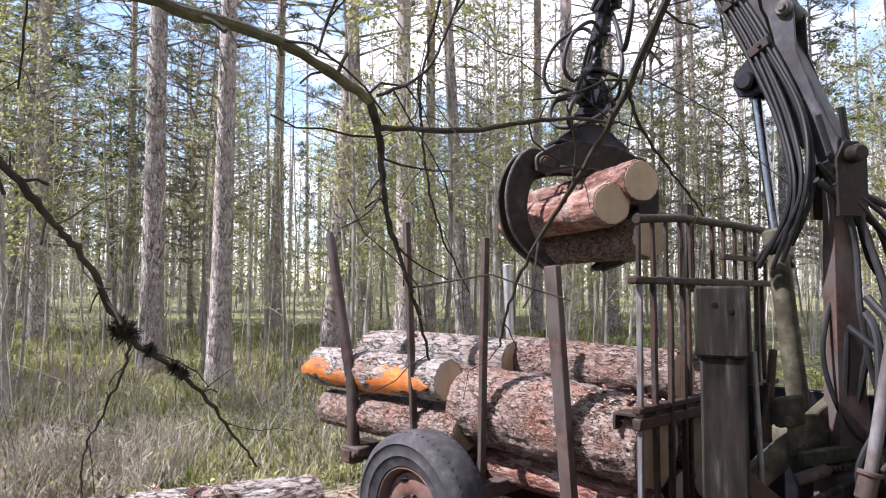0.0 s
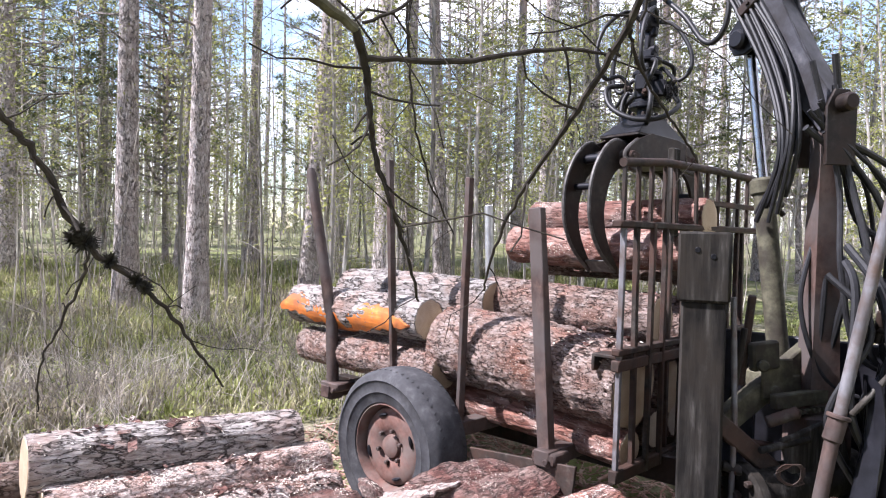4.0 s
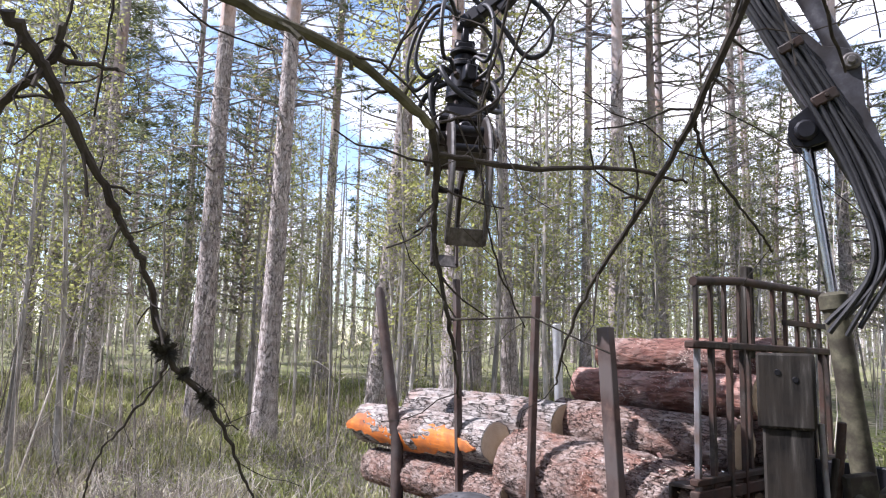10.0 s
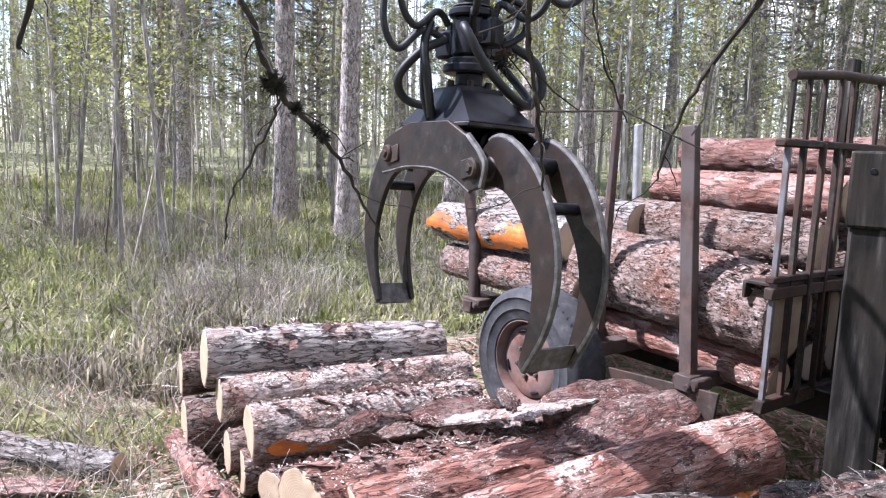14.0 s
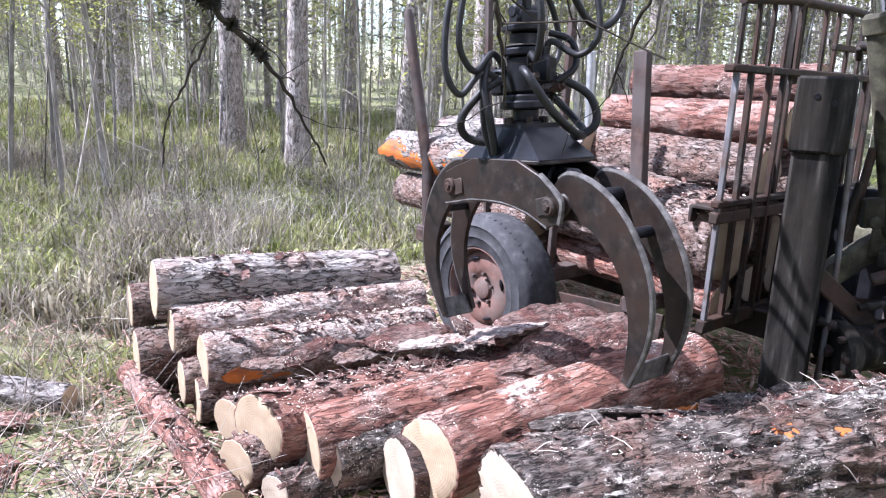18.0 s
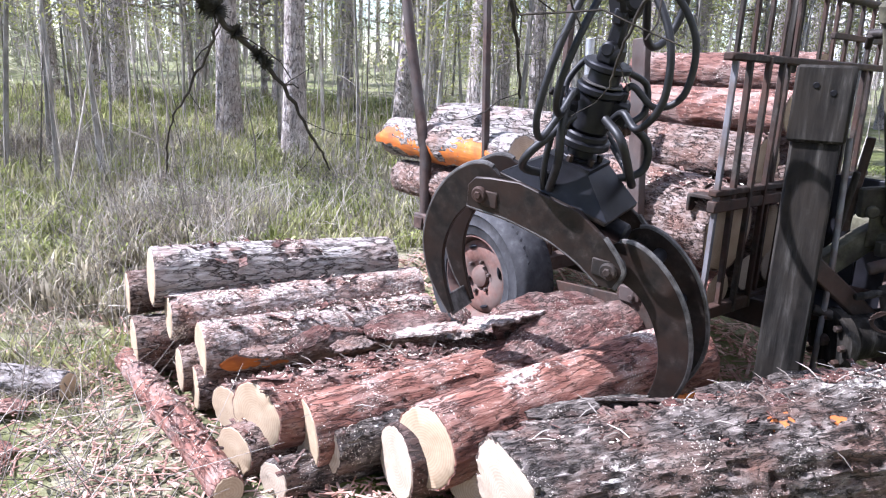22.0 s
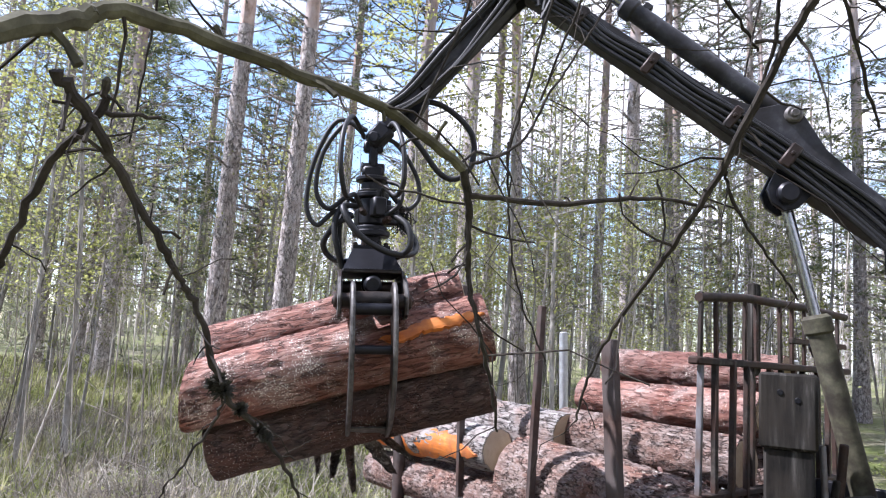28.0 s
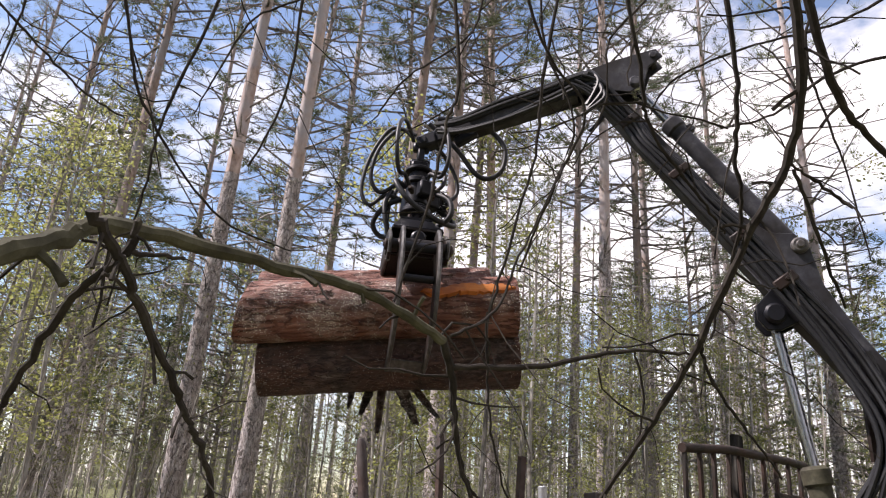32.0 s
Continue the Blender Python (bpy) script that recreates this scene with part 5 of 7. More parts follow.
def jaw_outline():
    outer = [(-0.06, 0.05), (0.0, 0.085), (0.08, 0.085), (0.155, 0.02), (0.215, -0.10), (0.236, -0.24), (0.213, -0.40), (0.152, -0.52), (0.05, -0.62), (-0.095, -0.70)]
    inner = [(-0.108, -0.675), (-0.01, -0.575), (0.055, -0.48), (0.092, -0.37), (0.095, -0.25), (0.065, -0.14), (0.01, -0.075), (-0.06, -0.05)]
    outer = [(p.x, p.z) for p in curve_pts([(x, 0, z) for x, z in outer], 4)]
    inner = [(p.x, p.z) for p in curve_pts([(x, 0, z) for x, z in inner], 4)]
    return outer + inner


def build_grapple():
    G = new("log_grapple")
    tagged(G, "dark worn steel log grapple hanging from the crane", "grapple")
    o = [(-0.385, -0.175), (-0.37, -0.255), (-0.31, -0.272), (-0.2, -0.225), (-0.05, -0.195), (0.15, -0.195), (0.28, -0.215), (0.355, -0.225), (0.372, -0.13), (0.345, -0.085), (0.28, -0.06), (0.14, -0.02), (-0.14, -0.02), (-0.27, -0.075), (-0.34, -0.125)]
    head = part("grapple_head", Geo().box((0.5, 0.31, 0.02), pose(0, 0, -0.032), 0.005).box((0.42, 0.31, 0.016), pose(0.02, 0, -0.185), 0.005), M_STEEL, G)
    for y in (-0.165, 0.165):
        part("side_plate", Geo().plate(o, 0.022, pose(0, y, 0)), M_STEEL, head)
        edge = [(x, y * 1.005, z) for x, z in o[2:8]]
        part("worn_edge", Geo().tube(curve_pts(edge, 4), 0.0118, 6), M_WORN, head, "bright worn lower edge")
        edge = [(x, y * 1.005, z) for x, z in (o[13], o[14], o[0], o[1])]
        part("worn_edge", Geo().tube(curve_pts(edge, 4), 0.0116, 6), M_WORN, head, "bright worn end edge")
    for (x, z), r in ((NEAR_PIN, 0.04), (FAR_PIN, 0.04), ((-0.1, -0.11), 0.034), ((0.1, -0.11), 0.034)):
        part("cross_tube", Geo().rod((x, -0.172, z), (x, 0.172, z), r, 14), M_STEEL, head)
    for x, z in (NEAR_PIN, FAR_PIN):
        for y in (-0.18, 0.18):
            w = math.copysign(0.012, y)
            g = Geo().rod((x, y - 0.016, z), (x, y + 0.016, z), 0.036, 14).rod((x, y, z), (x, y + 2 * w, z), 0.018, 6)
            g.box((0.075, 0.012, 0.07), pose(x + (0.035 if x < 0 else -0.05), y - w * 0.2, z - 0.002, 0, 12, 0), 0.004)
            part("pin", g, M_GATE, head)
    # roof-shaped saddle between the rotator and the head
    vs = [(x * q, y * w, z) for q, w, z in ((0.25, 0.152, -0.022), (0.10, 0.10, 0.10), (0.10, 0.10, 0.118)) for x, y in ((-1, -1), (1, -1), (1, 1), (-1, 1))]
    fs = [(3, 2, 1, 0), (8, 9, 10, 11)] + [(q * 4 + i, q * 4 + (i + 1) % 4, q * 4 + 4 + (i + 1) % 4, q * 4 + 4 + i) for q in range(2) for i in range(4)]
    saddle = part("saddle", Geo().add(vs, fs), M_BLACK, G, "dark sloping saddle of the grapple")
    for k in range(6):
        a = 2 * math.pi * (k + 0.5) / 6
        part("bolt", Geo().rod((0.084 * math.cos(a), 0.084 * math.sin(a), 0.115), (0.084 * math.cos(a), 0.084 * math.sin(a), 0.145), 0.014, 6), M_STEEL, saddle)
    g = Geo().rod((0, 0, 0.115), (0, 0, 0.13), 0.075, 20).rod((0, 0, 0.12), (0, 0, 0.185), 0.055, 20).rod((0, 0, 0.175), (0, 0, 0.21), 0.105, 28).rod((0, 0, 0.2), (0, 0, 0.235), 0.088, 24).rod((0, 0, 0.23), (0, 0, 0.40), 0.078, 24).rod((0, 0, 0.39), (0, 0, 0.42), 0.095, 24).rod((0, 0, 0.415), (0, 0, 0.49), 0.062, 20).rod((0, 0, 0.485), (0, 0, 0.51), 0.092, 24)
    rot = part("rotator", g, M_BLACK, G, "oily black rotator")
    for x, y, z, w in ((0.09, 0.04, 0.29, 0.09), (-0.085, -0.03, 0.33, 0.08), (0.02, -0.09, 0.30, 0.10)):
        part("valve_block", Geo().box((w, w, 0.11), pose(x, y, z, 0, 0, 20), 0.012).rod((x, y, z + 0.05), (x, y, z + 0.09), 0.02, 8), M_BLACK, rot)
    for x, y, z in ((-0.09, -0.06, 0.25), (-0.09, 0.04, 0.29), (0.1, -0.05, 0.27), (0.11, 0.06, 0.34), (0.03, -0.13, 0.33)):
        d = Vector((x, y, 0)).normalized() * 0.06
        part("fitting", Geo().rod((x, y, z), (x + d.x, y + d.y, z + 0.015), 0.015, 6).rod((x + d.x * 0.5, y + d.y * 0.5, z + 0.007), (x + d.x * 0.7, y + d.y * 0.7, z + 0.01), 0.021, 6), M_GATE, rot)
    part("plate_ring", Geo().rod((0, 0, 0.428), (0, 0, 0.434), 0.08, 20), M_WORN, rot, "bright bare steel ring")
    g = Geo().box((0.075, 0.12, 0.07), pose(0, 0, 0.54), 0.015).rod((0, -0.065, 0.565), (0, 0.065, 0.565), 0.028, 12).box((0.06, 0.05, 0.13), pose(0, 0.0, 0.625), 0.012).box((0.05, 0.11, 0.07), pose(0, 0.0, 0.685), 0.012).rod((-0.055, 0, HANG), (0.055, 0, HANG), 0.03, 12)
    part("swivel_link", g, M_BLACK, G)
    part("jaw_cylinder", Geo().rod((-0.30, 0.0, -0.105), (0.27, 0.0, -0.075), 0.045, 16).rod((-0.2, 0, -0.1), (-0.14, 0, -0.097), 0.055, 16), M_BLACK, G)
    loops = [
        [(0.01, -0.05, 0.74), (-0.10, -0.10, 0.80), (-0.24, -0.14, 0.66), (-0.27, -0.15, 0.46), (-0.19, -0.12, 0.38), (-0.09, -0.06, 0.44), (-0.07, -0.05, 0.32)],
        [(0.02, 0.05, 0.74), (-0.08, 0.12, 0.83), (-0.24, 0.17, 0.70), (-0.30, 0.18, 0.50), (-0.24, 0.15, 0.36), (-0.15, 0.10, 0.38), (-0.09, 0.05, 0.30)],
        [(0.0, 0.06, 0.76), (0.02, 0.15, 0.82), (0.02, 0.27, 0.66), (0.03, 0.31, 0.44), (0.03, 0.24, 0.33), (0.04, 0.14, 0.40), (0.05, 0.08, 0.36)],
        [(0.0, 0.04, 0.78), (0.05, 0.2, 0.84), (0.06, 0.32, 0.62), (0.06, 0.36, 0.36), (0.05, 0.30, 0.24), (0.04, 0.2, 0.32), (0.04, 0.1, 0.30)],
        [(0.02, -0.04, 0.75), (0.06, -0.14, 0.72), (0.08, -0.25, 0.56), (0.08, -0.27, 0.42), (0.06, -0.19, 0.35), (0.03, -0.09, 0.44), (0.02, -0.07, 0.34)],
        [(0.05, -0.05, 0.92), (0.03, -0.24, 0.74), (0.02, -0.38, 0.56), (0.0, -0.48, 0.53), (-0.02, -0.56, 0.62), (-0.02, -0.55, 0.8), (0.0, -0.36, 0.96), (0.02, -0.1, 0.95)],
        # the low ring before the rotator
        [(-0.10, -0.09, 0.30), (-0.19, -0.18, 0.22), (-0.21, -0.19, 0.10), (-0.12, -0.10, 0.045), (0.02, 0.06, 0.04), (0.12, 0.2, 0.06), (0.10, 0.26, 0.14), (0.05, 0.2, 0.24), (0.03, 0.1, 0.30)],
        [(-0.09, 0.09, 0.33), (-0.2, 0.16, 0.30), (-0.25, 0.08, 0.16), (-0.22, -0.08, 0.07), (-0.12, -0.22, 0.08), (0.02, -0.24, 0.18), (0.06, -0.14, 0.28)],
        [(0.05, 0.16, 0.36), (0.02, 0.2, 0.26), (0.0, 0.19, 0.14), (0.02, 0.15, 0.0)],
        [(0.10, 0.13, 0.40), (0.07, 0.17, 0.26), (0.06, 0.17, 0.1), (0.05, 0.14, -0.01)],
        [(-0.06, -0.08, 0.48), (-0.12, -0.15, 0.44), (-0.15, -0.14, 0.34), (-0.11, -0.07, 0.28)],
        [(0.06, -0.06, 0.50), (0.14, -0.1, 0.46), (0.17, -0.06, 0.36), (0.12, -0.02, 0.28)],
    ]
    for k, l in enumerate(loops):
        g = Geo()
        hose(g, l, 0.017 if k in (5, 6, 7, 8) else 0.0135, 10, 10)
        part("hose", g, M_HOSE if k % 3 else M_HOSE_GREY, G)
    # frayed sleeve of the hoses
    g = Geo()
    rnd = random.Random(44)
    for k in range(70):
        p = Vector((0.03 + rnd.gauss(0, 0.02), -0.17 + rnd.gauss(0, 0.02), 0.31 + rnd.gauss(0, 0.03)))
        g.tube([p, p + Vector((rnd.gauss(0, 0.02), rnd.gauss(0, 0.02), -0.03)), p + Vector((rnd.gauss(0, 0.03), rnd.gauss(0, 0.03), -rnd.uniform(0.04, 0.09)))], [0.003, 0.004, 0.001], 3, caps=False)
    tagged(part("frayed_wrap", g, M_HOSE, G, "frayed black wrapping of a hose"), kind="stuff")
    jaws = []
    for sgn, gap in ((1, 0.085), (-1, 0.102)):
        J = new("jaw", Geo().rod((0, -gap - 0.02, 0), (0, gap + 0.02, 0), 0.05, 16).mesh("jaw", M_STEEL))
        J.parent = G
        o = jaw_outline()
        if sgn < 0:
            o = [(-x, z) for x, z in reversed(o)]
        for y in (-gap, gap):
            part("jaw_plate", Geo().plate(o, 0.024, pose(0, y, 0)), M_STEEL, J, "curved worn steel jaw plate")
        part("tip_plate", Geo().box((0.1, 2 * gap, 0.012), pose(sgn * -0.07, 0, -0.672, 0, sgn * -36, 0), 0.004), M_WORN, J, "scoured bright tip plate")
        part("spacer", Geo().rod((sgn * 0.10, -gap, -0.03), (sgn * 0.10, gap, -0.03), 0.03, 12), M_BLACK, J)
        part("spacer", Geo().rod((sgn * 0.15, -gap, -0.22), (sgn * 0.15, gap, -0.22), 0.022, 12), M_BLACK, J)
        rim = [(sgn * x, z) for x, z in jaw_outline()[6:37]]
        for y in (-gap, gap):
            part("worn_edge", Geo().tube([(x, y, z) for x, z in rim], 0.0123, 8), M_WORN, J, "bright worn edge of the jaw")
        jaws.append(J)
    return G, jaws


BOOM_OB, STICK_OB, SLIDE_OB, LIFT_BARREL, LIFT_ROD, STICK_CYLINDER, STICK_ROD = build_crane()
GRAPPLE, JAWS = build_grapple()


def carried_log(seed, r, label, mat, length=1.5, cut=None, extra=None, group="", **kw):
    return make_log((-length / 2, 0, 0), (length / 2, 0, 0), r, r * 0.97, seed, label, mat=mat, cut=cut, extra=extra, group=group, **kw)


FIRST = [  # log, place in the grapple, place on the trailer
    (carried_log(61, 0.125, "pinkish pine log with a dark knot", M_BARK_RED, 1.3, group="logs on the trailer"), (-0.03, 0.0, -0.35), (1.66, 1.12, 1.88)),
    (carried_log(62, 0.128, "red-barked pine log with a bright scar", M_BARK_RED, 1.3, group="logs on the trailer"), (-0.22, 0.0, -0.49), (1.66, 0.84, 1.66)),
    (carried_log(63, 0.125, "brown pine log lying with two others", M_BARK, 1.3, group="logs on the trailer"), (0.04, 0.05, -0.68), (1.66, 1.22, 1.60)),
]
SECOND = [  # log, place in the grapple, resting pose in the pile, when it is lifted and how long that takes
    (carried_log(64, 0.18, "thick red-barked pine log with a splintered scar", M_BARK_STREWN, 1.56, slant_end=0.3, extra=patch(M_ORANGE, 0.01, 0.36, 4, 34, "splinter_scar", "bright orange splinter scar")), (-0.15, 0.12, -0.50, 0.2), pose(0.30, 3.05, 0.385, -60, 5, 216), 22.0, 1.6),
    (carried_log(65, 0.165, "red pine log with loose bark", M_BARK_STREWN, 1.45), (0.24, 0.14, -0.31, 0.2), pose(-0.29, 3.19, 0.28, 0, 3, 216), 22.0, 1.1),
    # lowest log: bark colour holds the shade under the bundle
    (carried_log(66, 0.17, "dark brown pine log", M_BARK_SHADED, 1.5, cut=M_CUT_OLD), (0.0, 0.03, -0.78, -0.1), pose(0.15, 3.10, 0.2, 0, 0, 216), 22.4, 1.7),
]


def hanging_bark(log):
    rnd = random.Random(15)
    for k, (x, l, w, lean) in enumerate(((0.05, 0.24, 0.05, 0.03), (-0.06, 0.20, 0.09, -0.08), (-0.14, 0.17, 0.05, -0.13), (0.22, 0.1, 0.04, 0.02), (0.12, 0.14, 0.06, 0.05))):
        nu, nv = 9, 5
        vs, fs = [], []
        for side in (0, 1):
            for a in range(nu):
                for b in range(nv):
                    u, v = a / (nu - 1), b / (nv - 1) - 0.5
                    q = w * (1 - 0.55 * u ** 2) * (1 + 0.35 * noise.noise(Vector((u * 7, k, 1))))
                    vs.append((x + lean * u + v * q, 0.02 * math.sin(u * 4 + k) + 0.03 * v * v * 4 + 0.006 * side, -0.155 - l * u + 0.02 * noise.noise(Vector((v * 9, k, 3)))))
        for side in (0, 1):
            o = side * nu * nv
            for a in range(nu - 1):
                for b in range(nv - 1):
                    p = o + a * nv + b
                    fs.append((p, p + 1, p + nv + 1, p + nv))
        part("loose_bark", Geo().add(vs, fs), M_BARK_DARK, log, "torn strip of bark hanging down")


hanging_bark(SECOND[2][0])


# ---- crane base and hydraulics beside the trailer ----
def build_base():
    leg = new("support_leg", Geo().box((0.2, 0.18, 1.32), pose(0, 0, 0.92), 0.012).mesh("support_leg", M_LEG))
    tagged(leg, "weathered square steel support leg with a capped head", "support leg")
    leg.matrix_basis = pose(1.30, 3.36, 0, 0, 0, -24)
    part("cap", Geo().box((0.235, 0.215, 0.33), pose(0, 0, 1.74), 0.012), M_LEG, leg)
    for x, z in ((-0.03, 1.82), (0.04, 1.79)):
        part("bolt_hole", Geo().rod((x, -0.105, z), (x, -0.112, z), 0.013), M_BLACK, leg)
    part("foot", Geo().rod((0, 0, 0.04), (0, 0, 0.35), 0.05).box((0.34, 0.3, 0.04), pose(0, 0, 0.05), 0.01), M_STEEL, leg)
    part("side_rod", Geo().tube([(0.14, 0.02, 0.3), (0.15, 0.02, 1.0), (0.13, 0.02, 1.6)], 0.014), M_PIPE, leg)
    fr = new("crane_base")
    tagged(fr, "oily crane base with slewing cylinder and braces", "crane base")
    part("brace", Geo().box((0.75, 0.07, 0.12), aim((1.42, 3.45, 0.95), (1.95, 3.62, 1.3)) @ pose(0.3, 0, 0), 0.008), M_OLIVE, fr, "mossy yellow-green diagonal brace")
    part("brace", Geo().box((0.6, 0.05, 0.09), aim((1.35, 3.3, 1.02), (1.72, 3.4, 0.72)) @ pose(0.25, 0, 0), 0.008), M_GATE, fr)
    d = aim((1.50, 3.33, 0.66), (2.1, 3.5, 0.72))
    slew = part("slew_cylinder", Geo().rod(d @ Vector((0, 0, 0)), d @ Vector((0.7, 0, 0)), 0.115, 24).rod(d @ Vector((-0.02, 0, 0)), d @ Vector((0.05, 0, 0)), 0.15, 24), M_LEG, fr, "oily slewing cylinder with a bolted cover")
    for k in range(8):
        a = 2 * math.pi * k / 8
        part("bolt", Geo().rod(d @ Vector((-0.02, math.cos(a) * 0.12, math.sin(a) * 0.12)), d @ Vector((-0.05, math.cos(a) * 0.12, math.sin(a) * 0.12)), 0.017, 6), M_GATE, slew)
    part("bolt", Geo().rod(d @ Vector((-0.02, 0, 0)), d @ Vector((-0.06, 0, 0)), 0.03, 8), M_GATE, slew)
    part("base_frame", Geo().box((1.5, 0.5, 0.16), pose(2.1, 3.75, 0.55, 0, 0, -45), 0.015).box((0.4, 0.4, 0.5), pose(2.06, 3.84, 0.8, 0, 0, -45), 0.02), M_BLACK, fr)
    # added black panel, no known part: keeps bright ground from showing through
    part("frame_plate", Geo().box((1.3, 0.03, 0.85), pose(2.15, 4.0, 0.9, 0, 0, -45), 0.01), M_BLACK, fr, "dark panel added to close the bright gaps behind the crane")
    part("side_tube", Geo().tube([(1.84, 3.15, 1.05), (1.93, 3.15, 1.5), (2.1, 3.15, 2.3), (2.27, 3.15, 2.95)], [0.028, 0.028, 0.026, 0.025], 14), M_PIPE, fr, "leaning grey pipe")
    part("sleeve", Geo().rod((1.812, 3.15, 0.97), (1.845, 3.15, 1.09), 0.042, 14).rod((1.84, 3.15, 1.075), (1.845, 3.15, 1.095), 0.052, 14), M_RUST, fr, "rusty red sleeve of the pipe")
    part("lower_tube", Geo().rod((1.76, 3.15, 0.66), (1.82, 3.15, 1.0), 0.032, 14).rod((1.75, 3.15, 0.62), (1.765, 3.15, 0.7), 0.045, 14), M_RUST, fr, "rusty lower pipe end")
    part("end_bracket", Geo().box((0.16, 0.12, 0.2), pose(2.27, 3.15, 2.86, 0, 12, 0), 0.015), M_BLACK, fr)
    rnd = random.Random(31)
    for k, (x, y, z0, z1, w) in enumerate(((1.98, 3.10, 1.25, 0.55, 0.17), (2.12, 3.12, 1.40, 0.6, 0.2), (2.28, 3.16, 1.5, 0.55, 0.22), (2.2, 3.3, 1.3, 0.5, 0.3))):
        g = Geo()
        nu, nv = 12, 9
        vs, fs = [], []
        for side in (0, 1):
            for a in range(nu):
                for b in range(nv):
                    u, v = a / (nu - 1), b / (nv - 1)
                    q = w * (0.55 + 0.5 * v)
                    vs.append((x + (u - 0.5) * q + 0.02 * math.sin(v * 5 + k), y + 0.04 * math.sin(u * 9 + k * 2 + v * 2) - 0.03 * v + 0.012 * side, z0 + (z1 - z0) * v + 0.03 * math.sin(u * 7 + k)))
        for side in (0, 1):
            o = side * nu * nv
            for a in range(nu - 1):
                for b in range(nv - 1):
                    p = o + a * nv + b
                    fs.append((p, p + 1, p + nv + 1, p + nv))
        g.add(vs, fs)
        part("rubber_flap", g, M_BLACK, fr, "hanging black rubber flap")
    for k in range(7):
        x, z = 1.98 + 0.07 * k, 1.42 + 0.05 * (k % 3)
        part("valve", Geo().rod((x, 3.22, z - 0.06), (x + 0.01, 3.2, z + 0.09), 0.022, 10).rod((x, 3.15, z), (x, 3.27, z), 0.015, 8), M_STEEL if k % 2 else M_GATE, fr)
    part("lever", Geo().tube([(2.25, 3.15, 1.45), (2.28, 3.1, 1.62), (2.30, 3.08, 1.72)], 0.009, 8), M_GATE, fr)
    part("lever_knob", Geo().tube([(2.30, 3.08, 1.70), (2.302, 3.08, 1.715), (2.304, 3.08, 1.74), (2.306, 3.08, 1.755)], [0.012, 0.024, 0.024, 0.012], 12), M_KNOB, fr, "red plastic lever knob")
    for k in range(8):
        g = Geo()
        x0 = 1.9 + 0.05 * k
        j = lambda a: rnd.uniform(-a, a)
        hose(g, [(x0 + j(0.04), 3.35 + j(0.05), 1.75 + j(0.15)), (x0 + 0.06 + j(0.08), 3.2 + j(0.05), 1.55 + j(0.1)), (x0 - 0.03 + j(0.1), 3.17 + j(0.05), 1.15 + j(0.12)), (x0 + 0.05 + j(0.1), 3.2 + j(0.05), 0.8 + j(0.12)), (x0 + 0.2 + j(0.1), 3.3, 0.6)], rnd.choice((0.012, 0.016, 0.02)))
        part("hose", g, M_HOSE if k % 3 else M_HOSE_GREY, fr)
    part("wire_coil", Geo().tube([(1.68 + 0.06 * math.cos(a * 0.6) + 0.01 * (a % 5), 3.26, 0.78 + 0.05 * math.sin(a * 0.6)) for a in range(48)], 0.004, 5), M_GATE, fr)
    part("control_block", Geo().box((0.3, 0.4, 0.5), pose(2.5, 3.3, 0.95, 0, 0, -30), 0.03).box((0.25, 0.3, 0.3), pose(2.4, 3.25, 1.4, 8, 0, -30), 0.02), M_BLACK, fr)
    for k in range(11):
        part("rack_tooth", Geo().box((0.018, 0.03, 0.022), aim((1.72, 3.40, 1.03), (2.0, 3.47, 1.05)) @ pose(0.028 * k - 0.02, 0, 0), 0.003), M_OLIVE, fr)
    part("rack", Geo().box((0.36, 0.05, 0.07), aim((1.72, 3.42, 1.09), (2.0, 3.49, 1.11)) @ pose(0.13, 0, 0), 0.006), M_OLIVE, fr, "mossy toothed slewing rack")
    for a, b, r in (((1.42, 3.36, 0.92), (1.70, 3.44, 0.86), 0.02), ((1.40, 3.34, 0.80), (1.55, 3.30, 0.76), 0.026), ((1.56, 3.30, 0.88), (1.82, 3.34, 0.93), 0.018), ((1.46, 3.38, 1.12), (1.50, 3.36, 1.45), 0.016), ((1.38, 3.42, 1.0), (1.41, 3.40, 1.5), 0.013), ((1.55, 3.5, 1.15), (1.58, 3.46, 1.6), 0.02), ((1.62, 3.36, 1.0), (1.76, 3.33, 1.06), 0.03), ((1.88, 3.12, 1.1), (2.05, 3.1, 1.3), 0.014)):
        part("rod", Geo().rod(a, b, r, 10), M_LEG if r < 0.02 else M_GATE, fr)
    part("bracket", Geo().box((0.16, 0.05, 0.14), aim((1.60, 3.45, 1.30), (1.85, 3.52, 1.32)) @ pose(0.05, 0, 0), 0.01).rod((1.62, 3.40, 1.26), (1.63, 3.47, 1.26), 0.03), M_OLIVE, fr)
    part("cover_plate", Geo().box((0.34, 0.03, 0.26), pose(1.86, 3.36, 0.86, 0, -18, 12), 0.01), M_LEG, fr)
    rnd = random.Random(9)
    for k in range(11):
        g = Geo()
        x, y = 2.0 + 0.05 * (k % 6) + rnd.uniform(-0.02, 0.03), 3.48 + rnd.uniform(-0.1, 0.1)
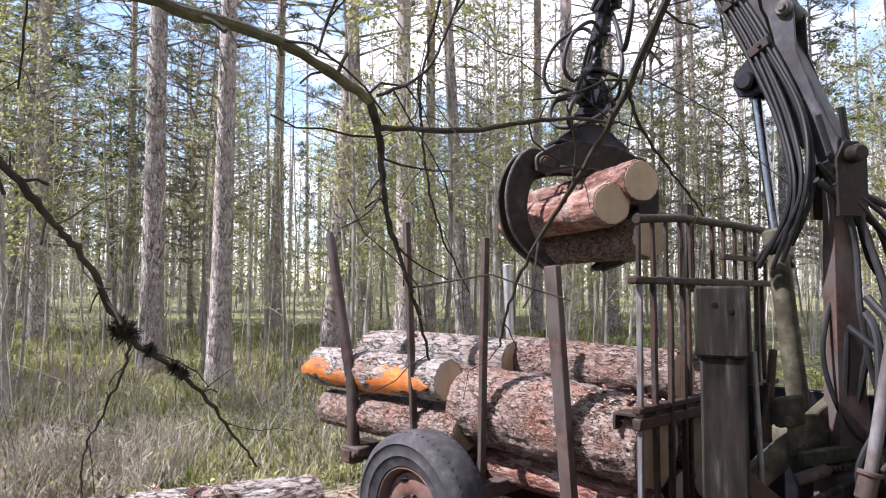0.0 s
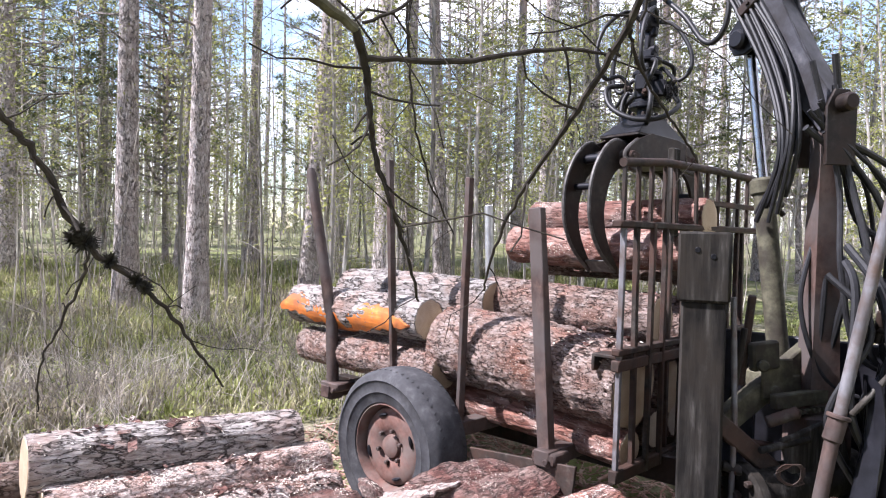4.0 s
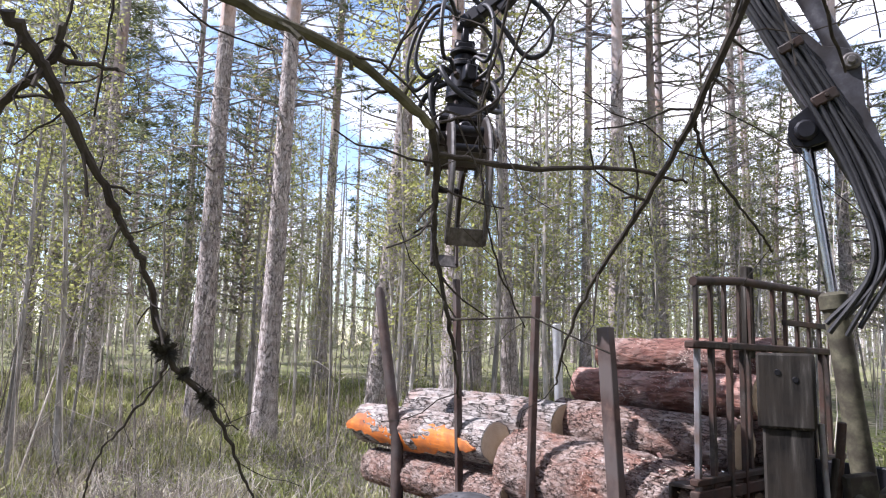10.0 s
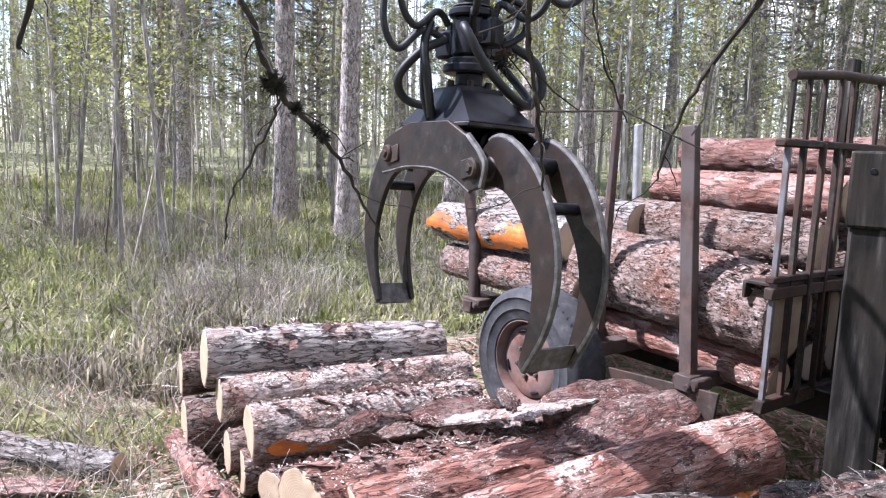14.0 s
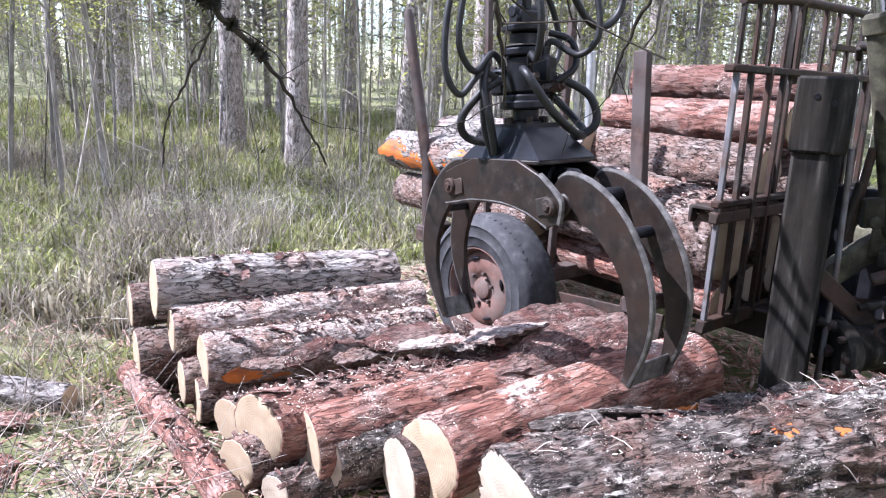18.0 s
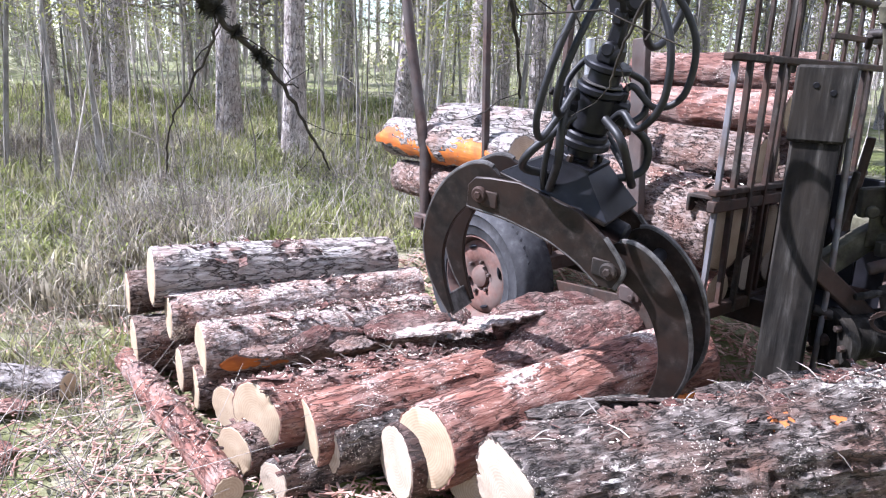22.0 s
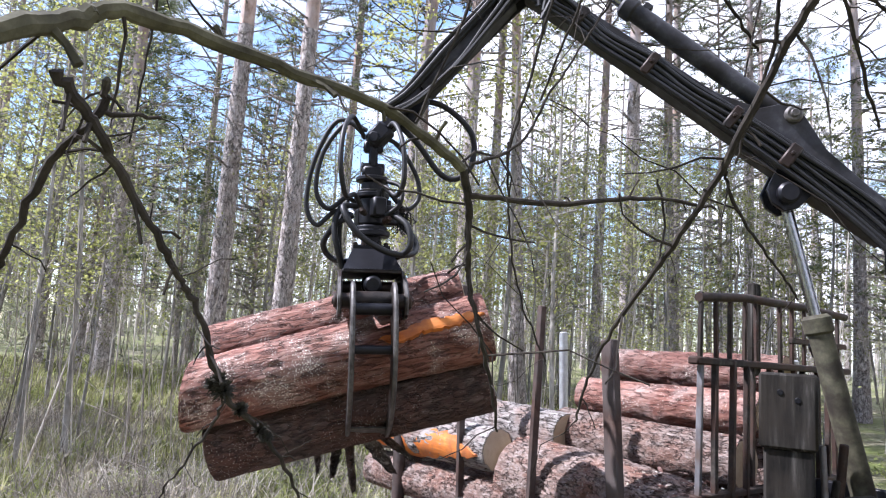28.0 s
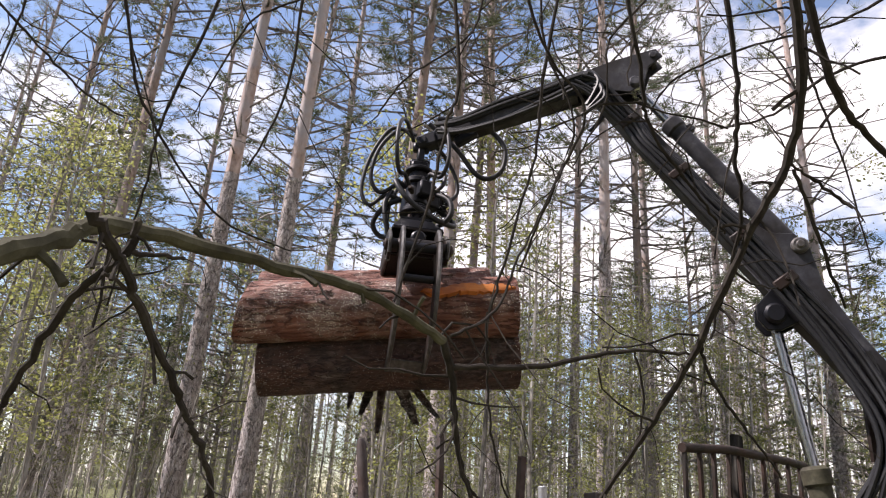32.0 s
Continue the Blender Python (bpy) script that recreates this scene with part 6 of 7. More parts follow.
        hose(g, [(COLUMN.x - 0.1 + rnd.uniform(-0.06, 0.1), COLUMN.y - 0.1, 2.5 + rnd.uniform(-0.1, 0.3)), (x + 0.05 + rnd.uniform(-0.07, 0.07), y + rnd.uniform(-0.06, 0.06), 2.1 + rnd.uniform(-0.1, 0.1)), (x + 0.08 + 0.08 * (k % 3) + rnd.uniform(-0.12, 0.1), y - 0.06 + rnd.uniform(-0.06, 0.06), 1.7 + rnd.uniform(-0.15, 0.15)), (x + 0.22 + rnd.uniform(-0.14, 0.1), y - 0.05, 1.35 + rnd.uniform(-0.15, 0.15)), (x + 0.4 + rnd.uniform(-0.1, 0.1), y - 0.02, 1.2)], rnd.choice((0.012, 0.015, 0.018)))
        part("hose", g, M_HOSE if k % 3 else M_HOSE_GREY, fr)
    for k in range(3):
        g = Geo()
        hose(g, [(1.95 + 0.05 * k, 3.55, 1.95 - 0.07 * k), (1.84 + 0.10 * k, 3.5 - 0.03 * k, 1.58 + 0.05 * k), (1.92 + 0.03 * k, 3.47 + 0.02 * k, 1.25 - 0.06 * k), (2.05 + 0.08 * k, 3.47, 1.12 - 0.02 * k)], 0.013 + 0.003 * k)
        part("hose", g, M_HOSE, fr)


build_base()


# ---- forest ----
def trunk_geo(height, r0, seed, lean=0.0, seg=14, top=0.25):
    rnd = random.Random(seed)
    n = 16
    bx, by = rnd.uniform(-1, 1), rnd.uniform(-1, 1)
    pts, rad = [], []
    for i in range(n):
        u = i / (n - 1)
        pts.append((0.18 * bx * math.sin(u * 3.0) + lean * u, 0.18 * by * math.sin(u * 2.4), u * height - 0.15))
        rad.append(r0 * (1 + 0.35 * math.exp(-u * 28)) * (1 - (1 - top) * u ** 0.9))
    return pts, rad


def tuft(g, p, size, n, rnd, flat=0.5, wide=0.03):
    for _ in range(n):
        d = Vector((rnd.gauss(0, 1), rnd.gauss(0, 1), rnd.gauss(0, flat) + 0.2)).normalized()
        q = p + d * size * rnd.uniform(0.5, 1.0)
        s = d.orthogonal().normalized() * max(size * wide, 0.002)
        b = p + d * size * 0.12
        g.add([b - s, b + s, q], [(0, 1, 2)])


def pine_parts(seed, height, r0, crown_from=0.5, branches=62):
    """Lower trunk, upper trunk, dead limbs and needles of one pine."""
    rnd = random.Random(seed)
    pts, rad = trunk_geo(height, r0, seed)
    k = 5
    low = Geo().tube(pts[:k + 1], rad[:k + 1], 14, caps=False, wobble=0.06, seed=seed)
    up = Geo().tube(pts[k:], rad[k:], 10, wobble=0.05, seed=seed)
    limbs, needles = Geo(), Geo()

    def at_height(z):
        u = (z + 0.15) / height * (len(pts) - 1)
        i = min(int(u), len(pts) - 2)
        return Vector(pts[i]).lerp(Vector(pts[i + 1]), u - i)
    for i in range(44):
        z = height * rnd.uniform(0.2, 0.66)
        a = rnd.uniform(0, 6.28)
        l = rnd.uniform(0.4, 1.8)
        p = at_height(z)
        q = p + Vector((math.cos(a) * l, math.sin(a) * l, rnd.uniform(-0.2, 0.25) * l))
        limbs.tube([p, p.lerp(q, 0.5) + Vector((0, 0, 0.08)), q], [0.018, 0.012, 0.005], 4)
        if l > 0.9:
            q2 = p.lerp(q, 0.55) + Vector((rnd.uniform(-0.5, 0.5), rnd.uniform(-0.5, 0.5), rnd.uniform(0, 0.3)))
            limbs.tube([p.lerp(q, 0.5), q2], [0.01, 0.004], 4)
    for i in range(branches):
        u = (i + rnd.random()) / branches
        z = height * (crown_from + (0.99 - crown_from) * u)
        a = i * 2.4 + rnd.uniform(-0.4, 0.4)
        l = (2.3 * (1 - u) ** 0.6 + 0.35) * rnd.uniform(0.55, 1.15)
        p = at_height(z)
        q = p + Vector((math.cos(a) * l, math.sin(a) * l, l * rnd.uniform(0.05, 0.5)))
        mid = p.lerp(q, 0.5) - Vector((0, 0, 0.05 * l))
        limbs.tube([p, mid, q], [0.03, 0.018, 0.008], 5)
        for c in range(4):
            w = rnd.uniform(0.4, 1.05)
            pp = p.lerp(q, w) + Vector((rnd.gauss(0, 0.2), rnd.gauss(0, 0.2), rnd.gauss(0.08, 0.12)))
            tuft(needles, pp, rnd.uniform(0.18, 0.38), 32, rnd)
    return low, up, limbs, needles


def pine_tree(seed, height, r0, m, label="tall straight pine with grey bark and a thin green crown", crown_from=0.5):
    low, up, limbs, needles = pine_parts(seed, height, r0, crown_from)
    tr = new("pine_tree", low.mesh("pine_trunk", M_TRUNK))
    tagged(tr, label, "tree", "pines of the forest")
    part("upper_trunk", up, M_TRUNK_TOP, tr, "reddish upper trunk")
    ob = tagged(new("branching", limbs.raw("branching", M_TRUNK, True)), kind="stuff")
    ob.parent = tr
    ob = tagged(new("crown", needles.raw("crown", M_NEEDLE)), kind="stuff")
    ob.parent = tr
    tr.matrix_basis = m
    return tr


def sapling(seed, height, m):
    rnd = random.Random(seed)
    g, leaves, twigs = Geo(), Geo(), Geo()
    n = 9
    pts = [(0.1 * math.sin(i * 0.8 + seed) * i / n, 0.1 * math.cos(i * 0.7 + seed) * i / n, height * i / (n - 1) - 0.1) for i in range(n)]
    g.tube(pts, [0.028 * (1 - 0.85 * i / (n - 1)) + 0.004 for i in range(n)], 6)
    for i in range(26):
        u = 0.22 + 0.78 * rnd.random() ** 0.75
        k = min(int(u * (n - 1)), n - 2)
        p = Vector(pts[k]).lerp(Vector(pts[k + 1]), u * (n - 1) - k)
        a = rnd.uniform(0, 6.28)
        l = rnd.uniform(0.4, 1.1) * (1.15 - 0.6 * u)
        q = p + Vector((math.cos(a) * l, math.sin(a) * l, rnd.uniform(0.1, 0.7) * l))
        twigs.tube([p, p.lerp(q, 0.5) + Vector((0, 0, 0.04)), q], [0.009, 0.006, 0.003], 4)
        for c in range(52):
            pp = p.lerp(q, rnd.uniform(0.25, 1.1)) + Vector((rnd.gauss(0, 0.13), rnd.gauss(0, 0.13), rnd.gauss(0, 0.12)))
            d = Vector((rnd.gauss(0, 1), rnd.gauss(0, 1), rnd.gauss(0, 0.7))).normalized()
            s = d.orthogonal().normalized()
            z = rnd.uniform(0.015, 0.032)
            leaves.add([pp, pp + d * z + s * z * 0.6, pp + d * z * 2, pp + d * z - s * z * 0.6], [(0, 1, 2, 3)])
    ob = new("birch_sapling", g.mesh("birch_sapling", M_BIRCH))
    tagged(ob, "thin young birch with fresh light green leaves", "sapling", "young birches of the forest")
    for nm, gg, mm in (("foliage", leaves, M_LEAF), ("branching", twigs, M_BIRCH)):
        l = tagged(new(nm, gg.raw(nm, mm)), kind="stuff")
        l.parent = ob
    ob.matrix_basis = m
    return ob


def build_forest():
    rnd = random.Random(21)
    main = [  # distance along y, x, trunk radius, height, lean of the whole tree
        (-4.33, 10.31, 0.165, 19, 1.0), (-3.10, 9.59, 0.150, 18, 0.5), (-7.6, 13.0, 0.16, 19, 0.6), (-1.95, 11.6, 0.145, 19, 2.0),
        (-0.75, 12.2, 0.165, 18, 1.0), (-0.45, 16.0, 0.14, 19, 1.5), (0.35, 14.5, 0.15, 19, 2.5), (-5.0, 14.5, 0.13, 15, 3.5),
        (-1.9, 15.5, 0.11, 16, 3.0), (-8.2, 18, 0.13, 18, 1), (-4.2, 17, 0.15, 19, 0), (2.2, 13.2, 0.16, 19, -0.5),
        (2.0, 16, 0.13, 18, 0.5), (3.7, 16, 0.14, 18, 0), (4.4, 19, 0.16, 20, 0.5), (7.4, 15.5, 0.15, 19, -1),
        (6.0, 18, 0.14, 18, 0), (-6.6, 20, 0.15, 19, 1), (-10.2, 14.8, 0.15, 18, 1.5), (-11.5, 19, 0.16, 19, 0),
    ]
    variants = []
    taken = []
    for i, (x, y, r, h, lean) in enumerate(main):
        m = pose(x, y, ground_z(x, y), 0, lean, rnd.uniform(0, 360) if i > 3 else 0)
        v = pine_tree(100 + i, h, r, m, crown_from=(0.46 if i < 4 else 0.36) + 0.12 * rnd.random())
        variants.append(v)
        taken.append((x, y))
    tries = 0
    count = 0
    while count < 85 and tries < 9000:
        tries += 1
        a = radians(rnd.uniform(-62, 62))
        d = 17 + 60 * rnd.random() ** 0.7
        x, y = d * math.sin(a), d * math.cos(a)
        if any((x - u) ** 2 + (y - w) ** 2 < 2.4 for u, w in taken):
            continue
        if d < 22 and any(abs(math.atan2(x, y) - math.atan2(u, w)) < 0.02 for u, w in taken[:20]):
            continue
        taken.append((x, y))
        s = rnd.uniform(0.7, 1.1)
        m = pose(x, y, ground_z(x, y), rnd.uniform(-1.5, 1.5), rnd.uniform(-1.5, 1.5), rnd.uniform(0, 360))
        t = copy_thing(variants[rnd.randrange(len(variants))], m)
        t.scale = (s * 0.8, s * 0.8, s)
        count += 1
    # unseen pines beside and behind the camera, added for shade
    for k in range(26):
        a = radians(rnd.uniform(75, 285))
        d = rnd.uniform(7, 26)
        x, y = d * math.sin(a), d * math.cos(a)
        copy_thing(variants[rnd.randrange(len(variants))], pose(x, y, ground_z(x, y), 0, 0, rnd.uniform(0, 360)))
    # further unseen pines behind, added to block sky light on near faces
    for k in range(44):
        a = radians(rnd.uniform(100, 240))
        d = rnd.uniform(6, 25)
        x, y = d * math.sin(a), d * math.cos(a)
        copy_thing(variants[rnd.randrange(len(variants))], pose(x, y, ground_z(x, y), 0, 0, rnd.uniform(0, 360)))
    young = []
    for i in range(6):
        x, y = ((-6.2, 17), (-2.7, 19), (1.2, 20), (4.6, 15.5), (-9.5, 16), (7.5, 19))[i]
        young.append(pine_tree(160 + i, rnd.uniform(6, 11), rnd.uniform(0.05, 0.08), pose(x, y, ground_z(x, y), 0, rnd.uniform(-2, 2), 0), "slender young pine with grey-green needles", 0.2))
    for i in range(26):
        a = radians(rnd.uniform(-58, 58))
        d = 15 + 40 * rnd.random()
        x, y = d * math.sin(a), d * math.cos(a)
        t = copy_thing(young[rnd.randrange(6)], pose(x, y, ground_z(x, y), rnd.uniform(-2, 2), rnd.uniform(-2, 2), rnd.uniform(0, 360)))
        s = rnd.uniform(0.7, 1.3)
        t.scale = (s, s, s)
    kinds = [sapling(300 + i, rnd.uniform(4.5, 9.0), pose(rnd.uniform(-8, 6), rnd.uniform(9, 16), 0.5)) for i in range(10)]
    for k in kinds:
        x, y = k.matrix_basis.translation.xy
        k.location.z = ground_z(x, y)
    for i in range(286):
        a = radians(rnd.uniform(-55, 52))
        d = 8.5 + 34 * rnd.random() ** 1.1
        x, y = d * math.sin(a), d * math.cos(a)
        if math.hypot(x + 3.7, y - 9.9) < 1.2:
            continue
        t = copy_thing(kinds[rnd.randrange(10)], pose(x, y, ground_z(x, y), rnd.uniform(-4, 4), rnd.uniform(-4, 4), rnd.uniform(0, 360)))
        s = rnd.uniform(0.6, 1.25)
        t.scale = (s, s, s)


build_forest()


def build_far_woods():
    rnd = random.Random(5)
    g, h = Geo(), Geo()
    for i in range(840):
        # trees from 520 on are an unseen ring behind, added to block low sky light
        a = radians(rnd.uniform(-65, 65) if i < 520 else rnd.uniform(65, 295))
        d = rnd.uniform(48, 130) if i < 520 else rnd.uniform(28, 80)
        x, y = d * math.sin(a), d * math.cos(a)
        z = ground_z(x, y)
        top = rnd.uniform(14, 22)
        g.tube([(x, y, z - 0.2), (x + rnd.uniform(-0.4, 0.4), y, z + top)], [0.2, 0.06], 4, caps=False)
        for k in range(19):
            p = Vector((x + rnd.gauss(0, 1.7), y + rnd.gauss(0, 1.7), z + top * rnd.random() ** 2.1))
            tuft(h, p, rnd.uniform(0.5, 1.1), 12, rnd, 0.7, 0.05)
        for k in range(9):
            p = Vector((x + rnd.gauss(0, 2.2), y + rnd.gauss(0, 2.2), z + 3.6 * rnd.random()))
            tuft(h, p, rnd.uniform(0.4, 0.8), 12, rnd, 0.7, 0.05)
    for i in range(900):
        a, d = radians(rnd.uniform(-58, 56)), 15 + 36 * rnd.random() ** 0.8
        x, y = d * math.sin(a), d * math.cos(a)
        for k in range(4):
            p = Vector((x + rnd.gauss(0, 0.6), y + rnd.gauss(0, 0.6), ground_z(x, y) + 2.4 * rnd.random() ** 1.6))
            tuft(h, p, rnd.uniform(0.25, 0.6), 12, rnd, 0.7, 0.03)
    w = new("far_woods", g.raw("far_woods", M_TRUNK, True))
    tagged(w, "distant pine trunks of the forest, with an unseen ring added behind", "woods", kind="stuff")
    w = new("far_foliage", h.raw("far_foliage", M_FAR))
    tagged(w, "distant green foliage of the forest, with an unseen ring added behind", "woods", kind="stuff")


build_far_woods()


def under_trailer(x, y):
    q = TRAILER.inverted() @ Vector((x, y, 0))
    return -0.7 < q.x < 2.9 and -0.5 < q.y < 2.0


def build_undergrowth():
    rnd = random.Random(8)
    g, straw = Geo(), Geo()
    for i in range(7500):
        x, y = rnd.uniform(-11, 5), 4.3 + 12 * rnd.random() ** 1.35
        if (-2.3 < x < 2.5 and y < 5.2 - 0.25 * x) or under_trailer(x, y) or noise.noise(Vector((x * 0.7, y * 0.7, 21))) < -0.1:
            continue
        big = rnd.uniform(0.5, 1.3)
        blades = straw if noise.noise(Vector((x * 0.5, y * 0.5, 31))) + 0.3 * rnd.random() + max(0, 5.2 - y) * 0.25 > 0.36 else g
        for k in range(11):
            a, w = rnd.uniform(0, 6.28), rnd.uniform(0.004, 0.011)
            dx, dy = math.cos(a), math.sin(a)
            px, py = x + rnd.gauss(0, 0.035), y + rnd.gauss(0, 0.035)
            z, l, h = ground_z(px, py), rnd.uniform(0.03, 0.16) * big, rnd.uniform(0.08, 0.24) * big
            blades.add([(px - dy * w, py + dx * w, z), (px + dy * w, py - dx * w, z), (px + dx * l * 0.5 + dy * w, py + dy * l * 0.5 - dx * w, z + h * 0.8), (px + dx * l, py + dy * l, z + h), (px + dx * l * 0.5 - dy * w, py + dy * l * 0.5 + dx * w, z + h * 0.8)], [(0, 1, 2, 4), (4, 2, 3)])
    for i in range(40000):
        x, y = rnd.uniform(-11, 4), 3.6 + 13 * rnd.random() ** 1.3
        if (-2.3 < x < 2.5 and y < 5.2 - 0.25 * x) or under_trailer(x, y) or noise.noise(Vector((x * 0.8, y * 0.8, 1))) < -0.25:
            continue
        z = ground_z(x, y)
        h = rnd.uniform(0.04, 0.19)
        a = rnd.uniform(0, 6.28)
        w = rnd.uniform(0.006, 0.02)
        dx, dy = math.cos(a), math.sin(a)
        l = rnd.uniform(-0.1, 0.1)
        g.add([(x - dx * w, y - dy * w, z), (x + dx * w, y + dy * w, z), (x + l - dy * 0.03, y + l + dx * 0.03, z + h)], [(0, 1, 2)])
    for i in range(26000):
        x, y = rnd.uniform(-5.5, -0.9), rnd.uniform(1.5, 4.6)
        if x > -2.35 + max(0, 3.5 - y) * 0.95 or noise.noise(Vector((x * 1.3, y * 1.3, 4))) < 0.0:
            continue
        z = ground_z(x, y)
        h = rnd.uniform(0.03, 0.13)
        a = rnd.uniform(0, 6.28)
        w = rnd.uniform(0.002, 0.006)
        dx, dy = math.cos(a), math.sin(a)
        l, q = rnd.gauss(0, 0.08), rnd.gauss(0, 0.08)
        (straw if rnd.random() < 0.8 else g).add([(x - dx * w, y - dy * w, z), (x + dx * w, y + dy * w, z), (x + l, y + q, z + h)], [(0, 1, 2)])
    for i in range(16000):
        x, y = rnd.uniform(-7, 7), rnd.uniform(-6, 2.2)
        if noise.noise(Vector((x * 0.9, y * 0.9, 7))) < -0.15:
            continue
        z = ground_z(x, y)
        a, w = rnd.uniform(0, 6.28), rnd.uniform(0.003, 0.009)
        dx, dy = math.cos(a), math.sin(a)
        g.add([(x - dx * w, y - dy * w, z), (x + dx * w, y + dy * w, z), (x + rnd.gauss(0, 0.06), y + rnd.gauss(0, 0.06), z + rnd.uniform(0.03, 0.13))], [(0, 1, 2)])
    moss = Geo()
    for i in range(105000):
        x, y = rnd.uniform(-11, 6), 4.2 + 14 * rnd.random() ** 1.25
        if (-2.3 < x < 2.6 and y < 5.4 - 0.25 * x) or under_trailer(x, y) or noise.noise(Vector((x * 0.55, y * 0.55, 11))) < -0.12 + 0.3 * rnd.random():
            continue
        z = ground_z(x, y) + rnd.uniform(0.0, 0.09) * (1 + noise.noise(Vector((x * 1.1, y * 1.1, 2))))
        a, e, l = rnd.uniform(0, 6.28), rnd.uniform(0.1, 1.2), rnd.uniform(0.018, 0.055)
        d = Vector((math.cos(a) * math.cos(e), math.sin(a) * math.cos(e), math.sin(e))) * l
        q = Vector((-math.sin(a), math.cos(a), 0)) * l * 0.42
        p = Vector((x, y, z))
        moss.add([p, p + d * 0.5 + q, p + d, p + d * 0.5 - q], [(0, 1, 2, 3)])
    ob = new("moss", moss.raw("moss", M_MOSS))
    tagged(ob, "bright green moss and small leafy plants in patches", "moss", kind="stuff")
    ob = new("dry_grass", straw.raw("dry_grass", M_STRAW))
    tagged(ob, "dry straw-coloured grass and stalks beside the pile", "dry grass", kind="stuff")
    ob = new("undergrowth", g.raw("undergrowth", M_GRASS))
    tagged(ob, "low green undergrowth and grass tufts", "undergrowth", kind="stuff")
    g = Geo()
    for i in range(5000):
        x, y = rnd.uniform(-8, 0.8), 1.9 + 8 * rnd.random() ** 1.2
        if x > -2.2 + max(0, 3.4 - y) * 0.8 and y < 5.6:
            continue
        z = ground_z(x, y)
        a = rnd.uniform(0, 6.28)
        l = rnd.uniform(0.25, 0.8)
        e = rnd.uniform(0.2, 1.3)
        q = Vector((x + math.cos(a) * l * math.cos(e), y + math.sin(a) * l * math.cos(e), z + l * math.sin(e)))
        p = Vector((x, y, z))
        r = rnd.uniform(0.0013, 0.0034)
        g.tube([p, p.lerp(q, 0.5) + Vector((rnd.gauss(0, 0.05), rnd.gauss(0, 0.05), 0.05)), q], [r, r * 0.8, r * 0.4], 3, caps=False)
    for i in range(420):
        x, y = rnd.uniform(-9, 1.5), 4.6 + 9 * rnd.random() ** 1.2
        if x > -2.0 and y < 6.2:
            continue
        p = Vector((x, y, ground_z(x, y) - 0.03))
        l = rnd.uniform(0.3, 1.1)
        q = p + Vector((rnd.gauss(0, 0.12) * l, rnd.gauss(0, 0.12) * l, l))
        r = rnd.uniform(0.003, 0.007)
        mid = p.lerp(q, 0.5) + Vector((rnd.gauss(0, 0.04), rnd.gauss(0, 0.04), 0))
        g.tube([p, mid, q], [r, r * 0.7, r * 0.3], 3, caps=False)
        for k in range(3):
            a = p.lerp(q, rnd.uniform(0.3, 0.9))
            b = a + Vector((rnd.gauss(0, 0.18), rnd.gauss(0, 0.18), rnd.uniform(0.05, 0.25)))
            g.tube([a, b], [r * 0.5, r * 0.25], 3, caps=False)
    for i in range(520):
        a = radians(rnd.uniform(-52, 45))
        d = 7.5 + 20 * rnd.random() ** 0.8
        x, y = d * math.sin(a), d * math.cos(a)
        if x > -2.5 and d < 9:
            continue
        p = Vector((x, y, ground_z(x, y) - 0.05))
        l = rnd.uniform(1.2, 4.5)
        q = p + Vector((rnd.gauss(0, 0.09) * l, rnd.gauss(0, 0.09) * l, l))
        r = rnd.uniform(0.005, 0.013)
        mid = p.lerp(q, 0.5) + Vector((rnd.gauss(0, 0.05), rnd.gauss(0, 0.05), 0))
        g.tube([p, mid, q], [r, r * 0.75, r * 0.3], 4, caps=False)
        for k in range(4):
            c = p.lerp(q, rnd.uniform(0.3, 0.95))
            b = c + Vector((rnd.gauss(0, 0.3), rnd.gauss(0, 0.3), rnd.uniform(0.1, 0.4)))
            g.tube([c, b], [r * 0.4, r * 0.2], 3, caps=False)
    for i in range(34):
        cx, cy = rnd.uniform(-6.5, -0.6), rnd.uniform(4.6, 9.5)
        if cx > -1.6 and cy < 6.5:
            continue
        for k in range(90):
            x, y = rnd.gauss(cx, 0.24), rnd.gauss(cy, 0.24)
            p = Vector((x, y, ground_z(x, y) - 0.02))
            l = rnd.uniform(0.12, 0.5)
            q = p + Vector((rnd.gauss(0, 0.5) * l, rnd.gauss(0, 0.5) * l, l))
            r = rnd.uniform(0.0015, 0.004)
            g.tube([p, p.lerp(q, 0.5) + Vector((rnd.gauss(0, 0.03), rnd.gauss(0, 0.03), 0.02)), q], [r, r * 0.7, r * 0.35], 3, caps=False)
    ob = new("brushwood", g.raw("brushwood", M_DRY, True))
    tagged(ob, "dry grey brushwood and twigs in the grass", "brushwood", kind="stuff")
    g = Geo()
    for i in range(9000):
        x, y = rnd.gauss(-0.9, 1.3), rnd.uniform(1.6, 5.0)
        z = ground_z(x, y) + rnd.uniform(0.01, 0.05)
        a = rnd.uniform(0, 360)
        s = rnd.uniform(0.006, 0.03)
        g.box((s * rnd.choice((2, 2, 6)), s * rnd.uniform(0.25, 0.7), 0.005), pose(x, y, z, rnd.uniform(-25, 25), rnd.uniform(-25, 25), a), 0.002)
    for i in range(5000):
        q = TRAILER @ Vector((rnd.uniform(-0.6, 2.9), rnd.uniform(-0.5, 1.9), 0))
        s = rnd.uniform(0.008, 0.035)
        g.box((s * rnd.choice((1.5, 2, 5)), s * rnd.uniform(0.3, 0.8), 0.005), pose(q.x, q.y, ground_z(q.x, q.y) + rnd.uniform(0.01, 0.05), rnd.uniform(-30, 30), rnd.uniform(-30, 30), rnd.uniform(0, 360)), 0.002)
    ob = new("bark_litter", g.raw("bark_litter", M_CHIP))
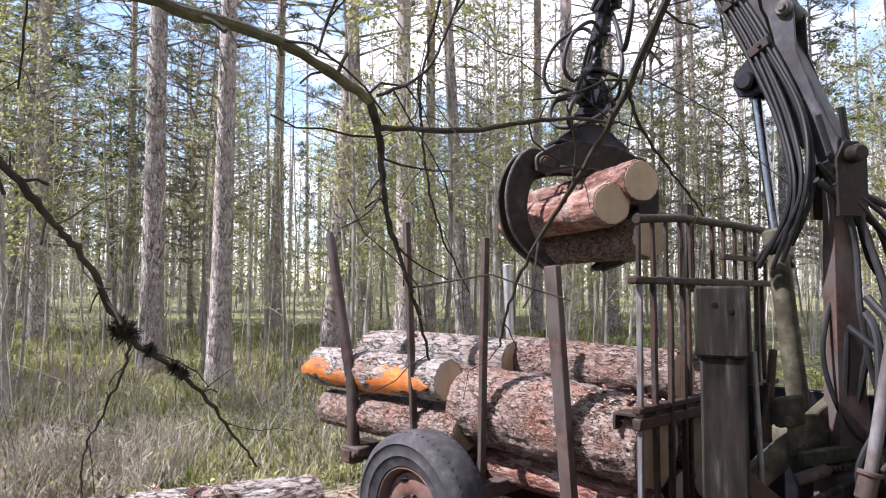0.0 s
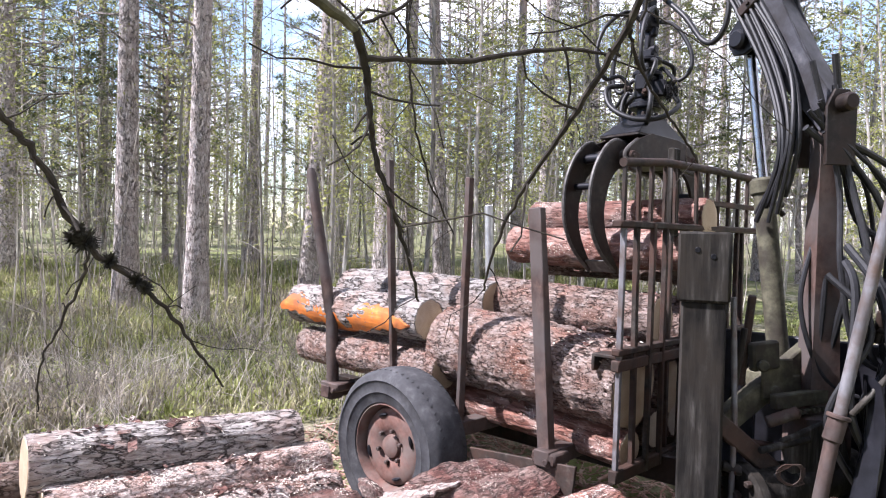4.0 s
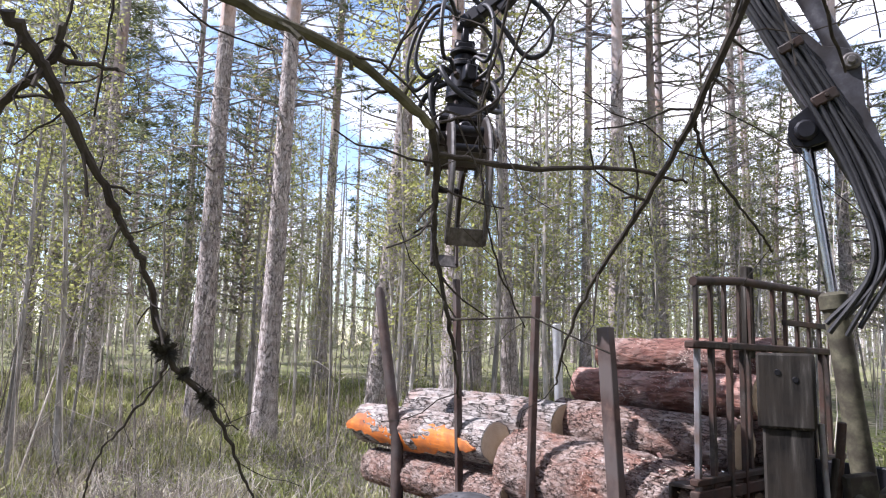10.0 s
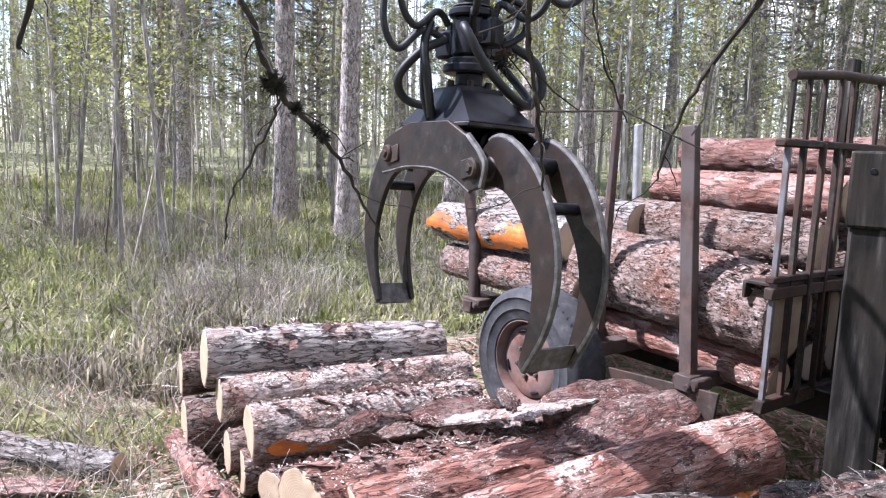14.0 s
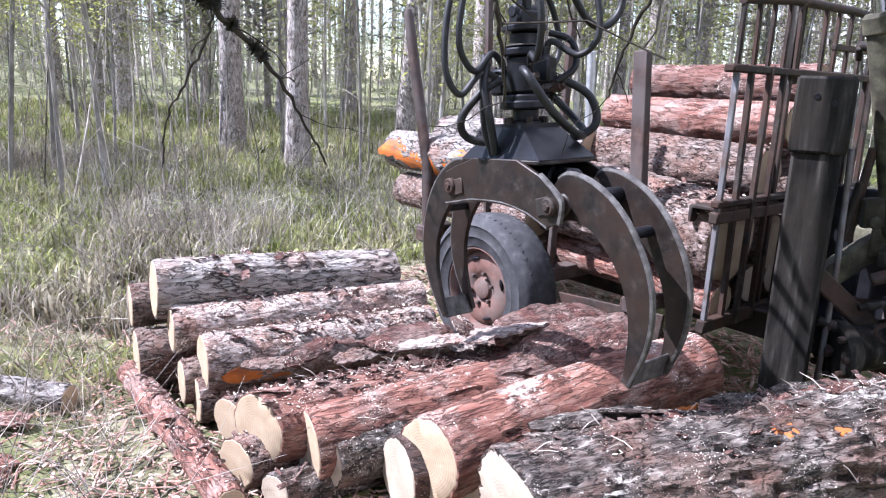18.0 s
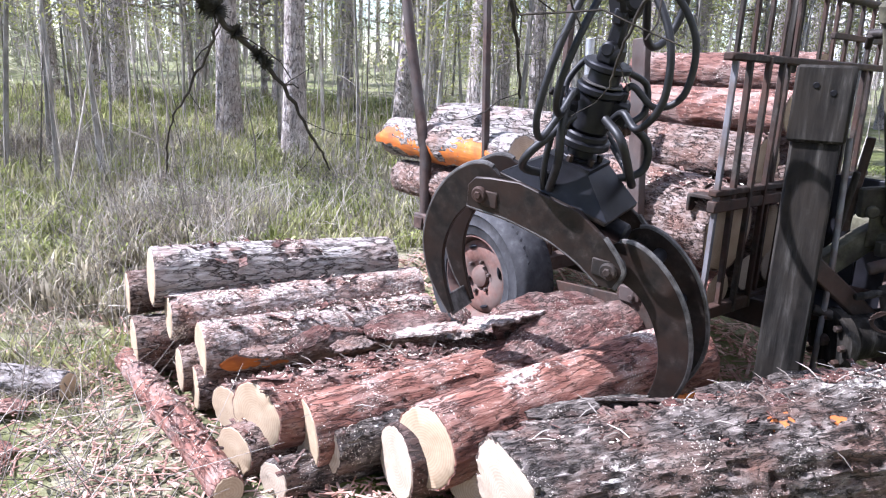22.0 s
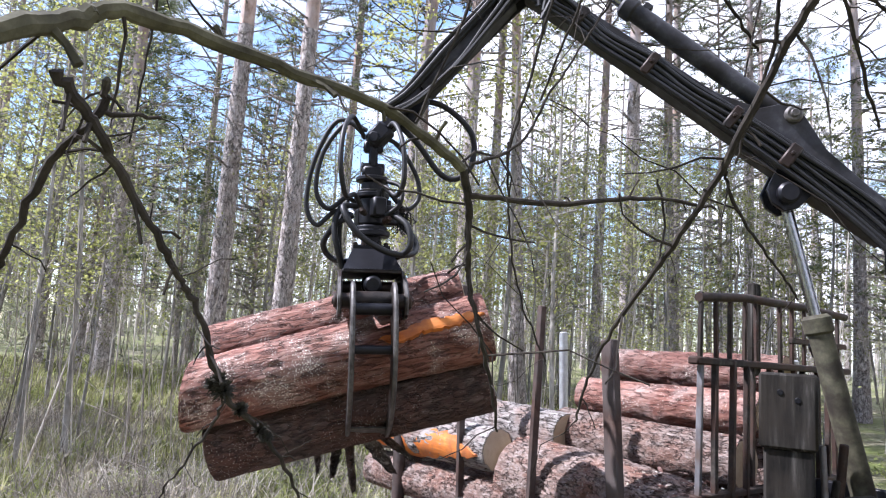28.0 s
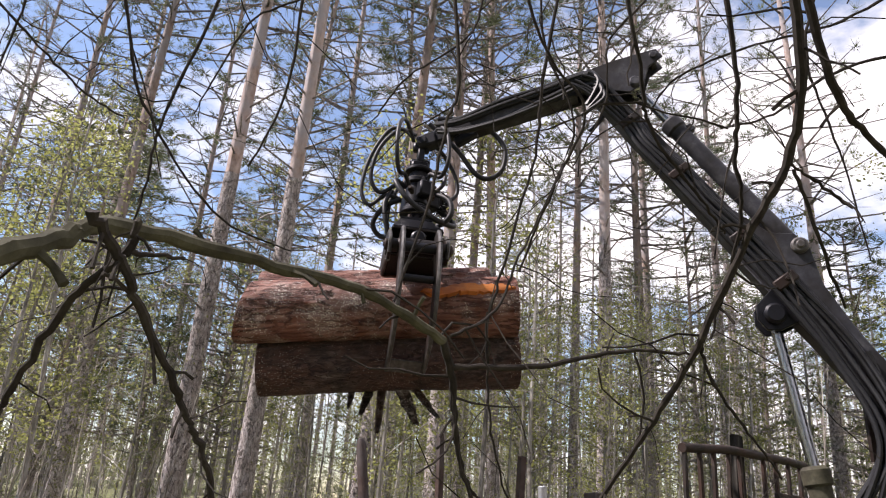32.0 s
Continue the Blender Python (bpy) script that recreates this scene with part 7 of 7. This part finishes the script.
    tagged(ob, "reddish bark chips and sawdust strewn on the ground", "bark litter", kind="stuff")


build_undergrowth()


# ---- branches hanging before the view ----
BRANCH = {
    "main": [(-0.474, 0.476, 2.042, 0.0118), (-0.452, 0.531, 2.077, 0.0116), (-0.427, 0.604, 2.129, 0.0105), (-0.398, 0.659, 2.167, 0.0094), (-0.290, 0.791, 2.181, 0.0081), (-0.165, 0.907, 2.182, 0.0071), (-0.067, 1.009, 2.146, 0.0066)],
    "down": [(-0.067, 1.009, 2.146, 0.0068), (-0.051, 1.045, 2.093, 0.0058), (-0.045, 1.081, 2.037, 0.0047), (-0.033, 1.117, 1.980, 0.0042), (0.011, 1.192, 1.869, 0.0032), (0.046, 1.265, 1.758, 0.0023)],
    "right": [(-0.052, 1.030, 2.112, 0.0050), (0.084, 1.090, 2.136, 0.0040), (0.228, 1.155, 2.182, 0.0032), (0.342, 1.186, 2.189, 0.0025)],
    "knob": [(-0.402, 0.569, 2.110, 0.0062), (-0.386, 0.600, 2.079, 0.0054), (-0.370, 0.633, 2.037, 0.0047), (-0.346, 0.670, 1.982, 0.0040), (-0.327, 0.704, 1.938, 0.0036), (-0.313, 0.724, 1.904, 0.0034), (-0.296, 0.766, 1.827, 0.0036), (-0.259, 0.815, 1.774, 0.0027), (-0.223, 0.858, 1.700, 0.0017), (-0.206, 0.894, 1.645, 0.0011)],
    "left": [(-0.379, 0.611, 2.118, 0.0040), (-0.389, 0.618, 2.089, 0.0045), (-0.446, 0.636, 2.034, 0.0040), (-0.494, 0.661, 1.955, 0.0035), (-0.516, 0.670, 1.915, 0.0030), (-0.555, 0.691, 1.856, 0.0025)],
    "stub": [(-0.389, 0.618, 2.089, 0.0030), (-0.349, 0.661, 2.099, 0.0020)],
    "hook": [(-0.295, 0.770, 1.814, 0.0018), (-0.327, 0.790, 1.762, 0.0015), (-0.373, 0.811, 1.703, 0.0012), (-0.394, 0.834, 1.643, 0.0008)],
    "sprig": [(-0.136, 0.931, 2.181, 0.0020), (-0.100, 0.945, 2.345, 0.0024), (-0.082, 0.944, 2.477, 0.0026), (-0.071, 0.937, 2.592, 0.0030), (-0.120, 0.872, 3.032, 0.0040)],
    "sprig2": [(-0.058, 1.008, 2.155, 0.0025), (0.009, 1.043, 2.208, 0.0022), (0.042, 1.072, 2.309, 0.0020), (0.087, 1.100, 2.424, 0.0016), (0.131, 1.088, 2.569, 0.0020), (0.065, 1.058, 2.785, 0.0024), (0.103, 1.014, 3.177, 0.0030)],
}
BRANCH_RIGHT = {
    "rmain": [(0.351, 0.717, 2.814, 0.0081), (0.416, 0.848, 2.529, 0.0072), (0.420, 0.925, 2.429, 0.0067), (0.380, 0.976, 2.337, 0.0063), (0.316, 1.063, 2.173, 0.0054), (0.256, 1.139, 2.053, 0.0045), (0.192, 1.211, 1.945, 0.0036), (0.154, 1.273, 1.849, 0.0027), (0.142, 1.324, 1.769, 0.0018)],
    "r2": [(0.429, 0.930, 2.414, 0.0030), (0.474, 0.976, 2.332, 0.0026), (0.531, 1.036, 2.241, 0.0022)],
    "r3": [(0.320, 1.062, 2.177, 0.0030), (0.356, 1.102, 2.116, 0.0025), (0.428, 1.148, 2.046, 0.0020), (0.479, 1.196, 1.999, 0.0016)],
    "r4": [(0.119, 0.775, 2.898, 0.0040), (0.199, 0.873, 2.546, 0.0030), (0.223, 0.917, 2.465, 0.0028), (0.310, 0.978, 2.381, 0.0022), (0.356, 1.022, 2.347, 0.0020)],
    "r5": [(0.292, 0.829, 2.960, 0.0050), (0.359, 0.930, 2.589, 0.0040), (0.365, 0.973, 2.464, 0.0036), (0.381, 1.020, 2.366, 0.0030), (0.343, 1.081, 2.192, 0.0020)],
    "r6": [(-0.005, 1.188, 2.245, 0.0020), (0.005, 1.238, 2.092, 0.0020), (0.033, 1.291, 1.978, 0.0018), (0.085, 1.344, 1.871, 0.0014)],
    "r7": [(0.154, 1.013, 3.200, 0.0040), (0.082, 1.125, 2.730, 0.0030), (0.070, 1.170, 2.548, 0.0026), (0.017, 1.220, 2.332, 0.0024), (-0.004, 1.244, 2.229, 0.0020)],
    "r8": [(-0.068, 0.916, 3.085, 0.0040), (0.065, 1.027, 2.702, 0.0030), (0.147, 1.065, 2.587, 0.0026), (0.097, 1.114, 2.452, 0.0022), (0.047, 1.175, 2.317, 0.0020)],
    "r9": [(0.569, 1.048, 2.413, 0.0030), (0.498, 1.013, 2.441, 0.0024), (0.446, 0.975, 2.448, 0.0020)],
    "r10": [(0.683, 1.047, 2.463, 0.0050), (0.565, 0.973, 2.505, 0.0050), (0.486, 0.901, 2.550, 0.0060), (0.382, 0.781, 2.778, 0.0070)],
    "r12": [(-0.467, 0.960, 3.158, 0.0040), (-0.517, 1.021, 2.816, 0.0034), (-0.598, 1.062, 2.541, 0.0028), (-0.617, 1.086, 2.398, 0.0022), (-0.658, 1.132, 2.201, 0.0016)],
    "r13": [(-0.738, 0.859, 3.040, 0.0040), (-0.655, 0.953, 2.700, 0.0032), (-0.608, 1.002, 2.526, 0.0026), (-0.484, 1.077, 2.365, 0.0020), (-0.353, 1.133, 2.319, 0.0014)],
    "r14": [(-0.343, 0.971, 3.167, 0.0035), (-0.380, 1.050, 2.841, 0.0030), (-0.401, 1.104, 2.617, 0.0024), (-0.457, 1.133, 2.481, 0.0020)],
    "r15": [(0.967, 1.271, 2.920, 0.0040), (0.686, 1.220, 2.804, 0.0034), (0.522, 1.186, 2.669, 0.0026), (0.419, 1.185, 2.632, 0.0018)],
    "r16": [(0.969, 1.316, 3.152, 0.0040), (0.732, 1.286, 2.972, 0.0032), (0.522, 1.239, 2.868, 0.0026), (0.358, 1.244, 2.781, 0.0022), (0.306, 1.259, 2.701, 0.0016)],
    "r17": [(0.034, 1.160, 3.392, 0.0040), (-0.044, 1.248, 3.013, 0.0030), (-0.074, 1.257, 2.881, 0.0026), (-0.195, 1.244, 2.763, 0.0022), (-0.260, 1.261, 2.668, 0.0016)],
    "r18": [(-0.298, 1.143, 3.323, 0.0036), (-0.403, 1.217, 2.989, 0.0030), (-0.542, 1.229, 2.886, 0.0024), (-0.608, 1.253, 2.765, 0.0020), (-0.652, 1.273, 2.669, 0.0014)],
    "r19": [(-1.230, 1.029, 2.988, 0.0040), (-1.043, 1.089, 2.827, 0.0030), (-0.927, 1.126, 2.726, 0.0024), (-0.833, 1.156, 2.645, 0.0020), (-0.742, 1.178, 2.597, 0.0014)],
    "r20": [(-0.858, 1.016, 3.188, 0.0036), (-0.936, 1.073, 2.932, 0.0030), (-0.973, 1.111, 2.766, 0.0024), (-1.021, 1.152, 2.589, 0.0020), (-1.057, 1.198, 2.390, 0.0016)],
    "r21": [(0.785, 1.173, 3.234, 0.0040), (0.651, 1.222, 2.986, 0.0032), (0.635, 1.260, 2.832, 0.0028), (0.711, 1.316, 2.641, 0.0022), (0.765, 1.370, 2.449, 0.0016)],
    "r22": [(0.383, 1.280, 3.466, 0.0040), (0.360, 1.360, 3.141, 0.0030), (0.252, 1.389, 2.984, 0.0026), (0.246, 1.427, 2.834, 0.0022), (0.176, 1.459, 2.680, 0.0016)],
    "r11": [(0.247, 1.176, 2.187, 0.0020), (0.265, 1.200, 2.100, 0.0020), (0.249, 1.218, 2.024, 0.0016)],
}
KNOT = Vector((-0.067, 1.009, 2.146))
CLUMP = Vector((-0.296, 0.766, 1.827))
LICHEN_SWAY = [(0, -0.048, -0.000, -0.004, -6.0), (6, -0.093, -0.000, 0.023, -4.7), (9, -0.077, 0.0, 0.033, -1.0), (10, -0.078, 0.0, 0.03, 6.0), (11, -0.08, 0.0, 0.028, 7.0), (12, -0.081, 0.0, 0.026, 3.0), (12.5, -0.055, -0.000, 0.052, 0.0), (13, -0.057, -0.000, 0.051, 0.0), (13.5, -0.061, -0.000, 0.061, 0.0), (14, -0.065, -0.000, 0.074, 0.0), (15, -0.073, -0.000, 0.068, 0.0), (17.5, -0.069, -0.000, 0.064, 0.0), (19, -0.064, -0.000, 0.048, 0.0), (21, -0.062, -0.000, 0.042, 0.0), (23, -0.065, -0.000, 0.049, 0.0), (24, -0.068, -0.000, 0.087, 0.0), (24.5, -0.070, -0.000, 0.076, 0.0), (26.5, -0.054, -0.000, 0.065, 0.0), (27, -0.035, -0.000, 0.042, 0.0), (28, 0.001, 0.000, 0.019, 0.0), (29, -0.000, -0.000, -0.000, 0.0), (30, -0.015, -0.000, 0.017, 0.0), (31, 0.009, 0.000, 0.000, 0.0), (32, 0.009, 0.000, 0.000, 0.0)]
SWAY_RIGHT = [(0, -0.043, -0.000, -0.001, 0.0), (3, -0.070, -0.000, -0.011, 0.0), (6, -0.062, -0.000, 0.003, 0.0), (8, -0.065, -0.000, 0.020, 0.0), (9, -0.051, -0.000, 0.062, 0.0), (10, -0.051, -0.000, 0.045, 0.0), (10.5, -0.040, -0.000, 0.033, 0.0), (28, 0.004, -0.000, 0.024, 0.0), (28.5, 0.008, 0.000, -0.001, 0.0), (29, -0.000, -0.000, 0.000, 0.0), (30, -0.023, -0.000, -0.001, 0.0), (31, -0.018, 0.000, -0.017, 0.0), (32, -0.020, 0.000, -0.037, 0.0)]
SWAY = [(0, -0.043, 0.0, -0.001, 4.9), (3, -0.070, 0.0, -0.011, 3.5), (6, -0.062, 0.0, 0.003, 2.0), (8, -0.065, 0.0, 0.020, 0.5), (9, -0.051, 0.0, 0.062, 2.0), (10, -0.051, 0.0, 0.045, 11.0), (10.5, -0.040, 0.0, 0.033, 13.0), (11.5, -0.04, 0.0, 0.033, 13.0), (26.5, 0.0, 0.0, 0.03, 9.0), (28, 0.004, 0.0, 0.024, 6.5), (28.5, 0.008, 0.0, -0.001, 3.0), (29, 0.0, 0.0, 0.0, 0.0), (30, -0.023, 0.0, -0.001, 0.0), (31, -0.018, 0.0, -0.017, -0.1), (32, -0.020, 0.0, -0.037, -0.1)]


def build_branch(name, lines, label, clumps=(), seed=1, side_length=1.0):
    rnd = random.Random(seed)
    first = True
    root = None
    side = []
    for key, pts in lines.items():
        P = curve_pts([p[:3] for p in pts], 8)
        R = []
        for i in range(len(pts) - 1):
            for k in range(8):
                R.append(pts[i][3] + (pts[i + 1][3] - pts[i][3]) * k / 8)
        R.append(pts[-1][3])
        P = [p + Vector((rnd.gauss(0, 0.0012), rnd.gauss(0, 0.0012), rnd.gauss(0, 0.0012))) if 0 < i < len(P) - 1 else p for i, p in enumerate(P)]
        R = [r * rnd.uniform(0.88, 1.15) for r in R]
        g = Geo().tube(P, R, 8)
        for i in range(4, len(P) - 2, 5):
            if rnd.random() < 0.7:
                d = Vector((rnd.gauss(0, 1), rnd.gauss(0, 0.5), rnd.gauss(0, 1))).normalized()
                l = rnd.uniform(0.008, 0.05)
                g.tube([P[i], P[i] + d * l * 0.6, P[i] + d * l + Vector((0, 0, -0.006))], [R[i] * 0.5, R[i] * 0.35, R[i] * 0.45], 5)
        for i in range(3, len(P) - 1, 4):
            if rnd.random() < 0.62:
                d = Vector((rnd.gauss(0, 1), rnd.gauss(0, 0.35), rnd.gauss(-0.25, 1))).normalized()
                l = rnd.uniform(0.04, 0.2) * (1.4 if R[i] < 0.005 else 1.0) * side_length
                q = P[i]
                line = [q]
                for k in range(4):
                    d = (d + Vector((rnd.gauss(0, 0.3), rnd.gauss(0, 0.15), rnd.gauss(-0.08, 0.3)))).normalized()
                    q = q + d * l / 4
                    line.append(q)
                r = min(R[i] * 0.55, 0.0022) * (0.4 + 0.6 * side_length)
                side.append((line, [r, r * 0.9, r * 0.8, r * 0.65, r * 0.7]))
        if root is None:
            root = new(name, g.mesh(name, M_BRANCH if name == "bare_branch" and seed == 3 else M_TWIG))
            tagged(root, label, "branch")
        else:
            part("twig", g, M_TWIG, root)
    for line, rad in side:
        part("twig", Geo().tube(line, rad, 5), M_TWIG, root)
    for p, size in clumps:
        g = Geo()
        tuft(g, Vector(p), size, 160, rnd, 1.0)
        part("lichen", g, M_LICHEN, root, "shaggy dark lichen clump")
    return root


def clump_at(lines, key, i):
    return Vector(lines[key][i][:3])


NEAR_BRANCH = {k: v for k, v in BRANCH.items() if k in ("main", "down", "right", "sprig", "sprig2")}
LICHEN_BRANCH = {k: v for k, v in BRANCH.items() if k not in NEAR_BRANCH}
BRANCH_OB = build_branch("bare_branch", NEAR_BRANCH, "bare mossy branch hanging near the camera", [], 3)
LICHEN_OB = build_branch("lichen_branch", LICHEN_BRANCH, "thin drooping branch with shaggy dark lichen",
                         [(clump_at(BRANCH, "knob", 6), 0.02), (clump_at(BRANCH, "knob", 6) + Vector((-0.012, 0, 0.004)), 0.014), (clump_at(BRANCH, "knob", 6).lerp(clump_at(BRANCH, "knob", 7), 0.4), 0.013), (clump_at(BRANCH, "knob", 6).lerp(clump_at(BRANCH, "knob", 7), 0.85), 0.014), (clump_at(BRANCH, "knob", 7), 0.013), (clump_at(BRANCH, "knob", 5).lerp(clump_at(BRANCH, "knob", 6), 0.85), 0.012)], 5, side_length=0.3)
BRANCH_R_OB = build_branch("bare_branch", BRANCH_RIGHT, "thin bare knobbly branch hanging near the camera", [], 4)


# ---- what moves ----
def blend(a, b, k):
    k = max(0, min(1, k))
    k = k * k * (3 - 2 * k)
    return Matrix.LocRotScale(a.translation.lerp(b.translation, k), a.to_quaternion().slerp(b.to_quaternion(), k), None)


def sag(t):
    """How much lower the bundle hangs while the jaws are still closing on it."""
    return from_table(SAG, t)


SAG = [(22.0, 0.18), (23.0, 0.14), (24.0, 0.06), (24.5, 0.04), (26.5, -0.02), (28.0, 0.0)]
TILT = [(0.0, 5.0), (22.0, 8.0), (24.0, 12.5), (26.5, 10.0), (27.0, 8.7), (28.0, 17.0), (28.5, 13.0), (29.0, 10.0), (29.5, 13.0), (30.0, 11.5), (30.5, 8.0), (31.0, 5.5), (32.0, 6.7)]
SLIDE = [(30.0, 0.0), (31.0, 0.12), (32.0, 0.04)]
BUNDLE_TURN = [(22.0, -8.0), (23.0, -13.0), (23.5, -8.0), (24.0, -2.0), (27.0, 4.0), (28.0, -6.0), (29.0, 5.0), (30.0, -3.0), (32.0, -5.0)]


def motions():
    rows = GRAPPLE_ROWS
    walk(GRAPPLE, [(r[0], head_pose(r)) for r in rows])
    for J, sgn, pin, k in zip(JAWS, (1, -1), (FAR_PIN, NEAR_PIN), (8, 7)):
        walk(J, [(r[0], pose(pin[0], 0, pin[1], 0, -sgn * r[k] * 0.74, 0)) for r in rows])
    walk(BOOM_OB, [(r[0], boom_pose(r)) for r in rows])
    walk(STICK_OB, [(r[0], stick_pose(r)) for r in rows])
    walk(SLIDE_OB, [(r[0], slide_pose(r)) for r in rows])
    walk(LIFT_BARREL, [(r[0], lift_poses(r)[0]) for r in rows])
    walk(LIFT_ROD, [(r[0], lift_poses(r)[1]) for r in rows])
    walk(STICK_CYLINDER, [(r[0], stick_cylinder_poses(r)[0]) for r in rows])
    walk(STICK_ROD, [(r[0], stick_cylinder_poses(r)[1]) for r in rows])
    for ob, at, rest in FIRST:
        last = Matrix.Translation(tp(*rest)) @ pose(0, 0, 0, 0, 0, 135)
        walk(ob, [(r[0], blend(level_pose(r) @ pose(*at, 0, 0, 100), last, (r[0] - 3.2) / 1.3)) for r in rows])
    for ob, at, rest, start, span in SECOND:
        walk(ob, [(r[0], blend(rest, level_pose(r) @ pose(at[0], at[1] + at[3] * sag(r[0]) + from_table(SLIDE, r[0]), at[2] - sag(r[0]), 0, from_table(TILT, r[0]), 90 + from_table(BUNDLE_TURN, r[0])), (r[0] - start) / span)) for r in rows])
    for ob, at, sway in ((BRANCH_OB, KNOT, SWAY), (LICHEN_OB, CLUMP, LICHEN_SWAY), (BRANCH_R_OB, KNOT, SWAY_RIGHT)):
        walk(ob, [(t, Matrix.Translation(at) @ pose(x, y, z, 0, a, 0) @ Matrix.Translation(-at)) for t, x, y, z, a in sway])


motions()
